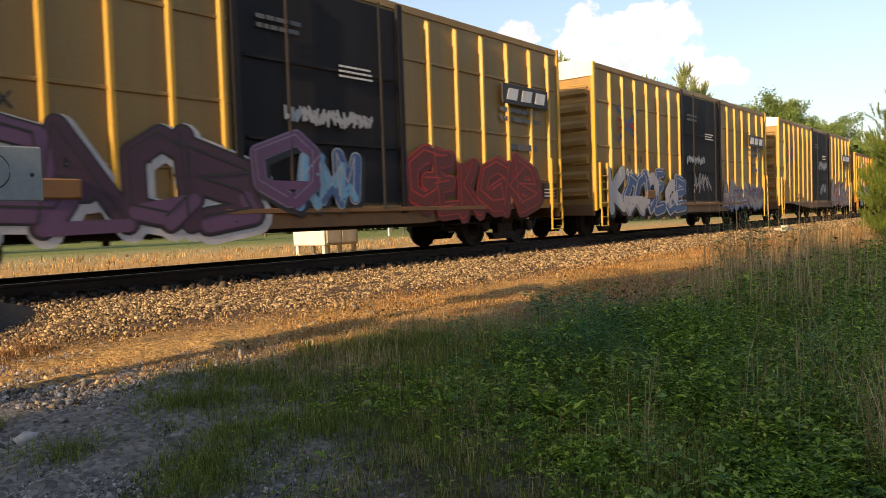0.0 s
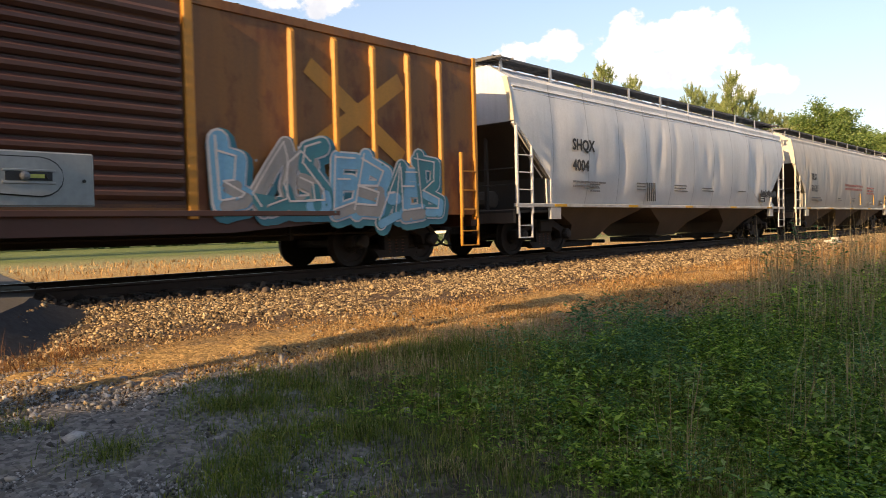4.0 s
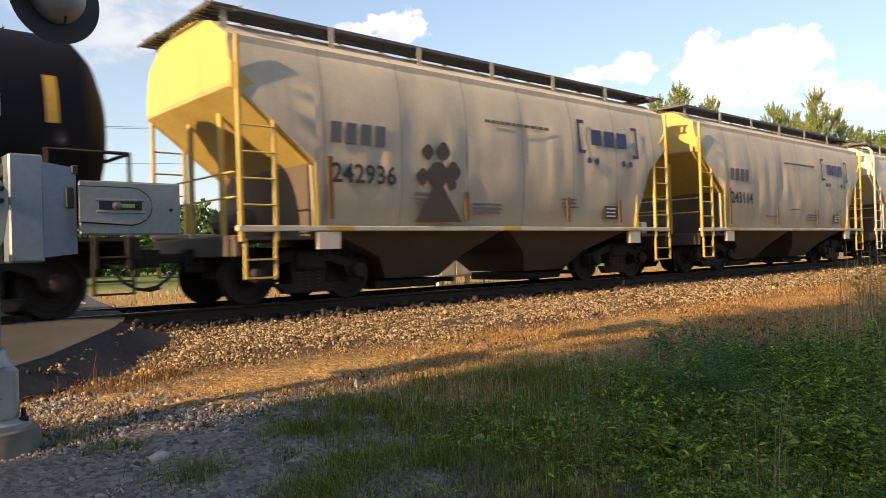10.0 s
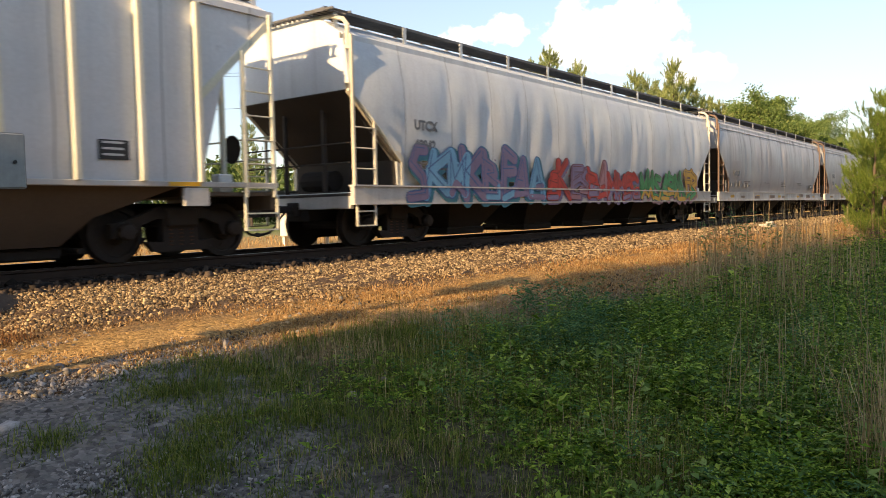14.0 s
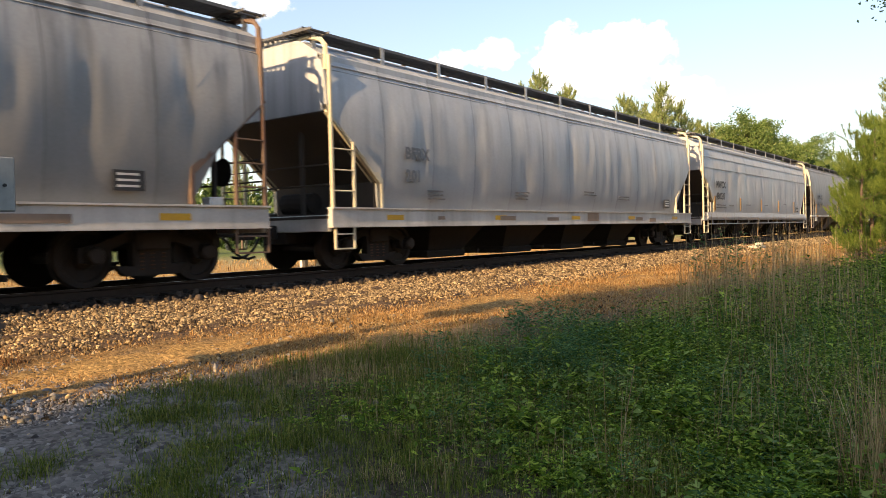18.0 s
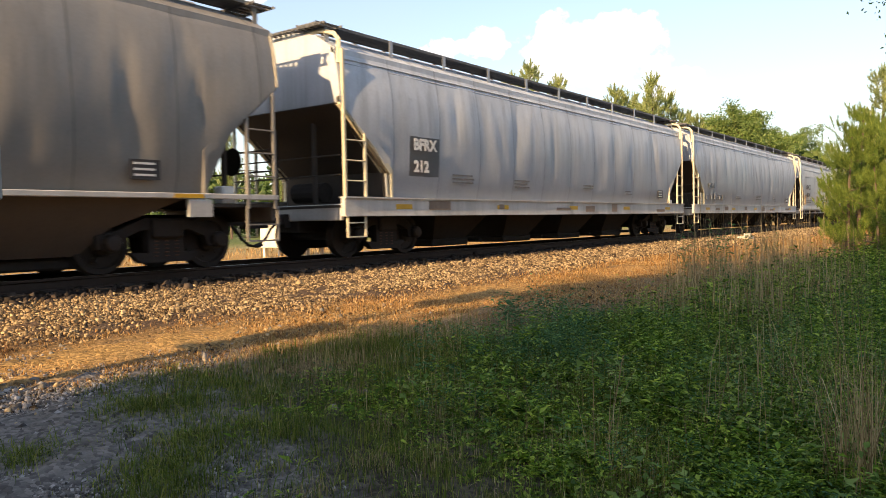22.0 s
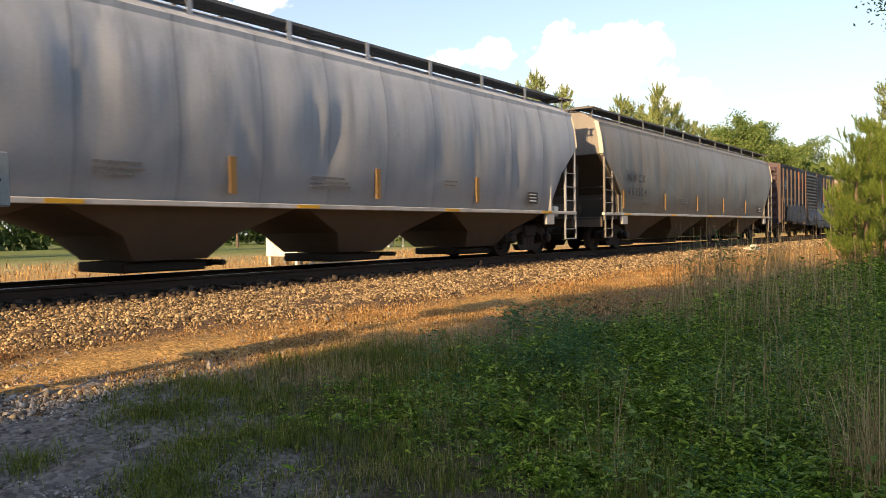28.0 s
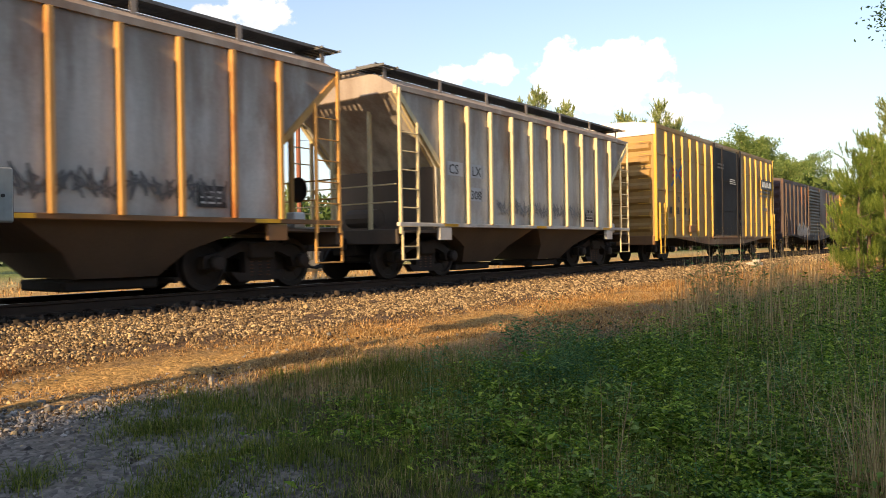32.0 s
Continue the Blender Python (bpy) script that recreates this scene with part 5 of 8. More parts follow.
def fill(rng, k, x0, x1, y0, y1, keep=None):
    xy = np.stack([rng.uniform(x0, x1, k), rng.uniform(y0, y1, k)], -1)
    return xy if keep is None else xy[keep(xy[:, 0], xy[:, 1])]


def make_stones():
    rng = np.random.default_rng(11)
    off = lambda x, y: x > road_right(y) + 0.1
    BAL = stone_material("ballast_stone", (0.038, 0.026, 0.017), (0.155, 0.104, 0.054), (0.42, 0.31, 0.17))

    def bed(k, x0, x1):
        y = 6.7 + 3.1 * np.sqrt(rng.uniform(0, 1, k))
        x = rng.uniform(x0, x1, k)
        toe = 6.95 + 0.25 * np.sin(x * 1.7) + 0.012 * np.maximum(x - 4, 0)
        keep = off(x, y) & (y < 9.38) & (rng.uniform(0, 1, k) < np.clip((y - toe) / 0.7, 0.12, 1))
        return np.stack([x, y], -1)[keep]
    near, mid, far = bed(76000, 1.0, 12), bed(30000, 12, 24), bed(15000, 24, 55)
    stones("ballast", near, 0.0152, BAL, "brown and grey crushed stone ballast beside the rails", 12)
    stones("ballast", mid, 0.0215, BAL, "brown crushed stone ballast further along the rails", 16)
    stones("ballast", far, 0.033, BAL, "brown crushed stone ballast along the distant rails", 17)
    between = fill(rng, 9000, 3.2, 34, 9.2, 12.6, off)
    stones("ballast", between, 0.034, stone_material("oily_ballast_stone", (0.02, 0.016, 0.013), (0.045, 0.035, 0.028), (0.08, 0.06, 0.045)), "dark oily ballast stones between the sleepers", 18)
    far = fill(rng, 5200, 3, 34, 12.6, 15.4, off)
    stones("ballast", far, 0.036, BAL, "brown crushed stone ballast on the far shoulder", 13)
    GRV = stone_material("grey_gravel", (0.05, 0.046, 0.043), (0.165, 0.154, 0.144), (0.36, 0.34, 0.32))
    w = lambda x, y: off(x, y) & (x < 0.45 + 0.50 * y + rng.normal(0, 0.45, len(x)))
    stones("gravel", fill(rng, 78000, -0.6, 4.4, 1.8, 6.7, w), 0.0078, GRV, "grey loose gravel on the verge", 14, 0.3)
    litter = fill(rng, 9000, 0.4, 16, 4.3, 7.0, lambda x, y: off(x, y) & (rng.uniform(0, 1, len(x)) < np.clip(1.2 - x / 14, 0.1, 1)))
    stones("ballast", litter, 0.012, BAL, "stray ballast stones strewn in the dry grass", 20, 0.3)
    c = lambda x, y: off(x, y) & (rng.uniform(0, 1, len(x)) < np.exp(-((x - 0.8) / 1.6) ** 2))
    stones("gravel", fill(rng, 2600, -1.4, 3.2, 4.4, 6.9, c), 0.017, GRV, "coarse dark gravel round the signal's foundation", 19, 0.3)
    stones("gravel", fill(rng, 110, 0.0, 7.5, 3.3, 6.9, off), 0.022, stone_material("white_stone", (0.13, 0.115, 0.095), (0.22, 0.20, 0.165), (0.36, 0.32, 0.27)), "scattered pale stones in the dry grass", 15, 0.25)


make_stones()

# ---- grass and weeds ----


def leaf_material(name, a, c, d, rough=0.6, through=0.35):
    """Thin green or dry leaves that let some light through."""
    mt, n, l, b = nodes_of(name)
    g = n.new("ShaderNodeNewGeometry")
    col = ramp(n, l, g.outputs["Random Per Island"], [(0.0, a), (0.55, c), (1.0, d)])
    big = noise_of(n, l, g.outputs["Position"], 1.3, 4, 0.6)
    col = mix_of(n, l, 0.7, col, ramp(n, l, big, [(0.3, (0.6, 0.65, 0.6)), (0.7, (1.3, 1.25, 1.1))]), "MULTIPLY")
    l.new(col, b.inputs["Base Color"])
    b.inputs["Roughness"].default_value = rough
    b.inputs["Specular IOR Level"].default_value = 0.3
    tr = n.new("ShaderNodeBsdfTranslucent")
    l.new(col, tr.inputs["Color"])
    mx = n.new("ShaderNodeMixShader")
    mx.inputs[0].default_value = through
    l.new(b.outputs[0], mx.inputs[1])
    l.new(tr.outputs[0], mx.inputs[2])
    l.new(mx.outputs[0], n["Material Output"].inputs["Surface"])
    return mt


def blades(name, xy, height, width, mat, label, seed, lean=0.5, sag=0.3, z=None):
    """Grass blades: two bent strips and a tip each."""
    rng = np.random.default_rng(seed)
    k = len(xy)
    h = height * rng.lognormal(0, 0.35, k) if np.isscalar(height) else height * rng.lognormal(0, 0.25, k)
    w = width * rng.uniform(0.7, 1.3, k)
    a = rng.uniform(0, 2 * np.pi, k)
    ln = np.abs(rng.normal(0, lean, k))
    d = np.stack([np.cos(a), np.sin(a)], -1)
    s = np.stack([-np.sin(a + rng.normal(0, 0.6, k)), np.cos(a)], -1)
    base = np.concatenate([xy, (ground_z(xy[:, 0], xy[:, 1]) if z is None else z)[:, None]], 1)

    def ring(u, up, half):
        p = base.copy()
        p[:, :2] += d * (h * ln * u)[:, None]
        p[:, 2] += h * up
        o = np.zeros_like(p)
        o[:, :2] = s * (w * half)[:, None]
        return p - o, p + o
    l0, r0 = ring(0.0, -0.05 + 0 * h, 0.5)
    l1, r1 = ring(0.35, 0.55 + 0 * h, 0.42)
    l2, r2 = ring(1.0, 1.0 - sag * ln, 0.04)
    pts = np.stack([l0, r0, r1, l1, r2, l2], 1).reshape(-1, 3)
    i = (np.arange(k) * 6)[:, None, None]
    f = (np.array([(0, 1, 2, 3), (3, 2, 4, 5)])[None] + i).reshape(-1, 4)
    return tagged(new(name, mesh_from(name, pts, f, mat)), label, "grass", kind="stuff")


def leaves(base, size, up, rng, fold=0.18, slim=0.45, droop=0.25, level=0.0):
    """Folded pointed leaves: vertices and faces for leaves that start at base and point along up."""
    k = len(base)
    up = up / np.linalg.norm(up, axis=1)[:, None]
    rnd = rng.normal(size=(k, 3)) * (1 - 0.65 * level) + np.array([0, 0, 1.6 * level])
    side = np.cross(up, rnd)
    side /= np.linalg.norm(side, axis=1)[:, None]
    nor = np.cross(side, up)
    s = size[:, None]
    lift = nor * s * fold
    a = base + up * s * 0.45 + side * s * slim * 0.5 + lift
    c = base + up * s * 0.45 - side * s * slim * 0.5 + lift
    tip = base + up * s - nor * s * droop * 0.3
    pts = np.stack([base, a, tip, c], 1).reshape(-1, 3)
    i = (np.arange(k) * 4)[:, None, None]
    f = (np.array([(0, 1, 2), (0, 2, 3)])[None] + i).reshape(-1, 3)
    return pts, f


def weeds(name, xy, tall, leaf, per, mat, stem, label, seed, slim=0.5, spread=0.16):
    """Leafy plants: leaves set along upright, leaning stems."""
    rng = np.random.default_rng(seed)
    k = len(xy)
    h = tall * rng.lognormal(0, 0.25, k) if np.isscalar(tall) else tall * rng.lognormal(0, 0.2, k)
    g = ground_z(xy[:, 0], xy[:, 1])
    lean = rng.normal(0, 0.22, (k, 2))
    u = rng.uniform(0.15, 1.0, (k, per))
    ang = rng.uniform(0, 2 * np.pi, (k, per))
    out = np.reshape(spread, (-1, 1)) * (1.05 - 0.55 * u) * rng.uniform(0.1, 1.0, (k, per))
    bx = xy[:, None, 0] + lean[:, None, 0] * h[:, None] * u + np.cos(ang) * out
    by = xy[:, None, 1] + lean[:, None, 1] * h[:, None] * u + np.sin(ang) * out
    bz = g[:, None] + h[:, None] * u
    base = np.stack([bx, by, bz], -1).reshape(-1, 3)
    way = np.stack([np.cos(ang), np.sin(ang), rng.uniform(-0.25, 0.7, (k, per))], -1).reshape(-1, 3)
    size = (np.reshape(leaf, (-1, 1)) * rng.lognormal(0, 0.3, (k, per))).ravel()
    p, f = leaves(base, size, way, rng, slim=slim, level=1.0, fold=0.12)
    ob = tagged(new(name, mesh_from(name, p, f, mat)), label, "weeds", kind="stuff")
    return ob


def patchy(x, y, s=1.0):
    """Soft uneven patches, 0 to 1."""
    return 0.5 + 0.25 * np.sin(2.1 * s * x + np.sin(3.1 * s * y)) + 0.25 * np.sin(2.7 * s * y + 1.3 * np.sin(1.6 * s * x) + 1.0)


def weed_line(x):
    """How far the green weeds reach towards the track."""
    return np.interp(x, [2, 3.5, 5, 7, 9, 14, 20, 40], [4.6, 4.5, 4.0, 3.75, 3.45, 3.35, 3.2, 3.0])


def make_verge():
    rng = np.random.default_rng(21)
    DRY = leaf_material("dry_orange_grass", (0.18, 0.088, 0.032), (0.46, 0.255, 0.088), (0.66, 0.47, 0.235), 0.8, 0.25)
    TANG = leaf_material("bleached_tan_grass", (0.24, 0.165, 0.085), (0.42, 0.31, 0.165), (0.62, 0.50, 0.31), 0.8, 0.25)
    GRN = leaf_material("meadow_grass", (0.045, 0.080, 0.009), (0.13, 0.185, 0.022), (0.32, 0.32, 0.075))
    LEAF = leaf_material("weed_leaf", (0.026, 0.072, 0.005), (0.155, 0.28, 0.020), (0.47, 0.58, 0.085))
    BLUEL = leaf_material("bluish_weed_leaf", (0.04, 0.12, 0.04), (0.09, 0.22, 0.085), (0.18, 0.33, 0.14))
    PALEL = leaf_material("pale_weed_leaf", (0.10, 0.18, 0.03), (0.19, 0.30, 0.06), (0.33, 0.42, 0.115))
    off = lambda x, y: x > road_right(y) + 0.25

    def band(k, x0, x1, lo, hi, soft):
        x, y = rng.uniform(x0, x1, k), rng.uniform(np.min(lo) - soft, hi + soft, k)
        low = lo if np.isscalar(lo) else np.interp(x, [0, 2.3, 5, 8.5, 15, 24, 60], [5.7, 5.5, 4.9, 4.1, 3.9, 3.7, 3.4])
        p = np.clip((y - low + soft) / (2 * soft), 0, 1) * np.clip((hi + soft - y) / (2 * soft), 0, 1)
        ok = (rng.uniform(0, 1, k) < p * (0.25 + 0.75 * patchy(x, y, 1.3))) & off(x, y)
        return np.stack([x, y], -1)[ok]
    # dead grass strip by the ballast: a trodden mat with short stubble
    mat = np.concatenate([band(62000, 0.3, 9, (3.9,), 7.1, 0.35), band(60000, 9, 24, (3.7,), 7.15, 0.4), band(22000, 24, 60, (3.4,), 7.3, 0.5)])
    far_x = np.clip((mat[:, 0] - 6) / 20, 0, 1)
    blades("dry_grass", mat, 0.032 + 0.055 * far_x, 0.0065 + 0.012 * far_x, DRY, "dead orange grass in a trodden strip beside the ballast", 22, 2.2, 0.12)
    tufty = np.concatenate([band(5000, 3, 12, (3.9,), 6.6, 0.3), band(9000, 12, 40, (3.6,), 6.8, 0.5)])
    blades("dry_grass", tufty, 0.05 + 0.09 * np.clip((tufty[:, 0] - 5) / 20, 0, 1), 0.005, DRY, "short dead grass tufts in the dry strip", 37, 0.7)
    farside = band(9000, 3, 30, 15.2, 24, 1.0)
    blades("dry_grass", farside, 0.10, 0.02, DRY, "dead grass on the far side of the track", 23, 0.8)
    # thin tan grass where the strip passes into the weeds
    def fringe(k, x0, x1, lo, hi):
        x = rng.uniform(x0, x1, k)
        y = weed_line(x) + rng.uniform(lo, hi, k)
        ok = (rng.uniform(0, 1, k) < 0.2 + 0.8 * patchy(x, y, 1.7)) & off(x, y)
        return np.stack([x, y], -1)[ok]
    tang = np.concatenate([fringe(2200, 4.2, 9, -1.0, 0.5), fringe(7000, 9, 24, -0.9, 0.8)])
    blades("tan_grass", tang, 0.15 + 0.10 * np.clip((tang[:, 0] - 6) / 10, 0, 1), 0.0035, TANG, "thin bleached grass at the edge of the weeds", 24, 0.4)
    # tall dry grass clumps
    tall = []
    for cx, cy, k, s in ((8.9, 3.0, 130, 0.35), (9.6, 3.15, 170, 0.4), (7.7, 2.75, 60, 0.5), (8.6, 2.35, 70, 0.5), (9.6, 2.3, 90, 0.6), (11.2, 2.55, 110, 0.6), (12.8, 2.7, 120, 0.7), (6.6, 1.3, 30, 0.5), (10.6, 3.3, 150, 0.5), (11.8, 3.45, 150, 0.6), (13.2, 3.55, 140, 0.7), (15.5, 3.6, 220, 0.9), (18.0, 3.7, 260, 1.1), (8.6, 2.0, 60, 0.7), (11, 2.2, 120, 1.0), (13, 1.9, 160, 1.2), (21, 4.0, 300, 1.5), (10.5, 1.4, 50, 0.8), (8.3, 1.2, 24, 0.5)):
        tall.append(np.stack([rng.normal(cx, s, k), rng.normal(cy, 0.30 * s, k)], -1))
    tall = np.concatenate(tall)
    blades("tall_dry_grass", tall, 0.72, 0.0065, TANG, "tall bleached grass standing above the weeds", 25, 0.22, 0.4)
    near = np.concatenate([np.stack([rng.normal(4.66, 0.13, 190), rng.normal(0.62, 0.07, 190)], -1), np.stack([rng.normal(5.6, 0.5, 60), rng.normal(1.0, 0.25, 60)], -1), np.stack([rng.normal(3.75, 0.05, 10), rng.normal(1.75, 0.06, 10)], -1), np.stack([rng.normal(4.6, 0.3, 26), rng.normal(1.25, 0.2, 26)], -1)])
    blades("tall_dry_grass", near, 0.74, 0.0042, TANG, "tall bleached grass tuft among green weeds", 26, 0.5, 0.5)
    # tufts of green and bleached grass, sparse in the gravel, closing up towards the weeds
    def tufts(count, x0, x1, y0, y1, shift):
        out = []
        for _ in range(count):
            x, y = rng.uniform(x0, x1), rng.uniform(y0, y1)
            thick = np.clip((x - (0.2 + 0.50 * y)) / 2.2 + shift, 0, 1) * np.clip((5.35 - y) / 0.5, 0, 1)
            if rng.uniform() > thick or not off(x, y):
                continue
            s = rng.uniform(0.05, 0.16)
            m = int(rng.uniform(40, 110) * (0.6 + 0.3 * thick))
            out.append(np.stack([rng.normal(x, s, m), rng.normal(y, s * 0.7, m)], -1))
        return np.concatenate(out)
    gt, tt = np.concatenate([tufts(560, 0.2, 5.6, 1.6, 5.4, 0.05), tufts(420, -0.4, 3.4, 2.4, 5.2, 0.16)]), tufts(120, 1.5, 6.0, 1.4, 5.2, 0.0)
    blades("grass_tufts", gt, 0.040 + 0.045 * np.clip((gt[:, 0] - 1.5) / 3, 0, 1), 0.0042, GRN, "low green grass tufts growing in the gravel", 28, 0.9)
    blades("grass_tufts", tt, 0.045 + 0.06 * np.clip((tt[:, 0] - 2) / 3, 0, 1), 0.003, TANG, "low bleached grass tufts among the green", 38, 0.5)
    # fine upright grass, thin over the bare soil and closing towards the weeds
    def fine(k, seed_shift):
        x, y = rng.uniform(1.2, 7.5, k), rng.uniform(1.2, 5.3, k)
        dens = np.clip((x - (1.15 + 0.26 * y)) / 2.0, 0, 1) * np.clip((7.2 - x) / 1.5, 0, 1) * np.clip((5.35 - 0.06 * x - y) / 0.5, 0, 1)
        dens = dens * (0.10 + 0.90 * np.clip(2.2 * patchy(x, y, 1.3 + seed_shift) * patchy(x + 3, y, 3.1) - 0.25, 0, 1))
        ok = (rng.uniform(0, 1, k) < dens) & off(x, y)
        return np.stack([x, y], -1)[ok]
    fg, ft = fine(52000, 0.0), fine(15000, 0.5)
    grow = lambda q: 0.055 + 0.15 * np.clip((q[:, 0] - 2.2) / 2.6, 0, 1)
    blades("fine_grass", fg, grow(fg), 0.0034, GRN, "fine upright green grass on the half-bare verge", 61, 0.4)
    blades("fine_grass", ft, 1.15 * grow(ft), 0.0026, TANG, "thin bleached grass stalks on the half-bare verge", 62, 0.35)
    spots = []
    for cx, cy, m, r in ((2.60, 4.40, 900, 0.17), (2.85, 4.30, 500, 0.15), (1.72, 4.10, 600, 0.14), (2.15, 3.45, 700, 0.16), (2.0, 3.2, 500, 0.15), (2.95, 4.85, 260, 0.14), (3.35, 4.55, 500, 0.2), (2.5, 3.75, 520, 0.16), (3.0, 3.5, 600, 0.2), (1.55, 4.9, 130, 0.1), (1.45, 5.35, 120, 0.1), (3.4, 4.1, 420, 0.18)):
        spots.append(np.stack([rng.normal(cx, r, m), rng.normal(cy, r * 0.7, m)], -1))
    spots = np.concatenate(spots)
    blades("grass_tufts", spots, 0.075, 0.0045, GRN, "low spreading green grass tufts in the gravel", 63, 1.1)
    # green grass among the weeds
    def green(k, x0, x1, y0):
        x, y = rng.uniform(x0, x1, k), rng.uniform(y0, 4.7, k)
        edge = np.clip((x - (1.5 + 0.45 * y)) / 1.5, 0, 1) * np.clip((weed_line(x) + 0.35 - y) / 0.7, 0, 1)
        ok = (rng.uniform(0, 1, k) < edge ** 2.2 * (0.25 + 0.75 * patchy(x, y, 1.4))) & off(x, y)
        return np.stack([x, y], -1)[ok]
    gr = np.concatenate([green(42000, 2.0, 8, 0.2), green(26000, 8, 20, -0.4), green(10000, 20, 50, -2)])
    blades("meadow_grass", gr, (0.06 + 0.20 * np.clip((gr[:, 0] - 3.3) / 3.5, 0, 1)) * (0.5 + 0.8 * patchy(gr[:, 0], gr[:, 1], 2.3)), np.where(gr[:, 0] < 8, 0.0045, 0.008), GRN, "green meadow grass on the verge", 27, 0.45)
    # leafy weeds, thick away from the gravel
    def lush(k, x0, x1, y0, sharp=1.0):
        x, y = rng.uniform(x0, x1, k), rng.uniform(y0, 4.8, k)
        edge = (0.06 + 0.94 * np.clip((x - (1.9 + 0.36 * y)) / 2.2, 0, 1) ** 1.4) * np.clip((x - (0.7 + 0.45 * y)) / 0.8, 0, 1) * np.clip((weed_line(x) - y) / 0.6, 0, 1)
        ok = rng.uniform(0, 1, k) < edge * (0.45 + 0.55 * patchy(x, y, 0.9 * sharp))
        return np.stack([x, y], -1)[ok]

    def tall_at(q, base, more):
        grow = np.clip((q[:, 0] - (2.6 + 0.36 * q[:, 1])) / 3.0, 0, 1)
        return (base + more * grow) * (0.45 + 0.95 * patchy(q[:, 0], q[:, 1], 1.9))
    a = lush(8500, 1.8, 8.5, 0.0)
    weeds("weeds", a, tall_at(a, 0.045, 0.16), 0.034, 16, LEAF, None, "lush green small-leaved weeds covering the verge", 31, 0.42, 0.09)
    b = lush(5200, 8.5, 16, -0.8)
    weeds("weeds", b, tall_at(b, 0.1, 0.2), 0.045, 18, LEAF, None, "lush green leafy weeds further along the verge", 32, 0.42, 0.13)

    inner = lambda q: q[q[:, 0] > 1.75 + 0.36 * q[:, 1]]

    def clumps(q, grow, plants, mat, label, seed, leaf, slim, per):
        """Mounds of many stems each, with hollows between; leaf size and height differ from mound to mound."""
        xy, tall, size = [], [], []
        for cx, cy in q:
            r = rng.uniform(0.07, 0.20) * (1 + 0.05 * cx)
            h = (grow[0] + grow[1] * np.clip((cx - (2.6 + 0.36 * cy)) / 3.0, 0, 1)) * rng.uniform(0.55, 1.35)
            m = int(plants * rng.uniform(0.6, 1.3))
            p = rng.normal(0, r, (m, 2))
            dome = np.exp(-(p ** 2).sum(1) / (2.2 * r * r))
            xy.append(p + (cx, cy))
            tall.append(h * (0.35 + 0.65 * dome))
            size.append(np.full(m, leaf * rng.uniform(0.7, 1.5)))
        weeds("weeds", np.concatenate(xy), np.concatenate(tall), np.concatenate(size), per, mat, None, label, seed, slim, 0.07)
    clumps(inner(lush(820, 2.2, 8.5, 0.0)), (0.08, 0.31), 17, LEAF, "mounds of rank green weeds on the verge", 51, 0.033, 0.44, 22)
    clumps(lush(460, 8.5, 18, -0.8), (0.20, 0.34), 16, LEAF, "tall mounds of green weeds along the verge", 52, 0.050, 0.44, 18)
    clumps(inner(lush(170, 2.8, 9, 0.2)), (0.12, 0.30), 9, PALEL, "pale broad-leaved weeds standing in clumps", 53, 0.042, 0.55, 11)
    clumps(np.stack([rng.normal(5.9, 0.55, 44), rng.normal(3.25, 0.38, 44)], -1), (0.24, 0.26), 9, BLUEL, "bluish green feathery weeds in clumps", 54, 0.026, 0.35, 40)
    c = lush(4800, 16, 36, -2.0)
    weeds("weeds", c, 0.42, 0.085, 14, LEAF, None, "rank green weeds in the distance beside the track", 33, spread=0.3)
    back = np.stack([rng.uniform(2.2, 16, 5200), -0.3 - 7 * rng.uniform(0, 1, 5200) ** 1.5], -1)
    weeds("weeds", back, 0.28, 0.075, 12, LEAF, None, "green weeds spreading away from the track", 39, 0.45, 0.18)
    e = lush(1500, 3.6, 12, 0.4, 2.0)
    weeds("weeds", e, tall_at(e, 0.14, 0.26), 0.024, 42, BLUEL, None, "bluish green fine-leaved weeds among the grass", 34, 0.35, 0.12)
    bl = lush(1700, 3.0, 9, 0.2, 2.0)
    weeds("broad_leaf_weeds", bl, tall_at(bl, 0.07, 0.28), 0.034, 10, PALEL, None, "pale broad-leaved weeds above the green cover", 35, 0.55, 0.07)
    # brown bush by the road's edge and the leafy sprig by the strip
    dr = np.concatenate([np.stack([rng.normal(cx, 0.14, 70), rng.normal(cy, 0.10, 70)], -1) for cx, cy in ((2.2, 6.6), (2.5, 6.85), (2.0, 6.75), (2.75, 7.0))])
    blades("dry_shrub", dr, 0.17, 0.005, leaf_material("rust_brown_stalks", (0.10, 0.045, 0.02), (0.20, 0.09, 0.035), (0.28, 0.14, 0.055), 0.8, 0.2), "rusty brown dead shrub beside the road's edge", 36, 1.1)
    for cx, cy in ((7.1, 4.35), (7.7, 4.2)):
        sp = np.stack([rng.normal(cx, 0.16, 22), rng.normal(cy, 0.08, 22)], -1)
        weeds("leafy_sprig", sp, 0.30, 0.045, 20, BLUEL, None, "green leafy sprig standing in the dry grass", int(cx * 10), 0.4, 0.10)
    # upright weed spikes
    for k, (cx, cy, h) in enumerate(((11.15, 3.62, 0.92), (11.4, 3.60, 0.86), (11.85, 3.48, 0.98), (12.1, 3.46, 0.9), (14.2, 3.6, 0.72), (17.0, 3.9, 0.7))):
        q = np.stack([rng.normal(cx, 0.03, 4), rng.normal(cy, 0.03, 4)], -1)
        weeds("weed_spike", q, h, 0.055, 90, BLUEL, None, "tall upright green weed spike", 40 + k, 0.25, 0.03)


make_verge()

# ---- trees ----
BARK = plain("pine_bark", (0.12, 0.085, 0.06), 0.9, 0, 0.4, 4.0)


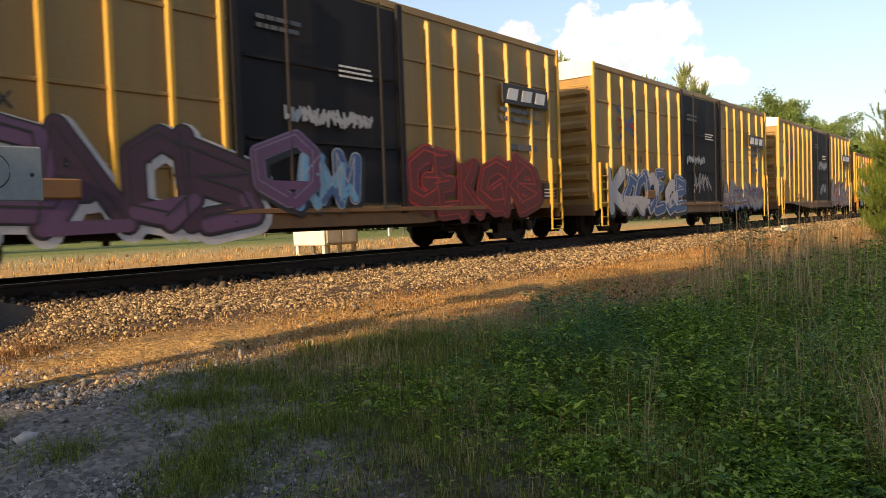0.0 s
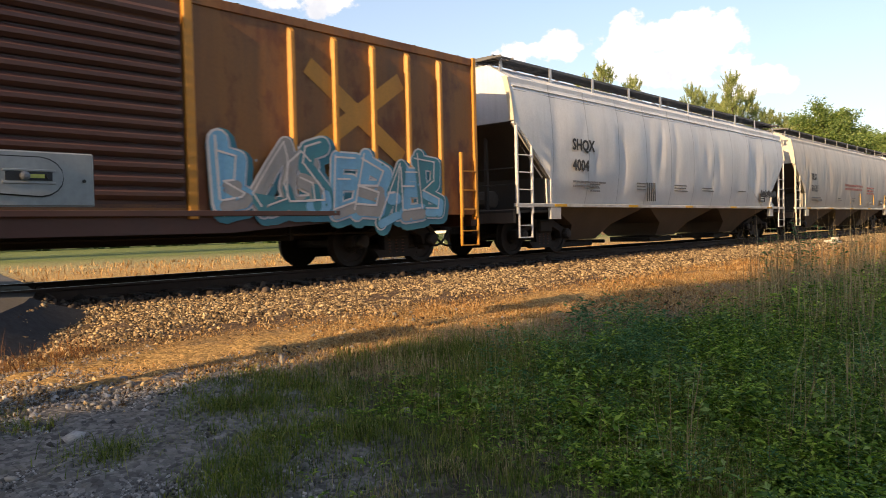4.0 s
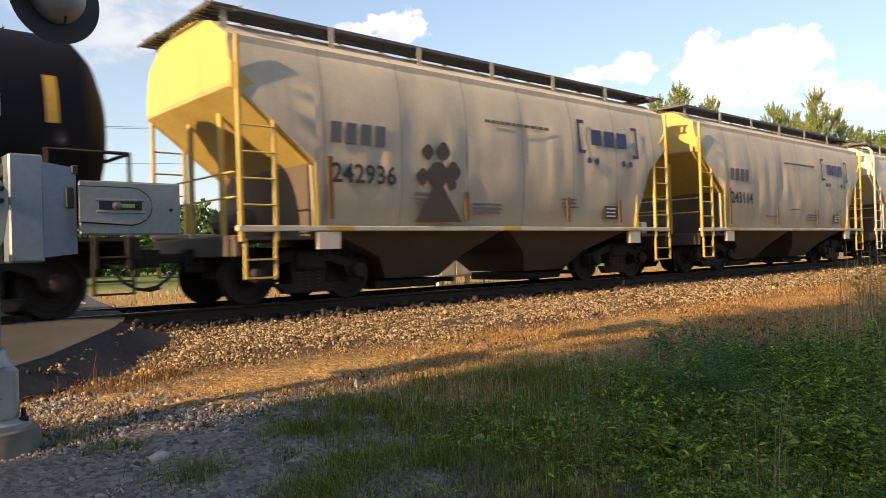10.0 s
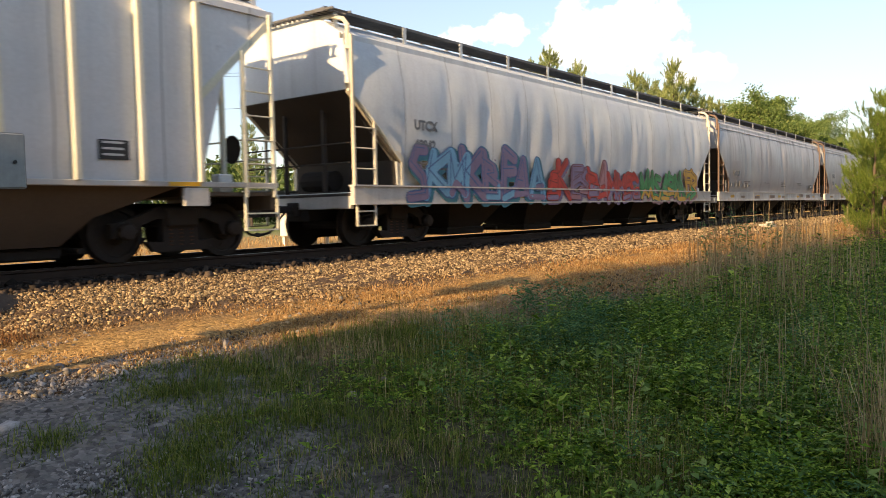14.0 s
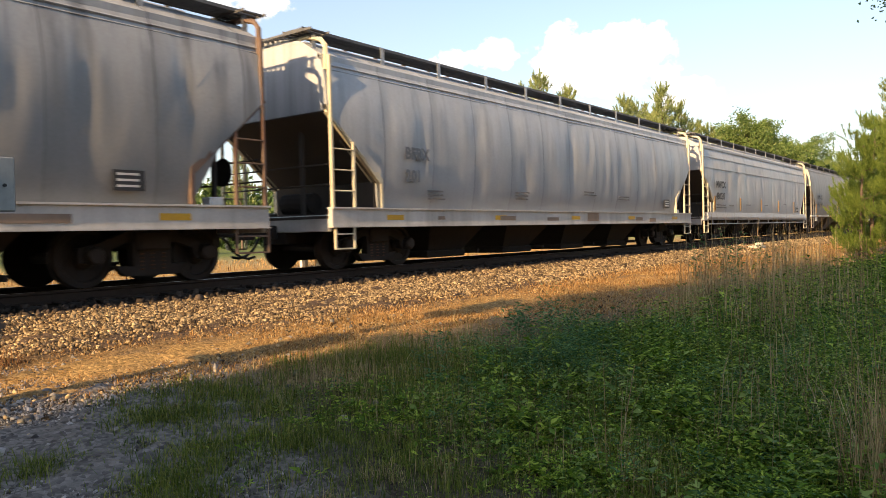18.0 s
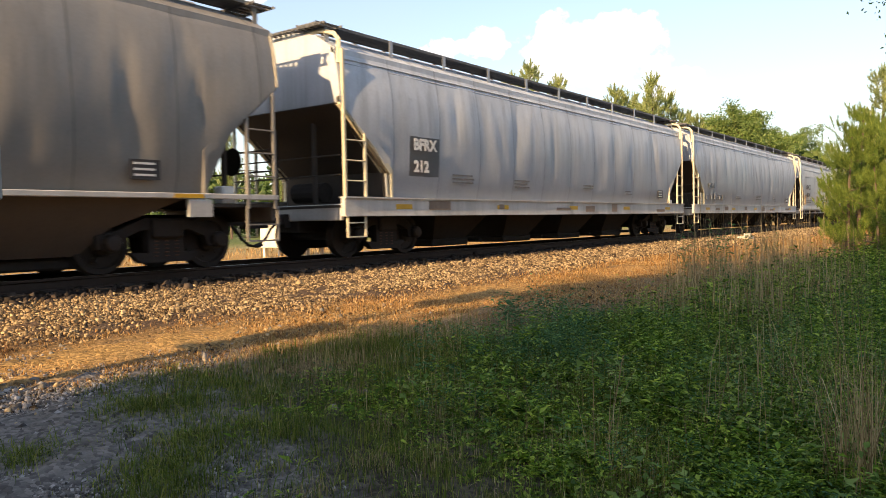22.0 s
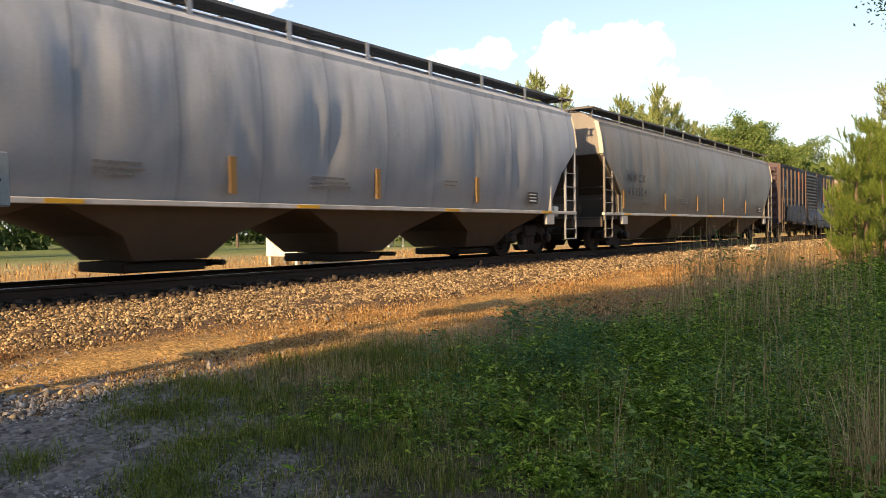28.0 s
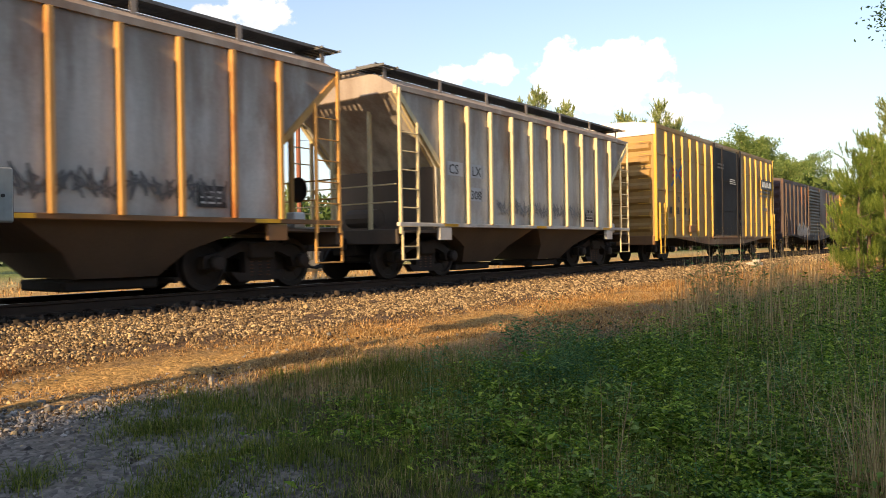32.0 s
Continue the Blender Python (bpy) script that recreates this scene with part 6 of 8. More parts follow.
def tree_parts(seed, tall, kind, tufts, needle, width, crown_from, spread, per=9):
    """Meshes of a trunk with limbs and of a crown of many small tufts."""
    rng = np.random.default_rng(seed)
    g = Geo()
    bend = rng.normal(0, 0.25, 2)
    trunk = lambda u: np.array([bend[0] * u * u, bend[1] * u * u, tall * u])
    g.tube([trunk(u) for u in np.linspace(0, 0.97, 9)], 0.014 * tall, 8, r2=0.03)
    pos, ways = [], []
    limbs = int(tall * 3.2) if kind == "pine" else int(tall * 2.6)
    each = max(3, int(tufts / limbs))
    for i in range(limbs):
        u = crown_from + (0.97 - crown_from) * (i + rng.uniform(0, 1)) / limbs
        rel = (u - crown_from) / (1 - crown_from)
        a = 2.4 * i + rng.uniform(-0.5, 0.5)
        p0 = trunk(u)
        if kind == "pine":
            # limbs leave level and sweep up at their ends, with twigs that carry brushes of needles
            reach = spread * (0.16 + 0.92 * (1 - rel) ** 0.75) * min(1.0, 0.5 + rel * 2.2) * rng.uniform(0.55, 1.15)
            lift = reach * rng.uniform(0.25, 0.6)
            line = lambda v: p0 + np.array([math.cos(a) * reach * v, math.sin(a) * reach * v, lift * v * v + 0.08 * reach * v])
            g.tube([line(v) for v in (0, 0.4, 0.75, 1.0)], 0.0045 * tall * (1 - 0.55 * rel), 4, r2=0.008, caps=False)
            for v in np.concatenate([rng.uniform(0.35, 1.0, each - 1), [1.0]]):
                side = rng.normal(0, 0.20 * reach * (1.1 - 0.5 * v) + 0.05, 3) * np.array([1, 1, 0.45])
                pos.append(line(v) + side)
                ways.append(np.array([math.cos(a) * 0.35 + rng.normal(0, 0.3), math.sin(a) * 0.35 + rng.normal(0, 0.3), 1.0]))
        else:
            reach = spread * math.sqrt(max(0.05, 1 - (2 * rel - 0.85) ** 2 / 1.4)) * rng.uniform(0.45, 1.15)
            rise = reach * rng.uniform(0.2, 0.9)
            p1 = p0 + np.array([math.cos(a) * reach * 0.55, math.sin(a) * reach * 0.55, rise * 0.35])
            p2 = p0 + np.array([math.cos(a) * reach, math.sin(a) * reach, rise])
            g.tube([p0, p1, p2], 0.007 * tall * (1 - 0.6 * rel), 4, r2=0.012, caps=False)
            for q in rng.uniform(0.25, 1.08, each) ** 0.7:
                pos.append(p0 + (p2 - p0) * q + rng.normal(0, 0.12 * reach + 0.08, 3) * np.array([1, 1, 0.7]))
                ways.append(np.array([0, 0, 1.0]))
    for v in (0.93, 0.96, 0.98, 1.0):
        pos.append(trunk(v) + rng.normal(0, 0.05, 3))
        ways.append(np.array([rng.normal(0, 0.1), rng.normal(0, 0.1), 1.0]))
    pos, ways = np.array(pos), np.array(ways)
    ways /= np.linalg.norm(ways, axis=1)[:, None]
    k = len(pos)
    if kind == "pine":
        # each tuft is an upright shoot with needles brushed outward and forward along it
        along = rng.uniform(0, 1, (k, per, 1))
        shoot = needle * rng.uniform(1.4, 3.2, (k, 1, 1))
        d = ways[:, None] * (0.35 + 0.75 * along) + rng.normal(0, 0.55, (k, per, 3)) * (1.15 - 0.6 * along)
        d /= np.linalg.norm(d, axis=2)[..., None]
        b = (pos[:, None] + ways[:, None] * along * shoot).reshape(-1, 3)
        d = d.reshape(-1, 3)
        s = np.cross(d, rng.normal(size=d.shape))
        s /= np.linalg.norm(s, axis=1)[:, None]
        ln = needle * rng.uniform(0.55, 1.1, len(b))[:, None]
        pts = np.stack([b - s * width * 0.5, b + s * width * 0.5, b + d * ln], 1).reshape(-1, 3)
        f = np.arange(len(pts)).reshape(-1, 3)
    else:
        b = (pos[:, None] + rng.normal(0, needle * 1.1, (k, per, 3))).reshape(-1, 3)
        d = rng.normal(size=b.shape) + np.array([0, 0, -0.2])
        pts, f = leaves(b, needle * rng.uniform(0.7, 1.3, len(b)), d, rng, slim=0.6)
    return g, pts, f


PINE_LEAF = leaf_material("pine_needles", (0.17, 0.23, 0.085), (0.36, 0.42, 0.17), (0.55, 0.58, 0.28), 0.6, 0.5)
DARK_LEAF = leaf_material("dark_pine_needles", (0.03, 0.05, 0.02), (0.06, 0.09, 0.03), (0.11, 0.14, 0.05), 0.6, 0.3)
BRANCH_LEAF = leaf_material("hanging_oak_leaves", (0.12, 0.19, 0.05), (0.20, 0.28, 0.08), (0.30, 0.37, 0.13), 0.6, 0.6)
BROAD_LEAF = leaf_material("oak_leaves", (0.10, 0.17, 0.045), (0.18, 0.26, 0.075), (0.30, 0.37, 0.13), 0.6, 0.4)
YOUNG_LEAF = leaf_material("young_pine_needles", (0.07, 0.13, 0.022), (0.17, 0.25, 0.045), (0.31, 0.36, 0.09), 0.6, 0.45)
KINDS = {}


def tree(kind, x, y, scale=1.0, turn=0.0, label="", z=None, dark=False):
    """A tree built once of each kind, then copied."""
    spec = {"pine": (41, 14.0, "pine", 720, 0.30, 0.050, 0.20, 3.0, 40), "slim_pine": (42, 14.0, "pine", 460, 0.30, 0.050, 0.26, 1.9, 40), "wide_pine": (43, 13.0, "pine", 900, 0.31, 0.050, 0.14, 3.7, 40),
            "oak": (44, 12.0, "oak", 1500, 0.24, 0, 0.25, 4.0, 16), "young_pine": (45, 4.5, "pine", 420, 0.15, 0.011, 0.05, 1.55, 90), "shade_oak": (46, 16.0, "oak", 2700, 0.55, 0, 0.15, 4.2, 8)}[kind]
    leafmat = {"young_pine": YOUNG_LEAF, "oak": BROAD_LEAF, "shade_oak": BROAD_LEAF}.get(kind, DARK_LEAF if dark else PINE_LEAF)
    key = (kind, dark)
    at = pose(x, y, float(ground_z(x, y)) - 0.1 if z is None else z, 0, 0, turn) @ Matrix.Scale(scale, 4)
    name = "oak_tree" if "oak" in kind else "pine_tree"
    if key not in KINDS:
        g, p, f = tree_parts(*spec)
        KINDS[key] = (g.mesh("trunk", BARK), mesh_from("crown", p, f, leafmat))
    t = thing(name, label, "tree", "trees beyond the track" if y > 12 else "", at=at)
    part("trunk", KINDS[key][0], None, t)
    part("crown", KINDS[key][1], None, t)
    return t


def polar(az, d):
    return d * math.cos(radians(az)), d * math.sin(radians(az))


def make_trees():
    # beyond the track: bearing, distance, kind, scale
    for az, d, kind, s, turn in ((30.1, 74, "slim_pine", 1.16, 10), (31.4, 76, "slim_pine", 1.12, 80), (27.7, 76, "slim_pine", 1.08, 200), (28.9, 84, "pine", 1.04, 33), (32.6, 80, "pine", 0.98, 120), (26.2, 88, "pine", 0.98, 250), (33.6, 80, "slim_pine", 1.10, 190), (34.8, 84, "pine", 0.82, 15),
                                 (23.7, 88, "slim_pine", 1.14, 300), (22.6, 92, "pine", 1.12, 20), (20.8, 86, "slim_pine", 1.18, 140), (21.6, 90, "wide_pine", 1.12, 260), (19.9, 92, "pine", 1.08, 90), (18.9, 96, "wide_pine", 1.04, 220), (17.8, 100, "pine", 0.96, 60), (16.8, 104, "wide_pine", 0.9, 10),
                                 (16.0, 108, "oak", 1.10, 0), (14.7, 106, "oak", 1.14, 130), (13.4, 112, "oak", 1.0, 60), (11.6, 128, "oak", 1.06, 210), (10.7, 140, "oak", 0.9, 20), (24.9, 96, "slim_pine", 0.95, 60),
                                 (41.1, 78, "slim_pine", 0.76, 10), (38.6, 82, "slim_pine", 0.78, 100), (43.2, 90, "slim_pine", 0.62, 50), (52.7, 84, "slim_pine", 0.80, 260), (36.6, 95, "pine", 0.66, 77), (48.9, 92, "slim_pine", 0.68, 120)):
        x, y = polar(az, d)
        tree(kind, x, y, s, turn, "tall green pine beyond the grass field" if "pine" in kind else "round green broadleaf tree in the distance")
    # dark pines beyond the road
    for az, d, kind, s, turn in ((84.5, 46, "wide_pine", 1.25, 15), (80.0, 48, "pine", 1.10, 140), (88.5, 44, "pine", 1.2, 250), (78.0, 56, "wide_pine", 1.0, 60), (93, 46, "wide_pine", 1.3, 100)):
        x, y = polar(az, d)
        tree(kind, x, y, s, turn, "big dark pine beside the road", dark=True)
    # young pines by the track, right of the weeds
    for x, y, s, turn in ((23.5, 3.35, 0.80, 0), (25.2, 3.3, 0.95, 90), (22.6, 2.5, 0.62, 200), (28.5, 4.1, 0.85, 40), (21.0, 1.7, 0.62, 300), (30.5, 3.5, 1.05, 130), (27.0, 2.7, 0.9, 160), (23.6, 1.9, 0.9, 20), (20.5, 0.9, 1.05, 250), (25.5, 2.55, 0.6, 10), (27.5, 1.9, 0.8, 75)):
        tree("young_pine", x, y, s, turn, "bright green young pine beside the track")
    tree("slim_pine", 31.0, 3.35, 0.46, 30, "slender pine with bare lower trunk beside the track")
    # trees behind the place from which the train is seen; they shade the verge
    for x, y, s, turn in ((-17, -1.5, 0.95, 0), (-16.5, 0.65, 0.75, 45), (-19, -6.1, 1.0, 70), (-25, -3.1, 1.0, 210), (-29, -8.6, 1.05, 33), (-21, -12.4, 1.0, 300), (-33, -4.2, 1.05, 120), (-18, -3.2, 0.9, 160)):
        tree("shade_oak", x, y, s, turn, "tall leafy oak casting shade on the verge")
    # woods along the far edge of the field
    rng = np.random.default_rng(77)
    P, F, off = [], [], 0
    # bearings from 200: unseen belt added behind the camera to dim the wagon sides
    for az in list(np.arange(8, 112, 0.9)) + list(np.arange(200, 345, 2.2)):
        d = rng.uniform(112, 150) if az < 150 else rng.uniform(48, 62)
        h = d * math.tan(radians((rng.uniform(3.8, 5.6) if az < 150 else rng.uniform(10, 16))))
        x, y = polar(az + rng.uniform(-0.4, 0.4), d)
        k = 420
        u = rng.normal(size=(k, 3))
        u /= np.linalg.norm(u, axis=1)[:, None]
        r = rng.uniform(0.75, 1.05, k)[:, None]
        c = u * r * np.array([3.0, 3.0, h * 0.5]) + np.array([x, y, h * 0.5 - 1.2])
        p, f = leaves(c, rng.uniform(0.6, 1.3, k), rng.normal(size=(k, 3)), rng, slim=0.7)
        P.append(p)
        F.append(f + off)
        off += len(p)
    tagged(new("woods", mesh_from("woods", np.concatenate(P), np.concatenate(F), leaf_material("wood_edge_leaves", (0.045, 0.085, 0.025), (0.09, 0.145, 0.04), (0.17, 0.22, 0.075), 0.6, 0.35))), "dense green woods along the far edge of the field, with an added unseen belt behind the camera", "woods", kind="stuff")
    # oak branch hanging into the view
    o = thing("oak_tree", "oak tree at the verge with a low leafy branch", "tree", at=pose(9.9, -1.62, -0.58))
    g = Geo().tube([(0, 0, 0), (0.1, 0.05, 2.0), (0.0, 0.2, 4.2), (-0.2, 0.3, 6.5)], 0.16, 8, r2=0.06)
    part("trunk", g, BARK, o)
    rb = random.Random(8)
    bases, ways = [], []
    for k, (p1, p2) in enumerate((((0.2, 1.3, 4.2), (-0.1, 2.7, 3.75)), ((0.2, 1.1, 4.0), (-0.3, 2.55, 4.35)), ((0.3, 1.2, 3.9), (0.3, 2.45, 3.2)), ((0.1, 0.9, 4.4), (-0.6, 2.3, 4.7)), ((0.4, 0.9, 3.4), (0.7, 2.2, 2.6)))):
        b = Geo().tube([(0.0, 0.15, 3.6 + 0.1 * k), p1, p2], 0.05, 5, r2=0.006)
        part("limb", b, BARK, o)
        for j in range(900):
            u = rb.uniform(0.25, 1.05)
            bases.append([p1[i] + (p2[i] - p1[i]) * u + rb.gauss(0, 0.11) for i in range(3)])
            ways.append([rb.gauss(0, 0.7), rb.gauss(0.5, 0.6), rb.gauss(-0.2, 0.6)])
    p, f = leaves(np.array(bases), np.array([rb.uniform(0.035, 0.065) for _ in bases]), np.array(ways), np.random.default_rng(5), slim=0.45)
    part("foliage", mesh_from("foliage", p, f, BRANCH_LEAF), None, o)


make_trees()

# ---- crossing signal ----


def make_signal():
    GALV = plain("galvanised_steel", (0.19, 0.195, 0.20), 0.5, 0.5, 0.2, 3.0, 0.1)
    CAST = paint("aluminium_casting", (0.40, 0.41, 0.40), 0.35, 0.03, 0.45, seed=201, metal=0.4)
    SHEET = paint("grey_sheet_steel", (0.30, 0.34, 0.41), 0.3, 0.02, 0.38, seed=202, metal=0.55)
    BLK = plain("matt_black_paint", (0.025, 0.025, 0.027), 0.6)
    CONC = plain("weathered_concrete", (0.17, 0.155, 0.125), 0.9, 0, 0.3, 6.0, 0.5)
    sg = thing("crossing_signal", "grey steel level crossing signal mast with lamps and gate mechanism", "crossing signal", at=pose(1.005, 5.505, 0))
    turn = 10.5      # the signal faces the road, not the camera
    base = part("foundation", Geo().disc((0, 0, 0), 2, [(-0.80, 0.325), (-0.60, 0.315), (-0.40, 0.285), (-0.375, 0.275), (-0.365, 0.25)], 28), CONC, sg, "round weathered concrete foundation", smooth=True)
    part("mast", Geo().tube([(0, 0, 0.0), (0, 0, 3.2)], 0.075, 20), GALV, sg, smooth=True)
    # cast junction base
    jb = Geo()
    jb.disc((0, 0, -0.368), 2, [(0, 0.235), (0.035, 0.235), (0.05, 0.20), (0.07, 0.165)], 24)
    jb.bevel(-0.15, 0.15, -0.13, 0.15, -0.32, 0.03, 0.03)
    jb.disc((0, 0, 0.03), 2, [(0, 0.14), (0.05, 0.115), (0.10, 0.10)], 18)
    j = part("junction_base", jb, CAST, sg, "cast aluminium junction base")
    half = [(0.0, 0.20), (0.035, 0.19), (0.055, 0.165), (0.075, 0.15), (0.11, 0.145), (0.135, 0.13), (0.145, 0.10), (0.145, -0.11), (0.135, -0.135), (0.11, -0.15), (0.08, -0.155), (0.06, -0.17), (0.04, -0.19), (0.0, -0.20)]
    ring = half + [(-a, b) for a, b in reversed(half[1:-1])]
    rim = part("cover_rim", Geo().prism([(-0.035 + 1.06 * a, -0.150 + 1.05 * b) for a, b in ring], 1, -0.158, -0.13), CAST, j)
    c = part("cover_plate", Geo().prism([(-0.035 + 0.94 * a, -0.150 + 0.95 * b) for a, b in ring], 1, -0.170, -0.150), CAST, j)
    for z in (-0.02, -0.275):
        part("bolt", Geo().disc((-0.035, -0.17, z), 1, [(0, 0.026), (-0.018, 0.026), (-0.028, 0.012), (-0.04, 0.012)], 4), GALV, c)
    part("cast_mark", Geo().disc((-0.035, -0.171, -0.105), 1, [(0.0, 0.03), (-0.003, 0.03)], 12), GALV, c)
    part("cast_mark", Geo().box(-0.11, 0.04, -0.173, -0.168, -0.170, -0.158), GALV, c)
    part("cast_mark", Geo().box(-0.065, -0.005, -0.173, -0.168, -0.20, -0.190), GALV, c)
    for a in (35, 145, 215, 325):
        x, y = 0.205 * math.cos(radians(a)), 0.205 * math.sin(radians(a))
        part("anchor_bolt", Geo().disc((x, y, -0.335), 2, [(0, 0.03), (0.03, 0.03), (0.035, 0.015), (0.09, 0.015)], 8), STEEL, j)
    part("conduit", Geo().tube([(-0.085, -0.05, 0.08), (-0.085, -0.05, 0.30), (-0.13, -0.04, 0.62), (-0.13, -0.04, 0.8)], 0.035, 10), plain("dark_conduit", (0.10, 0.095, 0.09), 0.6), sg, smooth=True)
    part("clamp_band", Geo().tube([(0, 0, 0.30), (0, 0, 0.315)], 0.082, 16), BLK, sg)
    cable = [(-0.22 + 0.0, -0.05, 0.62), (-0.24, -0.06, 0.45), (-0.33, -0.07, 0.26), (-0.47, -0.08, 0.17), (-0.60, -0.08, 0.24), (-0.66, -0.08, 0.45), (-0.66, -0.08, 0.7)]
    smooth_cable = []
    for i in range(len(cable) - 1):
        p0, p1, p2, p3 = (np.array(cable[min(max(j, 0), len(cable) - 1)]) for j in (i - 1, i, i + 1, i + 2))
        for u in np.linspace(0, 1, 6)[: 6 if i == len(cable) - 2 else 5]:
            smooth_cable.append(0.5 * (2 * p1 + (p2 - p0) * u + (2 * p0 - 5 * p1 + 4 * p2 - p3) * u * u + (3 * p1 - p0 - 3 * p2 + p3) * u ** 3))
    part("cable", Geo().tube(smooth_cable, 0.008, 6), RUBBER, sg)
    # gate mechanism housing
    mh = Geo().add([(0.10, -0.22, 0.70), (0.49, -0.22, 0.74), (0.49, 0.20, 0.74), (0.10, 0.20, 0.70), (0.10, -0.22, 1.37), (0.49, -0.22, 1.31), (0.49, 0.20, 1.31), (0.10, 0.20, 1.37)],
                   [(0, 1, 2, 3), (4, 5, 6, 7), (0, 1, 5, 4), (1, 2, 6, 5), (2, 3, 7, 6), (3, 0, 4, 7)])
    h = part("mechanism_box", mh, SHEET, sg, "grey sheet steel gate mechanism box")
    part("box_lid", Geo().bevel(0.09, 0.29, -0.235, 0.21, 0.69, 1.385, 0.012), SHEET, h)
    part("box_latch", Geo().bevel(0.42, 0.47, -0.245, -0.22, 1.04, 1.18, 0.008), BLK, h)
    part("box_latch", Geo().bevel(0.46, 0.50, -0.235, -0.2, 1.27, 1.33, 0.008), BLK, h)
    part("mast_clamp", Geo().bevel(-0.085, 0.12, -0.10, 0.10, 1.24, 1.33, 0.015), GALV, sg)
    # gate arm bracket: a curved flat plate
    outer = [(-0.02, 1.22), (0.035, 1.20), (0.075, 1.13), (0.07, 1.0), (0.05, 0.86), (0.0, 0.72), (-0.06, 0.65), (-0.14, 0.615), (-0.44, 0.60), (-0.44, 0.77), (-0.24, 0.78), (-0.17, 0.81), (-0.13, 0.90), (-0.12, 1.02), (-0.125, 1.12), (-0.09, 1.19)]
    k = part("arm_bracket", Geo().prism(outer, 1, -0.30, -0.285), CAST, sg, "curved pale grey gate arm bracket")
    for n in range(6):
        a = 2 * math.pi * n / 6 + 0.5
        part("bolt", Geo().disc((-0.03 + 0.075 * math.cos(a), -0.30, 1.115 + 0.075 * math.sin(a)), 1, [(0, 0.017), (-0.015, 0.017), (-0.022, 0.008)], 8), STEEL, k)
    part("pivot", Geo().disc((-0.03, -0.30, 1.115), 1, [(0, 0.042), (-0.012, 0.042), (-0.014, 0.028), (-0.03, 0.025), (-0.05, 0.012)], 14), GALV, k)
    part("shaft", Geo().tube([(-0.03, -0.29, 1.115), (-0.03, -0.05, 1.115)], 0.04, 12), STEEL, sg)
    arm = Geo().prism([(-0.42, 0.655), (-0.42, 0.745), (-5.2, 0.70), (-5.2, 0.64)], 1, -0.285, -0.265)
    ga = part("gate_arm", arm, paint("gate_arm_white", (0.72, 0.72, 0.70), 0.25, 0.02, 0.5), sg, "white gate arm lowered across the road")
    for n in range(4):
        x = -1.0 - 1.15 * n
        part("red_stripe", Geo().box(x - 0.4, x, -0.289, -0.286, 0.652, 0.738 - 0.01 * n), spray("gate_red", (0.5, 0.03, 0.03)), ga)
    part("arm_weight", Geo().bevel(-0.50, -0.16, -0.31, -0.22, 0.80, 0.85, 0.01), BLK, sg)
    # counterweight arm
    cw = part("counterweight_arm", Geo().bevel(0.48, 1.16, -0.305, -0.285, 0.86, 1.225, 0.012), CAST, sg, "pale grey counterweight arm plate")
    o2 = [(0.48, 0.95)] + [(0.80 + 0.15 * math.cos(a), 1.055 + 0.125 * math.sin(a)) for a in np.linspace(-1.5, 1.5, 9)] + [(0.48, 1.18)]
    part("plate_edge", Geo().prism([(a if a < 0.5 else a + 0.008, b + (0.008 if b > 1.06 else -0.008)) for a, b in o2], 1, -0.312, -0.305), BLK, cw)
    part("slotted_plate", Geo().prism(o2, 1, -0.325, -0.312), CAST, cw)
    for z in (1.015, 1.095):
        part("slot_lip", Geo().bevel(0.58, 0.90, -0.333, -0.325, z - 0.008, z + 0.008, 0.003), CAST, cw)
    part("slot", Geo().box(0.60, 0.88, -0.331, -0.326, 1.03, 1.085), BLK, cw)
    part("slot_light", Geo().box(0.74, 0.83, -0.336, -0.332, 1.045, 1.07), plain("yellow_green_paint", (0.5, 0.52, 0.12), 0.6), cw)
    part("bolt", Geo().disc((0.71, -0.331, 1.057), 1, [(0, 0.03), (-0.02, 0.03), (-0.03, 0.012)], 10), GALV, cw)
    part("bolt", Geo().disc((1.09, -0.306, 1.035), 1, [(0, 0.012), (-0.01, 0.012)], 8), BLK, cw)
    part("bolt", Geo().disc((0.85, -0.331, 1.057), 1, [(0, 0.014), (-0.015, 0.014)], 8), BLK, cw)
    # blue notice
    BLUE_S = plain("sign_blue", (0.025, 0.19, 0.72), 0.4, 0, 0.08)
    SW = plain("sign_white", (0.8, 0.8, 0.8), 0.5, 0, 0.05)
    sn = part("notice", Geo().bevel(-0.185, 0.085, -0.10, -0.092, 1.635, 1.855, 0.004), SW, sg, "small blue notice with white print")
    part("notice_face", Geo().box(-0.177, 0.077, -0.1035, -0.101, 1.643, 1.847), BLUE_S, sn)
    for s, x, z, size in (("REPORT", -0.168, 1.806, 0.030), ("PROBLEM", -0.055, 1.806, 0.030), ("OR EMERGENCY", -0.166, 1.768, 0.033), ("X-ING", -0.166, 1.690, 0.030)):
        ob = letters(s, size, SW, sn, x, z, -0.105)
    g = Geo()
    for x0, w in ((-0.165, 0.02), (-0.135, 0.05), (-0.075, 0.05), (-0.015, 0.075)):
        g.box(x0, x0 + w, -0.106, -0.104, 1.728, 1.752)
    tagged(part("number_bars", g.box(-0.03, 0.065, -0.106, -0.104, 1.69, 1.712).box(-0.12, -0.09, -0.106, -0.104, 1.66, 1.67).box(0.0, 0.06, -0.106, -0.104, 1.66, 1.67), SW, sn), kind="stuff")
    # lamps
    part("lamp_crossarm", Geo().tube([(-0.62, 0.0, 2.72), (0.62, 0.0, 2.72)], 0.035, 10), GALV, sg)
    LENS = bpy.data.materials.new("lit_red_lens")
    LENS.use_nodes = True
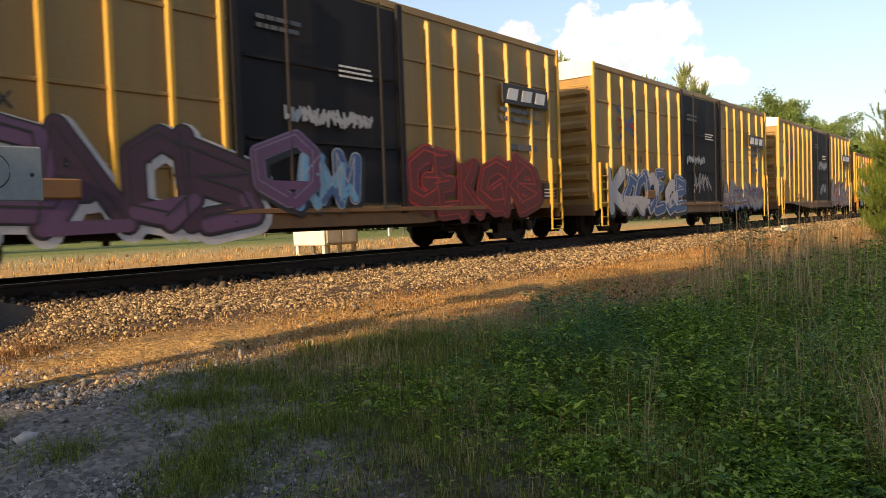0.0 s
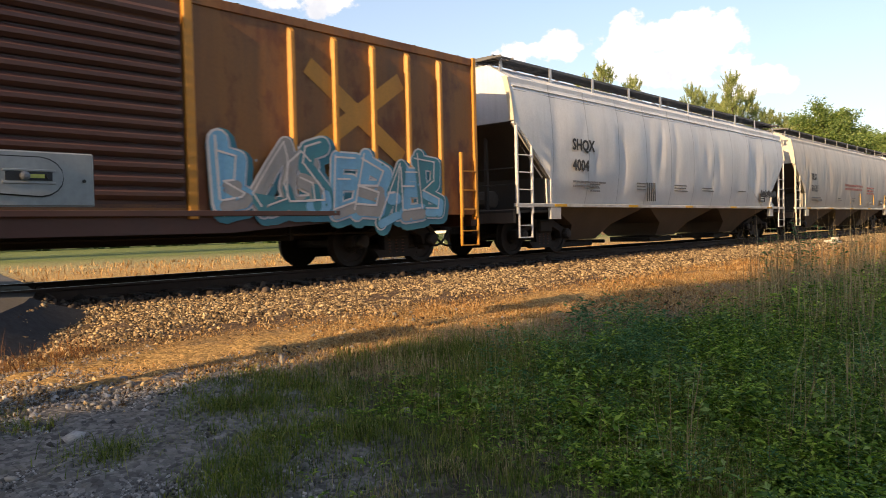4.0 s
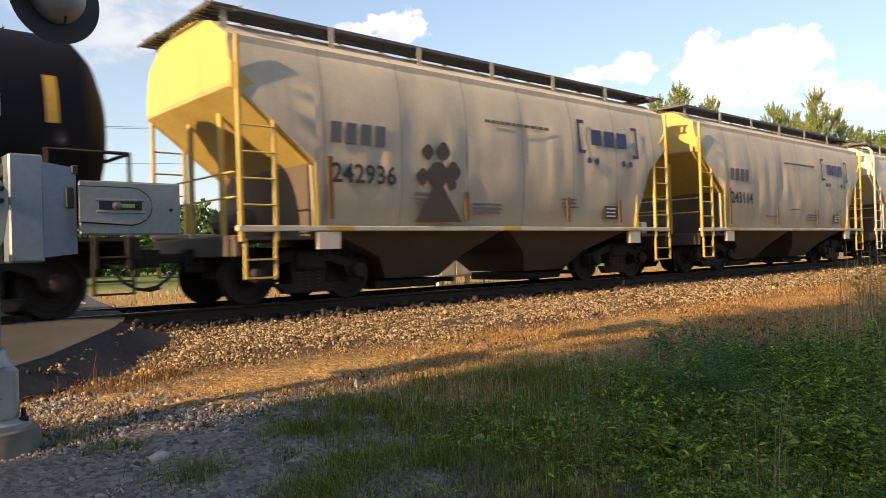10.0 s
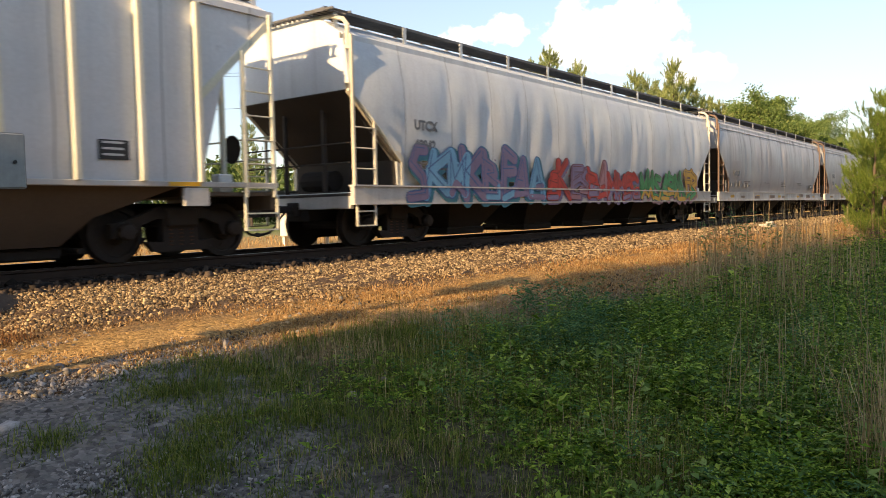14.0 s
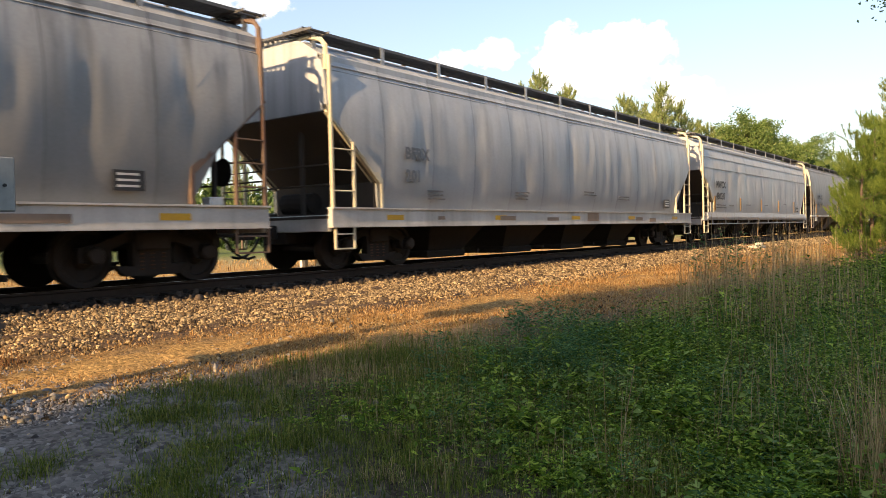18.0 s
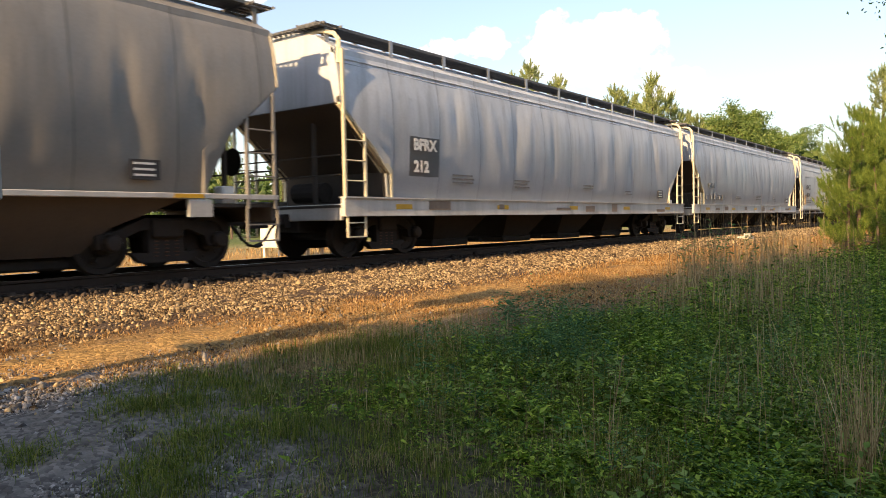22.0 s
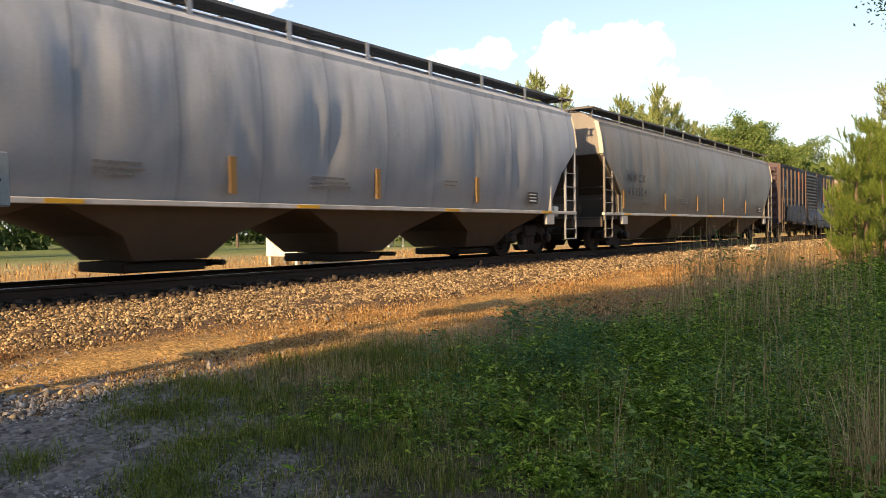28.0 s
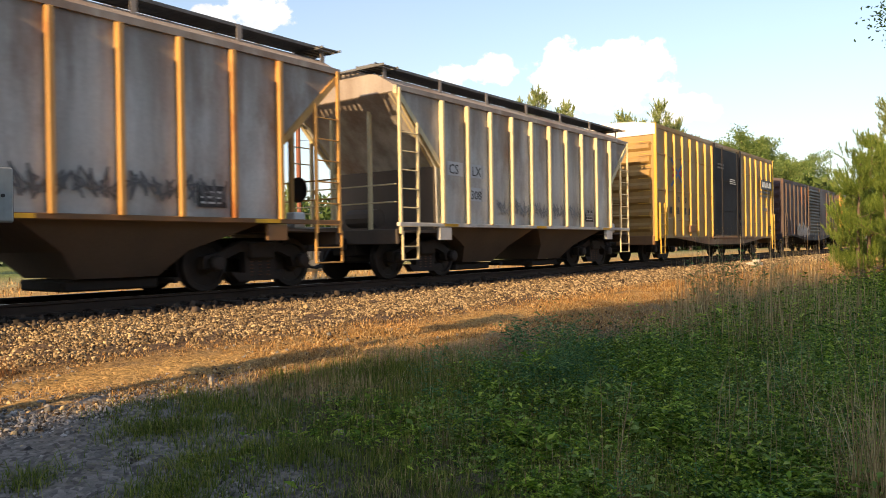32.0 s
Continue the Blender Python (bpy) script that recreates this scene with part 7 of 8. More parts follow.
    b = LENS.node_tree.nodes["Principled BSDF"]
    b.inputs["Base Color"].default_value = (0.14, 0.006, 0.006, 1)
    b.inputs["Emission Color"].default_value = (1.0, 0.03, 0.02, 1)
    b.inputs["Emission Strength"].default_value = 0.07
    GLOW = bpy.data.materials.new("red_diode_glow")
    GLOW.use_nodes = True
    b = GLOW.node_tree.nodes["Principled BSDF"]
    b.inputs["Base Color"].default_value = (0.3, 0.01, 0.01, 1)
    b.inputs["Emission Color"].default_value = (1.0, 0.05, 0.03, 1)
    b.inputs["Emission Strength"].default_value = 1.2
    for x, y, z, face in ((-0.23, 0.03, 2.41, 1), (0.45, -0.02, 2.49, 1), (0.19, -0.10, 2.74, -1), (-0.51, -0.06, 2.60, -1)):
        at = pose(x, y, z, 0, 0, 0 if face > 0 else 180) @ pose(0, 0, 0, 0, 0, turn * face)
        lp = part("lamp", Geo().disc((0, 0, 0), 1, [(0.0, 0.305), (0.012, 0.305), (0.014, 0.29), (0.003, 0.12)], 40), BLK, sg, "round black lamp background with aluminium housing", at=at)
        dome = [(-0.002, 0.175)] + [(-0.20 * math.sin(a), 0.175 * math.cos(a) ** 0.7) for a in np.linspace(0.15, 1.45, 8)]
        part("lamp_housing", Geo().disc((0, 0, 0), 1, dome, 28), CAST, lp, smooth=True)
        part("lamp_lens", Geo().disc((0, 0, 0), 1, [(0.013, 0.15), (0.03, 0.14), (0.045, 0.08), (0.05, 0.01)], 24), LENS, lp, "red glass lens", smooth=True)
        part("lamp_diode", Geo().disc((0.03, 0.048, -0.02), 1, [(0, 0.022), (0.012, 0.012)], 10), GLOW, lp)
        hood = Geo()
        n = 16
        vs, fs = [], []
        for i in range(n + 1):
            a = math.pi * i / n
            for r, d in ((0.155, 0.01), (0.155, 0.28)):
                vs.append((r * math.cos(a), d, r * math.sin(a)))
        for i in range(n):
            fs.append((2 * i, 2 * i + 1, 2 * i + 3, 2 * i + 2))
        part("lamp_hood", Geo().add(vs, fs), BLK, lp)
        part("lamp_bracket", Geo().tube([(0, -0.1, 0), (0, -0.12, 0.2), (0, -0.02, 0.30)], 0.018, 6), GALV, lp)
        part("latch", Geo().tube([(0.0, -0.13, -0.15), (0.005, -0.10, -0.21)], 0.008, 5), STEEL, lp)


make_signal()

# ---- things beyond the track ----


def make_far_things():
    CAB = paint("white_cabinet_paint", (0.72, 0.70, 0.62), 0.25, 0.05, 0.5, seed=301)

    def cabinet(x, y, w, d, h, z0, label):
        c = thing("equipment_cabinet", label, "cabinet", at=pose(x, y, 0))
        part("housing", Geo().bevel(0, w, 0, d, z0, z0 + h, 0.02), CAB, c)
        part("roof", Geo().bevel(-0.05, w + 0.05, -0.05, d + 0.05, z0 + h, z0 + h + 0.05, 0.01), CAB, c)
        part("door", Geo().bevel(0.1, w / 2 - 0.02, -0.02, 0.0, z0 + 0.06, z0 + h - 0.06, 0.008), CAB, c)
        part("door", Geo().bevel(w / 2 + 0.02, w - 0.1, -0.02, 0.0, z0 + 0.06, z0 + h - 0.06, 0.008), CAB, c)
        for px in (0.1, w * 0.5, w - 0.1):
            for py in (0.1, d - 0.1):
                part("leg", Geo().box(px - 0.05, px + 0.05, py - 0.05, py + 0.05, float(ground_z(x + px, y + py)) - 0.05, z0), CAB, c)
        return c
    cabinet(13.6, 15.3, 1.3, 1.3, 0.62, 0.02, "white raised signal equipment cabinet beyond the track")
    cabinet(34.6, 30.5, 3.0, 2.4, 0.65, 0.30, "low white equipment housing across the field")
    # marker block by the ballast toe
    m = thing("track_marker", "pale low concrete block beside the ballast", "concrete block", at=pose(31.6, 8.05, float(ground_z(31.6, 8.05))))
    part("block", Geo().bevel(0, 0.75, 0, 0.5, -0.05, 0.14, 0.02), plain("pale_concrete", (0.5, 0.47, 0.4), 0.85), m)
    part("cap", Geo().bevel(0.45, 0.7, 0.1, 0.35, 0.14, 0.26, 0.02), plain("pale_concrete", (0.5, 0.47, 0.4), 0.85), m)
    # poles and wires
    WOOD = plain("grey_pole_wood", (0.11, 0.085, 0.065), 0.9)
    REDW = paint("rusty_red_steel", (0.22, 0.07, 0.035), 0.3, 0.3, 0.7)
    x, y = polar(47.3, 62)
    p = thing("utility_pole", "wooden utility pole with crossarm and insulators", "utility pole", at=pose(x, y, -0.8))
    part("pole", Geo().tube([(0, 0, 0), (0, 0, 13.4)], 0.15, 8, r2=0.11), WOOD, p)
    part("crossarm", Geo().bevel(-0.9, 0.9, -0.06, 0.06, 12.7, 12.85, 0.01), WOOD, p)
    for k in (-0.8, -0.3, 0.3, 0.8):
        part("insulator", Geo().disc((k, 0, 12.85), 2, [(0, 0.05), (0.15, 0.06), (0.2, 0.03)], 8), WHITE, p)
    part("transformer", Geo().disc((0.35, 0, 10.3), 2, [(0, 0.2), (0.05, 0.24), (0.8, 0.24), (0.85, 0.1)], 12), GRATE, p)
    x2, y2 = polar(48.3, 61)
    q = thing("steel_pole", "rusty red steel pole", "pole", at=pose(x2, y2, -0.8))
    part("shaft", Geo().tube([(0, 0, 0), (0, 0, 12.3)], 0.20, 8, r2=0.17), REDW, q)
    ax, ay = polar(95, 66)
    w = thing("power_lines", "thin black power lines strung between poles", "power line", at=pose(0, 0, 0))
    for k, (dz, dx) in enumerate(((0.0, -0.8), (0.0, 0.8), (-2.6, 0.0))):
        pts = []
        for u in np.linspace(0, 1, 15):
            pts.append((x + dx + (ax - x) * u, y + (ay - y) * u, 12.2 + dz - 1.6 * 4 * u * (1 - u)))
        part("wire", Geo().tube(pts, 0.014, 4), RUBBER, w)
    p2 = thing("utility_pole", "wooden utility pole beyond the road", "utility pole", at=pose(ax, ay, -0.8))
    part("pole", Geo().tube([(0, 0, 0), (0, 0, 13.4)], 0.15, 8, r2=0.11), WOOD, p2)
    part("crossarm", Geo().bevel(-0.9, 0.9, -0.06, 0.06, 12.7, 12.85, 0.01), WOOD, p2)
    # thin stick on the ballast
    s = thing("stick", "short dark dead stick lying on the ballast", "stick", at=pose(9.6, 7.1, float(ground_z(9.6, 7.1)) + 0.045, 0, 0, 20))
    part("twig", Geo().tube([(-0.25, 0, 0), (0, 0.03, 0.015), (0.28, -0.01, 0.0)], 0.012, 5), BARK, s)
    part("twig", Geo().tube([(0, 0.03, 0.015), (0.1, 0.12, 0.06)], 0.008, 5), BARK, s)


make_far_things()

# ---- the train ----
CARS = []          # (wagon, place of its leading end when the clip begins)


def join_train(car, x0):
    CARS.append((car, x0))
    return car


def start_at(x0):
    return pose(x0, YC, 0)


TAN = paint("tan_yellow_paint", (0.33, 0.198, 0.056), 0.35, 0.08, 0.5, seed=1)
# the body's tan, brightened and yellowed for sunlight on ribs and ladders
SUNLIT_TAN = paint("sunlit_tan_paint", (0.52, 0.315, 0.035), 0.2, 0.1, 0.45, seed=2)
DOOR_BLACK = paint("black_door_paint", (0.014, 0.014, 0.018), 0.2, 0.05, 0.65, seed=3, shine=0.2)
ROOF_WHITE = paint("white_roof_paint", (0.72, 0.71, 0.68), 0.3, 0.05, 0.5, seed=4)
SILL_BROWN = paint("rusty_sill_paint", (0.20, 0.10, 0.035), 0.4, 0.3, 0.6, seed=5)
MAROON, PALE, BLUE, PINK, TEAL, LILAC = spray("maroon", (0.13, 0.02, 0.02)), spray("pale", (0.40, 0.41, 0.42)), spray("blue", (0.05, 0.12, 0.30)), spray("pink", (0.34, 0.18, 0.22)), spray("teal", (0.04, 0.20, 0.26)), spray("lilac", (0.20, 0.16, 0.28))
INK, SILVER, PURPLE, GREEN, GOLD, SKYB = spray("ink", (0.02, 0.02, 0.025)), spray("silver", (0.27, 0.28, 0.29)), spray("purple", (0.12, 0.06, 0.14)), spray("green", (0.05, 0.30, 0.10)), spray("gold", (0.60, 0.36, 0.04)), spray("sky_blue", (0.15, 0.38, 0.60))
CHALK = spray("chalk", (0.58, 0.57, 0.58))
RED = spray("red", (0.45, 0.04, 0.03))

RIBS_L, RIBS_R, DOOR = [0.9, 1.68, 2.5, 3.33, 4.18, 5.05, 5.88], [10.62, 11.5, 12.4, 13.35, 14.3, 15.1], (6.12, 9.75)


def pool_boxcar(x0, label, seed, number=""):
    car = join_train(boxcar(label, start_at(x0), 15.6, 4.72, 0.58, TAN, TAN, ROOF_WHITE, DOOR_BLACK, RIBS_L + RIBS_R, DOOR, (1.5, 2.5, 3.72), seed, ribmat=SUNLIT_TAN, sillmat=SILL_BROWN), x0)
    rnd = random.Random(seed)
    # dark name board with plain white shapes
    p = part("name_board", Geo().box(13.05, 14.95, -1.66, -1.63, 3.18, 3.62), BLACK, car)
    for x in (13.2, 13.78, 14.36):
        part("white_shape", Geo().prism([(x, 3.27), (x + 0.40, 3.27), (x + 0.48, 3.53), (x + 0.08, 3.53)], 1, -1.668, -1.662), WHITE, p)
    g = bars(Geo(), rnd, 13.05, 3.10, 1.9, 2, 0.10, 0.1, -1.60)
    bars(g, rnd, 13.4, 2.3, 1.2, 1, 0.14, 0.1, -1.60)
    bars(g, rnd, 6.5, 3.9, 0.9, 2, 0.07, 0.07, -1.62)
    tagged(part("fine_print", g, PRINT, car), kind="stuff")
    part("door_print", bars(Geo(), rnd, 8.2, 3.35, 0.9, 3, 0.035, 0.05, -1.607), WHITE, car)
    # crossed emblem in red and blue
    g = Geo()
    for k in (-1, 1):
        stroke(g, [(2.05 - 0.62 * k, 2.72), (2.05 + 0.62 * k, 3.62)], 0.13, -1.566 - 0.002 * k)
    em = part("crossed_emblem", g, BLUE, car, "faded crossed red and blue emblem")
    g = Geo()
    for k in (-1, 1):
        stroke(g, [(2.05 - 0.58 * k, 3.03), (2.05 - 0.16 * k, 3.17), (2.05 - 0.58 * k, 3.31)], 0.11, -1.574 - 0.002 * k)
    part("red_chevrons", g, RED, em)
    data_panel(car, 14.75, 1.05, 0.62, 0.38, -1.59)
    for x in (-0.035, 15.635):
        part("end_cap", Geo().prism([(-1.55, 4.36), (1.55, 4.36), (1.55, 4.72), (0.77, 4.85), (0.0, 4.89), (-0.77, 4.85), (-1.55, 4.72)], 0, x - 0.02, x + 0.02), ROOF_WHITE, car, "white roof end cap")
    for x, ch in zip((1.72, 2.02, 2.48, 2.78), "FBOX"):
        letters(ch, 0.30, BLACK, car, x, 2.12, -1.565)
    if number:
        for x, ch in zip((1.25, 1.72, 1.98, 2.45, 2.70, 3.18), number):
            letters(ch, 0.32, WHITE if number[0:2] == "50" and seed == 12 else BLACK, car, x, 1.70, -1.635 if seed == 12 else -1.565)
    else:
        for x in (1.25, 1.72, 1.98, 2.45, 2.70, 3.18):
            part("number_bar", Geo().box(x, x + 0.17, -1.565, -1.56, 1.70, 1.94), BLACK, car)
    part("side_box", Geo().bevel(3.1, 3.7, -1.66, -1.55, 1.05, 1.3, 0.02), SILL_BROWN, car)
    return car


def make_train():
    # tan and black pooled boxcars
    a = pool_boxcar(0.65, "tan and black ribbed boxcar covered in purple and maroon graffiti", 11)
    graffiti(a, 0.2, 6.3, 0.58, 2.0, [PURPLE, spray("plum", (0.055, 0.022, 0.05)), PURPLE], INK, 101, CHALK, 4)
    graffiti(a, 6.4, 7.4, 0.8, 1.9, [PURPLE], LILAC, 105, INK, 1, y=-1.63)
    graffiti(a, 7.2, 8.5, 0.9, 1.75, [SKYB, BLUE], PALE, 102, INK, 2, y=-1.625)
    graffiti(a, 9.9, 14.5, 0.75, 1.95, [MAROON], RED, 103, MAROON)
    tag(a, 7.0, 2.25, 1.9, 0.32, PALE, 104, 0.05, -1.63)
    b = pool_boxcar(18.17, "tan and black ribbed boxcar with blue and white graffiti", 12, "504116")
    graffiti(b, 0.75, 6.1, 0.60, 1.85, [BLUE, CHALK, BLUE], CHALK, 111, INK)
    graffiti(b, 10.0, 15.2, 0.75, 1.65, [SILVER, PURPLE], PALE, 112, BLUE)
    tag(b, 7.0, 1.2, 1.5, 0.8, PALE, 113, 0.04, -1.63)
    tag(b, 6.4, 2.2, 1.6, 0.35, PALE, 114, 0.04, -1.63)
    c = pool_boxcar(35.85, "tan and black ribbed boxcar with pink and silver graffiti", 13, "502145")
    graffiti(c, 10.1, 14.9, 0.75, 1.95, [SILVER, PINK], INK, 121, PINK)
    tag(c, 7.1, 2.5, 1.9, 0.6, PALE, 122, 0.05, -1.63)
    tag(c, 7.6, 1.2, 1.2, 0.7, PALE, 123, 0.04, -1.63)
    # rusty orange boxcar
    ORANGE = paint("faded_orange_paint", (0.30, 0.115, 0.022), 0.6, 0.6, 0.55, seed=6)
    ORIB = paint("orange_rib_paint", (0.60, 0.27, 0.03), 0.25, 0.3, 0.5, seed=7)
    BROWN = paint("brown_door_paint", (0.075, 0.032, 0.025), 0.3, 0.2, 0.5, seed=8)
    d = join_train(boxcar("rusty orange boxcar with brown corrugated door and teal graffiti", start_at(53.0), 15.65, 3.98, 0.66, ORANGE, ORANGE, BROWN, BROWN,
                          [0.35, 1.17, 2.0, 2.84, 3.67, 4.5, 5.46, 11.26, 12.11, 12.95, 13.79, 14.63], (6.3, 9.5), (), 21, True, ORIB, BROWN, 0.18), 53.0)
    g = Geo()
    for x, z, w, h in ((2.4, 3.05, 0.6, 0.22), (3.2, 3.0, 0.75, 0.3), (4.0, 2.75, 0.5, 0.5), (1.5, 3.1, 0.6, 0.25), (2.2, 2.6, 0.9, 0.12), (3.3, 2.55, 0.8, 0.3), (4.7, 2.5, 0.9, 0.3)):
        g.box(x, x + w, -1.558, -1.55, z, z + h)
    part("faded_lettering", g, paint("faded_print", (0.12, 0.07, 0.04), 0.3, 0.2, 0.6), d, "faded dark lettering shapes")
    g = Geo()
    for k in (-1, 1):
        stroke(g, [(12.6 - 0.9 * k, 2.0), (12.6 + 0.9 * k, 3.2)], 0.3, -1.556 - 0.002 * k)
    part("crossed_emblem", g, ORIB, d)
    graffiti(d, 1.4, 6.0, 0.8, 1.85, [TEAL, PALE, SKYB], CHALK, 131, TEAL, 6)
    graffiti(d, 9.9, 14.6, 0.8, 2.0, [TEAL, SKYB, SILVER], CHALK, 137, TEAL, 6)
    data_panel(d, 13.9, 1.3, 0.5, 0.3, -1.56)

    # grain and plastics hoppers
    def grey(name, c, dirt=0.4, rust=0.05, seed=0, rough=0.5, patch=None):
        return hull(name, tuple(min(0.75, 1.06 * q) for q in c), dirt, rust, rough, seed=seed, patch=patch)
    PALE_SILL = paint("pale_sill_paint", (0.58, 0.57, 0.54), 0.45, 0.16, 0.5, seed=31)
    CREAM = paint("cream_trim_paint", (0.66, 0.62, 0.50), 0.25, 0.08, 0.5, seed=32)
    DUSTY = paint("dusty_brown_slope_paint", (0.10, 0.074, 0.055), 0.5, 0.2, 0.7, seed=33)
    rnd = random.Random(5)

    def marks(car, x, z, a, b, mat=BLACK, size=0.36, more=True, y=None, gap=0.12):
        y = -1.615 if y is None else y
        if a:
            letters(a, size, mat, car, x, z, y, bold=0.012)
        letters(b, size, mat, car, x, z - size - gap, y, bold=0.012)
        if more:
            tagged(part("fine_print", bars(Geo(), rnd, x, z - size - 2.2 * gap - 0.1, 1.5, 2, 0.045, 0.06, y), PRINT, car), kind="stuff")

    def prints(car, L, spots=4):
        g = Geo()
        for k in range(spots):
            bars(g, rnd, 3.2 + k * (L - 6) / spots + rnd.uniform(-0.5, 0.5), 1.62 + rnd.uniform(-0.12, 0.12), rnd.uniform(0.5, 0.95), rnd.randint(1, 3), 0.034, 0.045, -1.585)
        tagged(part("fine_print", g, PRINT, car), kind="stuff")
        data_panel(car, L - 2.6, 1.32, 0.45, 0.28, -1.585)

    e = join_train(hopper("clean pale grey covered hopper with black lettering and white sill", 17.15, grey("pale_grey_paint", (0.62, 0.63, 0.63), 0.18, 0.0, 41), start_at(69.95), "curved", "thin", 3, 3.86, 41, PALE_SILL, None, DUSTY, cord=True), 69.95)
    marks(e, 2.2, 2.42, "SHQX", "4004")
    prints(e, 17.15, 5)
    tag(e, 14.6, 1.45, 1.5, 0.3, INK, 141, 0.05, -1.6)
    for k in range(5):
        part("barcode_bar", Geo().box(5.9 + 0.11 * k, 5.95 + 0.11 * k, -1.6, -1.59, 1.25, 1.75), BLACK, e)
    f = join_train(hopper("beige grey covered hopper with pale sill and faded print", 16.8, grey("beige_grey_paint", (0.50, 0.46, 0.40), 0.3, 0.02, 42), start_at(88.4), "curved", "thin", 3, 3.86, 42, CREAM, CREAM, DUSTY), 88.4)
    marks(f, 2.0, 2.3, "TILX", "516211", more=True)
    part("stencil_lines", bars(Geo(), rnd, 7.2, 2.25, 3.2, 2, 0.10, 0.07, -1.61), spray("dull_red", (0.30, 0.10, 0.08)), f)
    part("stencil_lines", bars(Geo(), rnd, 11.2, 2.2, 1.6, 3, 0.08, 0.06, -1.61), spray("dull_red", (0.30, 0.10, 0.08)), f)
    for x in (9.9, 12.6, 15.0):
        part("yellow_stripe", Geo().box(x, x + 0.14, -1.605, -1.59, 1.3, 1.85), YELLOW, f)
    prints(f, 16.8, 4)
    gg = join_train(hopper("white short covered hopper with purple scrawled graffiti", 11.3, grey("white_grey_paint", (0.68, 0.68, 0.68), 0.15, 0.0, 43), start_at(106.29), "curved", "deep", 2, 3.86, 43, PALE_SILL, CREAM, DUSTY, cord=True), 106.29)
    marks(gg, 2.85, 2.35, "SHPX", "433075")
    for k, (x, z, w, h) in enumerate(((4.9, 1.55, 0.9, 0.6), (5.7, 1.6, 0.8, 0.7), (6.35, 1.65, 0.6, 0.6), (6.9, 1.6, 0.8, 0.7), (7.5, 1.2, 0.7, 0.5))):
        o = blob(random.Random(150 + k), x, z, w, h, 0.2)
        g = Geo()
        stroke(g, o + o[:1], 0.035, -1.612)
        part("graffiti", g, PURPLE, gg)
    part("yellow_patch", Geo().box(6.4, 7.0, -1.605, -1.59, 1.5, 1.82), YELLOW, gg)
    data_panel(gg, 7.8, 1.45, 0.42, 0.28, -1.59)
    part("fine_print", bars(Geo(), rnd, 7.3, 2.05, 1.2, 3, 0.05, 0.05, -1.61), BLACK, gg)
    part("hazard_diamond", Geo().prism([(9.35, 1.5), (9.55, 1.7), (9.75, 1.5), (9.55, 1.3)], 1, -1.60, -1.585), YELLOW, gg)

    # black gondola
    GBLACK = paint("worn_black_paint", (0.015, 0.0145, 0.017), 0.10, 0.16, 0.75, seed=51, rusty=(0.05, 0.023, 0.013), soot=(0.014, 0.011, 0.010), shine=0.12)
    h = join_train(gondola("worn black gondola with rusty ribs and yellow lettering", start_at(119.02), 15.9, 2.45, 0.68, GBLACK, [0.05, 1.36, 2.62, 3.53, 4.43, 5.33, 6.25, 7.2, 8.3, 9.25, 10.2, 11.15, 12.07, 13.05, 14.33, 15.85]), 119.02)
    OLD = paint("old_yellow_paint", (0.27, 0.18, 0.036), 0.4, 0.1, 0.6, seed=52)
    for x, s in ((1.75, "48"), (2.95, "52"), (3.75, "05")):
        letters(s, 0.38, OLD, h, x, 1.28, -1.56, bold=0.02)
    for x in (1.78, 2.12, 2.98, 3.32):
        part("owner_shape", Geo().prism([(x, 1.84), (x + 0.20, 1.84), (x + 0.22, 2.12), (x + 0.02, 2.12)], 1, -1.562, -1.555), OLD, h)
    for x in (10.45, 11.4, 12.3):
        part("emblem_shape", Geo().prism([(x, 1.45), (x + 0.40, 1.45), (x + 0.44, 1.92), (x + 0.04, 1.92)], 1, -1.562, -1.555), OLD, h)
        part("underline", Geo().box(x - 0.04, x + 0.46, -1.56, -1.553, 1.22, 1.32), OLD, h)
    part("orange_patch", Geo().box(0.85, 1.15, -1.56, -1.553, 1.5, 1.78), spray("orange", (0.45, 0.12, 0.03)), h)
    data_panel(h, 13.3, 1.1, 0.5, 0.3, -1.56)

    # black tank car
    TBLACK = paint("black_tank_paint", (0.011, 0.0108, 0.0135), 0.06, 0.03, 0.6, seed=53, soot=(0.012, 0.010, 0.009), shine=0.12)
    THEAD = paint("brown_head_paint", (0.085, 0.055, 0.034), 0.4, 0.2, 0.6, seed=54)
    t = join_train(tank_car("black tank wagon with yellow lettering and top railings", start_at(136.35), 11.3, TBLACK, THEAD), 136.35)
    yb = -1.38
    TY = paint("tank_yellow_paint", (0.48, 0.30, 0.03), 0.2, 0.05, 0.5, seed=55)
    letters("UTLX", 0.34, TY, t, 1.80, 1.92, yb + 0.03, bold=0.008)
    letters("630314", 0.30, TY, t, 2.90, 1.92, yb + 0.03, bold=0.008)
    for x in (0.85, 2.95, 4.6, 6.75, 8.5, 10.4):
        g = Geo()
        for k in range(4):
            a0, a1 = 0.0 + 0.11 * k, 0.11 + 0.11 * k
            g.add([(x - 0.07, -(1.39) * math.cos(a), 2.37 + 1.39 * math.sin(a)) for a in (a0, a1)] + [(x + 0.07, -(1.39) * math.cos(a), 2.37 + 1.39 * math.sin(a)) for a in (a1, a0)], [(0, 1, 2, 3)])
        part("reflector_stripe", g, TY, t)
    part("fine_print", bars(Geo(), rnd, 1.8, 1.70, 1.8, 2, 0.06, 0.08, yb + 0.14), paint("dull_print", (0.06, 0.06, 0.058), 0.2, 0, 0.6), t)
    part("placard", Geo().box(7.0, 7.55, yb + 0.03, yb + 0.06, 1.62, 1.82), WHITE, t)
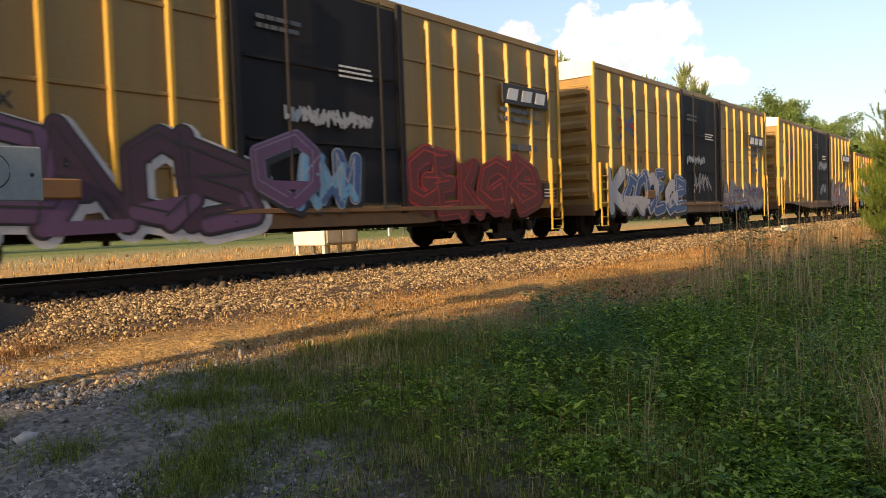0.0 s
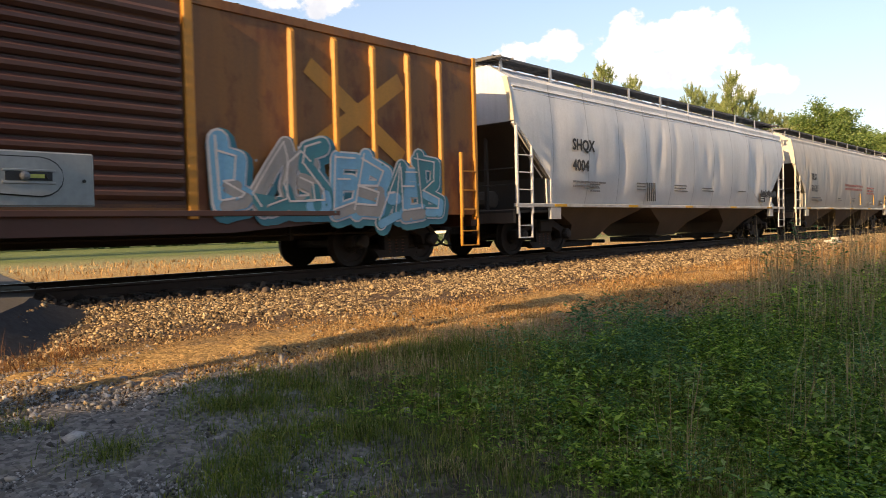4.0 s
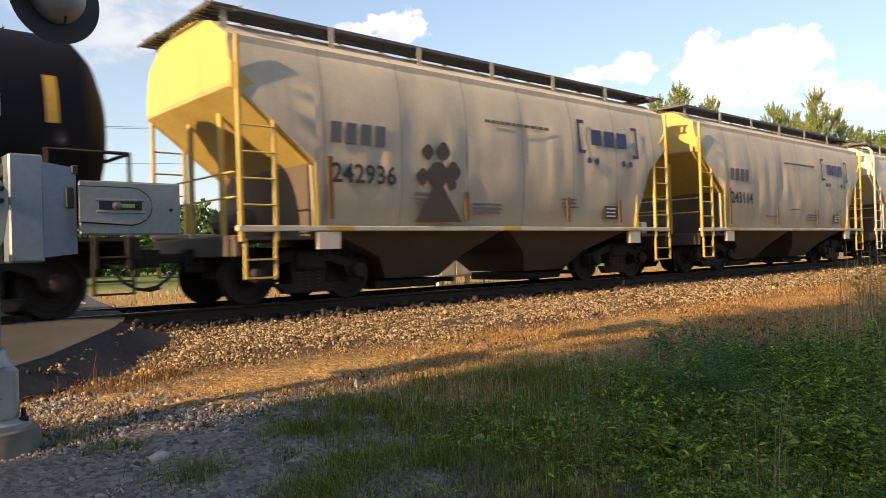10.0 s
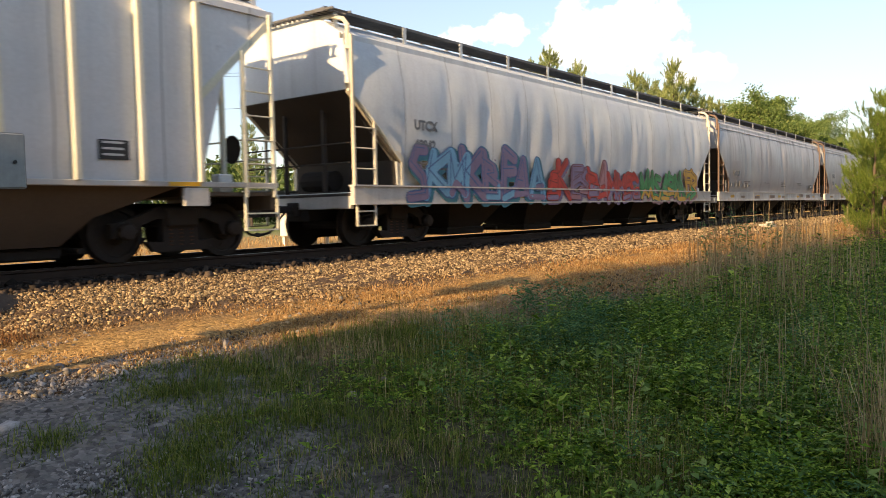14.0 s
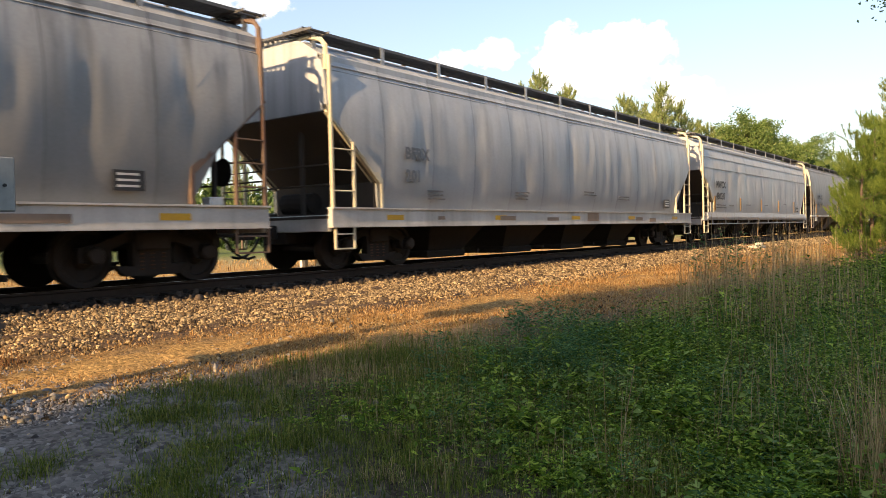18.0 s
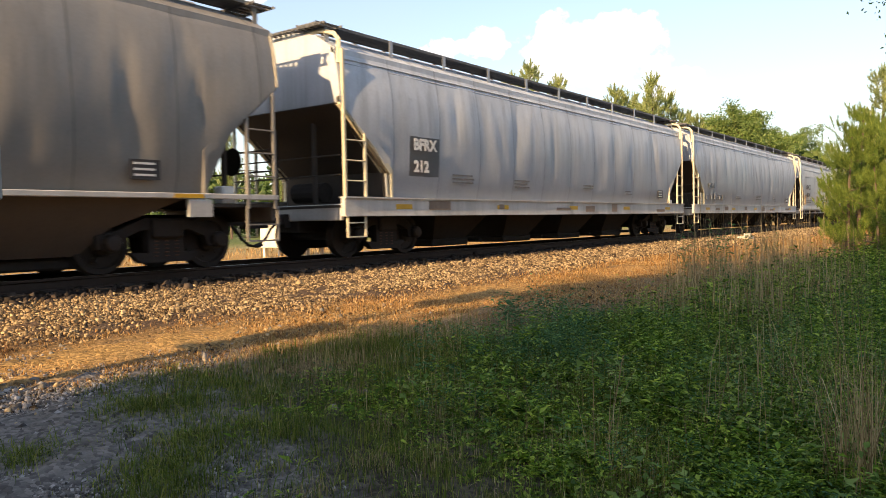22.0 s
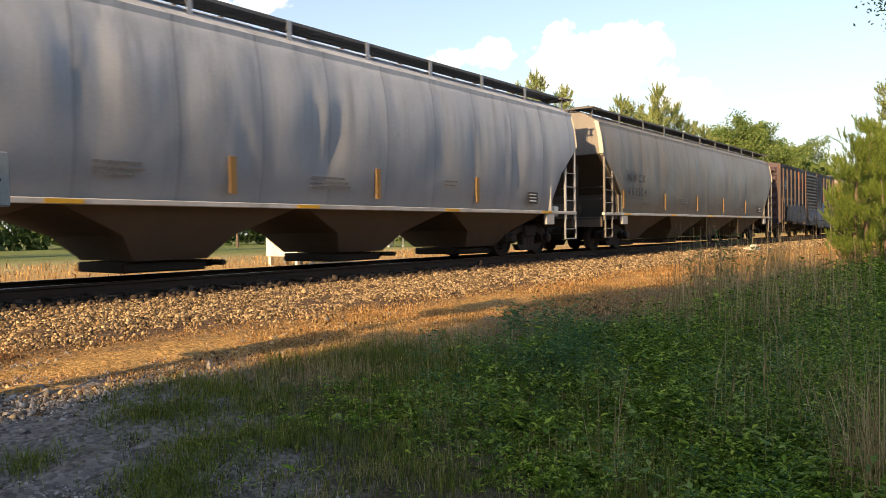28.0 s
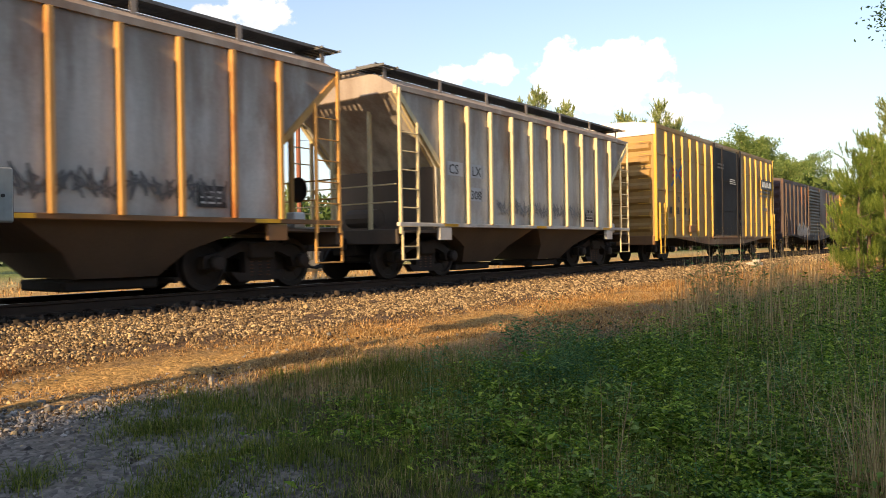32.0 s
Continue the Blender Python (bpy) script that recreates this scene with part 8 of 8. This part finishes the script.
    letters("UTLX 630314", 0.17, TY, t, 0.02, 3.05, 0.75, turn=(90, 0, -90))
    g = Geo()
    for k in range(3):
        g.box(0.105, 0.115, -0.1, 0.35 - 0.1 * k, 2.72 - 0.16 * k, 2.80 - 0.16 * k)
    part("fine_print", g, TY, t)

    # tan grain hoppers with the railway's own emblem
    TANGREY = [grey("warm_grey_paint", (0.54, 0.465, 0.35), 0.16, 0.02, 44 + k) for k in range(3)]
    TRIM_Y = paint("yellow_end_paint", (0.66, 0.48, 0.13), 0.2, 0.1, 0.5, seed=47)
    CREAM2 = grey("light_cream_paint", (0.64, 0.58, 0.46), 0.15, 0.02, 46)
    for k, (x0, L, num, name) in enumerate(((148.97, 11.1, "242936", "yellow-ended warm grey short covered hopper with painted cartoon blot"), (161.5, 11.2, "243114", "warm grey short covered hopper with dark blue emblem"), (173.98, 11.6, "243606", "clean cream grey short covered hopper with dark blue emblem"))):
        body = CREAM2 if k == 2 else TANGREY[k]
        cr = join_train(hopper(name, L, body, start_at(x0), "curved", "thin", 2, 3.86, 61 + k, CREAM, TRIM_Y if k < 2 else CREAM, DUSTY, hoop=(k == 2), endmat=TRIM_Y if k < 2 else None), x0)
        letters(num, 0.42, BLACK, cr, 1.55, 1.82, -1.61, bold=0.006)
        g = Geo()
        for j in range(4):
            x = 1.55 + 0.28 * j
            part("owner_shape", Geo().prism([(x, 2.42), (x + 0.20, 2.42), (x + 0.22, 2.74), (x + 0.02, 2.74)], 1, -1.612, -1.604), PRINT, cr)
        NAVY = paint("navy_emblem_paint", (0.03, 0.035, 0.12), 0.2, 0, 0.5)
        zb, h = (2.50, 0.79) if k == 2 else (2.68, 0.70)
        em = part("emblem", Geo().box(7.63, 7.68, -0.002, 0.002, 0.01, h - 0.01), NAVY, cr, "dark blue bracketed emblem", at=pose(0, -1.622, zb, -4.5 if k < 2 else -3.5))
        for xa, sg in ((7.62, 1), (9.78, -1)):
            for n_, (z0, z1, wd) in enumerate(((0, h, 0.07), (h - 0.07, h, 0.22), (0, 0.07, 0.22))):
                part("emblem_bracket", Geo().box(min(xa, xa + wd * sg), max(xa, xa + wd * sg), -0.004 - 0.001 * n_, 0.002, z0, z1), NAVY, em)
        for x in (7.95, 8.22, 9.18, 9.45):
            part("emblem_dot", Geo().disc((x, 0.0, -0.14), 1, [(0.01, 0.07), (0.0, 0.07)], 10), NAVY, em)
        for j in range(3):
            part("emblem_shape", Geo().prism([(8.06 + 0.46 * j, 0.2), (8.42 + 0.46 * j, 0.2), (8.44 + 0.46 * j, h - 0.17), (8.08 + 0.46 * j, h - 0.17)], 1, -0.004, 0.002), NAVY, em)
        tagged(part("slogan_bars", bars(Geo(), rnd, 4.9, 3.10, 2.2, 1, 0.055, 0.1, -1.60), PRINT, cr), kind="stuff")
        prints(cr, L, 3)
        for x in (1.50, 4.35, 7.2, 9.0):
            part("rust_stripe", Geo().box(x, x + 0.09, -1.60, -1.585, 1.25, 1.75 if x > 1.6 else 2.2), SILL_BROWN, cr)
        if k == 0:
            SOOTY = spray("sooty_brown", (0.075, 0.052, 0.04))
            for q, (cx, cz, w, hh) in enumerate(((3.72, 2.02, 0.46, 0.44), (3.50, 2.40, 0.24, 0.24), (3.86, 2.44, 0.28, 0.28), (4.08, 2.10, 0.30, 0.30), (3.36, 1.98, 0.24, 0.26), (4.02, 1.88, 0.2, 0.2))):
                o = blob(random.Random(int(cx * 100)), cx, cz, w, hh, 0.08)
                part("painted_blot", Geo().add([(p[0], -1.607 - 0.001 * q, p[1]) for p in o], [tuple(range(len(o)))]), SOOTY, cr)
            part("painted_cone", Geo().add([(3.72, -1.606, 1.98), (4.25, -1.604, 1.22), (3.18, -1.604, 1.22)], [(0, 1, 2)]), SOOTY, cr)

    # brown and black patched hopper
    mt, n, l, bs = nodes_of("brown_and_black_patched_paint")
    co = n.new("ShaderNodeTexCoord").outputs["Object"]
    sp = n.new("ShaderNodeSeparateXYZ")
    l.new(co, sp.inputs[0])
    wob = noise_of(n, l, co, 3.0, 4)
    ad = n.new("ShaderNodeMath")
    ad.operation = "MULTIPLY_ADD"
    l.new(wob, ad.inputs[0])
    ad.inputs[1].default_value = 0.25
    l.new(sp.outputs[0], ad.inputs[2])
    dv = n.new("ShaderNodeMath")
    dv.operation = "DIVIDE"
    dv.inputs[1].default_value = 10.3
    l.new(ad.outputs[0], dv.inputs[0])
    k0, k1 = (0.022, 0.020, 0.020), (0.21, 0.105, 0.026)
    band = ramp(n, l, dv.outputs[0], [(0.0, k1), (0.08, k0), (0.353, k1), (0.424, k0), (0.592, k1), (0.696, k0), (0.88, k1)])
    n[-1].color_ramp.interpolation = "CONSTANT" if hasattr(n[-1], "color_ramp") else "LINEAR"
    hi = n.new("ShaderNodeMath")
    hi.operation = "GREATER_THAN"
    l.new(sp.outputs[2], hi.inputs[0])
    hi.inputs[1].default_value = 3.42
    band = mix_of(n, l, hi.outputs[0], band, (0.22, 0.12, 0.04))
    dirtn = noise_of(n, l, co, 1.2, 7, 0.65, (1.6, 1.6, 0.4))
    band = mix_of(n, l, ramp(n, l, dirtn, [(0.4, (0, 0, 0)), (0.75, (0.7,) * 3)]), band, (0.11, 0.05, 0.02))
    l.new(band, bs.inputs["Base Color"])
    bs.inputs["Roughness"].default_value = 0.6
    MB = paint("rusty_brown_paint", (0.09, 0.047, 0.024), 0.45, 0.4, 0.6, seed=57)
    MO = paint("orange_end_paint", (0.50, 0.24, 0.04), 0.3, 0.3, 0.55, seed=58)
    m = join_train(hopper("rusty brown covered hopper with black painted-out panels", 10.3, mt, start_at(187.27), "curved", "deep", 2, 3.80, 71, MB, MO, STEEL, MB, hoop=True), 187.27)
    letters("S I R X", 0.32, WHITE, m, 1.75, 2.12, -1.61)
    letters("270007", 0.32, WHITE, m, 1.75, 1.68, -1.61)
    data_panel(m, 6.6, 1.3, 0.45, 0.28, -1.59)

    # white ribbed hopper
    NW = grey("chalky_white_paint", (0.66, 0.68, 0.70), 0.2, 0.06, 72)
    # cream tint puts the yellow sunlight on the ribs into their colour
    NR = grey("sunlit_rib_paint", (0.75, 0.70, 0.55), 0.15, 0.12, 73)
    nn = join_train(hopper("chalky white ribbed covered hopper with grey lettering", 10.9, NW, start_at(199.8), "ribbed", "thin", 2, 3.84, 72, PALE_SILL, NR, DUSTY, sheets=0), 199.8)
    GREYT = paint("grey_lettering", (0.12, 0.14, 0.17), 0.2, 0, 0.6)
    for x, a_, b_ in ((1.75, "N D", "398"), (2.75, "Y X", "337")):
        letters(a_, 0.30, GREYT, nn, x, 2.28, -1.535, bold=0.01)
        letters(b_, 0.30, GREYT, nn, x, 1.78, -1.535, bold=0.01)
    part("fine_print", bars(Geo(), rnd, 1.75, 1.5, 0.5, 2, 0.05, 0.05, -1.535), GREYT, nn)
    data_panel(nn, 8.0, 1.42, 0.42, 0.26, -1.535)

    # long hoppers
    o = join_train(hopper("pale blue grey long covered hopper with a band of colourful graffiti", 19.0, grey("pale_blue_grey_paint", (0.56, 0.60, 0.64), 0.22, 0.02, 74), start_at(212.35), "curved", "deep", 4, 3.86, 74, PALE_SILL, CREAM, STEEL, hoop=True), 212.35)
    marks(o, 1.7, 2.25, "UTCX", "48942", GREYT, 0.26)
    graffiti(o, 1.4, 6.6, 0.85, 1.9, [LILAC, SKYB, LILAC], BLUE, 161, TEAL)
    graffiti(o, 6.8, 12.3, 0.85, 1.75, [PINK, RED, LILAC], MAROON, 162, LILAC)
    graffiti(o, 12.5, 17.3, 0.85, 1.75, [GOLD, GREEN], INK, 163, PINK)
    long = [
        # x0, length, colour, body kind, sill, mark, number, label, dirt, hoop
        (232.3, 18.0, (0.42, 0.43, 0.45), "curved", "deep", "", "", "sooty mid-grey long covered hopper with streaked side and pale sill", 0.9, True),
        (251.56, 18.4, (0.32, 0.33, 0.34), "curved", "deep", "BFRX", "268", "dark sooty grey long covered hopper with pale number patch", 0.85, True),
        (271.29, 18.3, (0.42, 0.44, 0.46), "curved", "deep", "BFRX", "201", "grey long covered hopper with dented side and worn white sill", 0.45, True),
        (291.0, 18.1, (0.43, 0.43, 0.425), "flat", "tube", "MWCX", "480037", "plain grey smooth-sided long covered hopper with rounded sill", 0.2, True),
        (310.4, 19.8, (0.245, 0.23, 0.21), "curved", "thin", "M W C X", "4 6 3 4 6 1", "brownish grey long covered hopper with painted-out number patch", 0.35, False),
        (331.68, 18.1, (0.46, 0.49, 0.53), "curved", "deep", "BFRX", "212", "bluish grey long covered hopper with black number panel", 0.5, True),
        (350.96, 18.3, (0.42, 0.45, 0.49), "curved", "deep", "", "", "bluish grey dented long covered hopper with rusty patched sill", 0.7, True),
        (370.58, 18.7, (0.42, 0.42, 0.41), "flat", "tube", "MWCX", "480040", "grey smooth-sided long covered hopper with yellow rust ladder", 0.25, True),
        (390.66, 19.2, (0.20, 0.192, 0.18), "curved", "thin", "", "", "dark brownish grey long covered hopper with pale sill line", 0.4, False),
        (411.61, 19.8, (0.36, 0.385, 0.42), "curved", "thin", "CEFX", "635780", "blue grey long covered hopper with dented streaked side", 0.5, False),
        (433.16, 19.8, (0.20, 0.185, 0.165), "curved", "thin", "N W C X", "4 6 3 5 2 4", "dark grey long covered hopper with painted-out number patch", 0.4, False),
    ]
    BROWN_TRIM = paint("rust_brown_trim_paint", (0.16, 0.10, 0.07), 0.4, 0.4, 0.6, seed=79)
    RUSTY_TRIM = paint("cream_rusting_trim_paint", (0.64, 0.58, 0.42), 0.2, 0.25, 0.5, seed=78)
    PATCHES = {4: (1.60, 3.05, 1.62, 2.52, (0.15, 0.155, 0.18)), 10: (1.60, 3.05, 1.62, 2.52, (0.12, 0.12, 0.13)), 1: (1.9, 3.3, 1.5, 2.45, (0.34, 0.34, 0.34)), 5: (1.95, 2.95, 1.62, 2.42, (0.03, 0.03, 0.032)),
               0: (1.7, 2.8, 1.7, 2.45, (0.26, 0.26, 0.27)), 6: (1.7, 2.8, 1.7, 2.45, (0.33, 0.35, 0.37))}
    for k, (x0, L, c_, kind, sill, mk, num, label, dirt, hoop) in enumerate(long):
        body = grey("weathered_grey_paint_%s" % "abcdefghijk"[k], c_, dirt, 0.05 + 0.03 * (k % 3), 80 + k, 0.45, PATCHES.get(k))
        cr = join_train(hopper(label, L, body, start_at(x0), kind, sill, 4, 3.86, 80 + k, body if kind == "flat" else PALE_SILL, (BROWN_TRIM if k < 2 else RUSTY_TRIM) if hoop else body, DUSTY if sill == "thin" else STEEL, None, cord=(sill == "deep"), hoop=hoop), x0)
        if kind == "flat":
            g = Geo()
            for z in (2.95, 3.38):
                g.box(0.2, L - 0.2, -float(np.interp(z, [2.9, 3.4], [1.56, 1.50])) - 0.018, -1.49, z, z + 0.03)
            part("side_seam", g, body, cr)
        if mk:
            x_, z_, size_, gap_ = {3: (1.48, 2.20, 0.38, 0.09), 7: (1.48, 2.20, 0.38, 0.09), 9: (1.6, 2.2, 0.38, 0.10), 4: (1.66, 2.14, 0.34, 0.09), 10: (1.66, 2.14, 0.34, 0.09)}.get(k, (2.0, 2.12, 0.32, 0.12))
            marks(cr, x_, z_, mk, num, WHITE if k == 5 else BLACK if k in (3, 4, 7, 9, 10) else GREYT, size_, k in (3, 7, 9), -1.628, gap_)
        elif k in (0, 6):
            for j in range(4):
                part("number_bar", Geo().box(1.86 + 0.2 * j, 2.0 + 0.2 * j, -1.615, -1.60, 1.82, 2.02), GREYT, cr)
            for j in range(5):
                part("smudge", Geo().box(1.5 + 0.55 * j + 0.1 * (j % 2), 1.78 + 0.55 * j, -1.604, -1.59, 1.36, 1.52 + 0.05 * (j % 3)), paint("smudged_print", tuple(0.55 * q for q in c_), 0.5, 0, 0.6), cr)
        prints(cr, L, 4)
        if sill == "thin" or kind == "flat":
            for x in (1.35, 4.9, 8.3, 11.6, 14.9):
                part("rust_stripe", Geo().box(x, x + 0.12, -1.602, -1.585, 1.28, 1.85), paint("ochre_stripe_paint", (0.30, 0.17, 0.04), 0.4, 0.3, 0.6), cr)
        if sill == "deep":
            g = Geo()
            r2 = random.Random(k)
            for j in range(6):
                x = 1.5 + j * (L - 3) / 6 + r2.uniform(0, 1.6)
                za = r2.uniform(0.84, 0.93)
                g.box(x, x + r2.uniform(0.2, 0.9), -1.602, -1.598, za, r2.uniform(za + 0.06, 1.10))
            tagged(part("sill_patches", g, paint("worn_rust_patch", (0.30, 0.22, 0.16), 0.5, 0.35, 0.7), cr), kind="stuff")

    # dark boxcar with painted-over side
    DK = paint("blue_black_paint", (0.013, 0.015, 0.028), 0.2, 0.03, 0.6, seed=95, shine=0.3)
    DKRIB = paint("rusted_dark_rib_paint", (0.060, 0.036, 0.028), 0.3, 0.5, 0.6, seed=96)
    PLUM = paint("plum_end_paint", (0.055, 0.030, 0.036), 0.35, 0.15, 0.6, seed=97)
    GRN = paint("dark_green_door_paint", (0.035, 0.045, 0.042), 0.3, 0.15, 0.55, seed=98)
    RB = [0.62, 1.53, 2.46, 3.40, 4.35, 5.30, 11.73, 12.68, 13.70, 14.75]
    q = join_train(boxcar("blue-black boxcar with plum end, green corrugated door and pale graffiti", start_at(454.8), 15.4, 3.97, 0.72, DK, PLUM, PLUM, GRN, RB, (6.16, 9.35), (), 99, True, DKRIB, DK, 0.2), 454.8)
    NIGHT, MIST, MOSS = spray("night_blue", (0.014, 0.034, 0.085)), spray("mist", (0.12, 0.14, 0.15)), spray("moss", (0.03, 0.07, 0.045))
    graffiti(q, 1.3, 6.1, 0.95, 1.85, [INK, NIGHT], MIST, 171, INK)
    graffiti(q, 6.5, 9.3, 1.0, 1.7, [BLUE, NIGHT, MIST], MIST, 172, INK, y=-1.65)
    graffiti(q, 9.5, 11.6, 0.85, 2.1, [BLUE, NIGHT], MIST, 173, INK, 2)
    graffiti(q, 11.8, 15.0, 0.95, 1.7, [INK, MOSS], MIST, 174, INK)
    graffiti(q, 9.6, 14.8, 0.62, 1.0, [NIGHT, INK, MOSS], MIST, 176, INK, y=-1.60)
    tag(q, 0.9, 2.5, 0.6, 0.9, SILVER, 175, 0.04, -1.57)
    tagged(part("number_bars", bars(Geo(), rnd, 0.95, 2.2, 2.2, 1, 0.14, 0.1, -1.56), PRINT, q), kind="stuff")
    tagged(part("number_bars", bars(Geo(), rnd, 1.2, 1.85, 2.6, 1, 0.14, 0.1, -1.56), PRINT, q), kind="stuff")
    for x in (0.75, 5.5, 2.9, 10.0, 14.2):
        part("reflector", Geo().box(x, x + 0.6, -1.575, -1.565, 0.78, 0.90), YELLOW, q)

    # rusty ribbed hoppers
    RW = paint("rust_stained_white_paint", (0.60, 0.60, 0.57), 0.5, 0.62, 0.6, seed=103, rusty=(0.17, 0.08, 0.038), soft=0.32, patch=0.9, eaves=2.6)
    RR = paint("rust_orange_rib_paint", (0.55, 0.30, 0.08), 0.2, 0.45, 0.55, seed=104, rusty=(0.32, 0.11, 0.025))
    for k, (x0, num) in enumerate(((472.48, "309"), (485.05, "308"))):
        rr = join_train(hopper("rust-stained white ribbed covered hopper", 11.05, RW, start_at(x0), "ribbed", "thin", 2, 3.84, 105 + k, SILL_BROWN if k == 0 else PALE_SILL, RR if k == 0 else paint("pale_rusting_rib_paint", (0.66, 0.56, 0.33), 0.2, 0.35, 0.5, seed=107), DUSTY, sheets=0), x0)
        for x, s in ((1.7, "CS"), (2.55, "LX")):
            part("letter_patch", Geo().box(x - 0.05, x + 0.52, -1.532, -1.524, 2.18, 2.48), grey("clean_patch_paint", (0.50, 0.52, 0.54), 0.2, 0.02, 108), rr)
            letters(s, 0.30, BLACK, rr, x, 2.22, -1.537)
        part("letter_patch", Geo().box(2.45, 3.1, -1.532, -1.524, 1.66, 1.96), grey("clean_patch_paint", (0.50, 0.52, 0.54), 0.2, 0.02, 108), rr)
        letters(num, 0.28, BLACK, rr, 2.5, 1.70, -1.537)
        tag(rr, 3.6, 1.3, 5.0, 0.5, PRINT if k == 0 else SILVER, 181 + k, 0.03, -1.533)
        data_panel(rr, 8.1, 1.3, 0.5, 0.32, -1.535)
    pool_boxcar(498.43, "tan and black ribbed boxcar with dark streaked door", 14)
    z = join_train(boxcar("dark plum boxcar with rusted ribs", start_at(516.2), 15.4, 3.97, 0.72, PLUM, PLUM, PLUM, GRN, RB, (6.16, 9.35), (), 109, True, DKRIB, DK, 0.2), 516.2)
    graffiti(z, 3.0, 6.0, 0.95, 1.6, [SILVER], PALE, 191, INK)
    join_train(boxcar("dull brown boxcar with pale sill", start_at(533.0), 15.4, 3.97, 0.72, BROWN, BROWN, BROWN, BROWN, RB, (6.16, 9.35), (), 110, True, ORIB, PALE_SILL, 0.2), 533.0)


make_train()


def gone(t):
    """Metres that the train has run by t seconds."""
    return 14.25 * t + 0.01768 * t * t


def motions():
    for car, x0 in CARS:
        walk(car, [(0.5 * k, pose(x0 - gone(0.5 * k), YC, 0)) for k in range(65)])
    # wheels roll without slip; all wheelsets of one place share the keyed turn
    for s in (-1, 1):
        first = WHEELS[s][0]
        walk(first, [(k / FPS, pose(0.89 * s, 0, 0.42, 0, -math.degrees(gone(k / FPS) / 0.42) % 360)) for k in range(32 * FPS + 1)])
        keyed = first.animation_data
        for w in WHEELS[s][1:]:
            w.rotation_mode = "QUATERNION"
            w.animation_data_create()
            w.animation_data.action = keyed.action
            w.animation_data.action_slot = keyed.action_slot


motions()
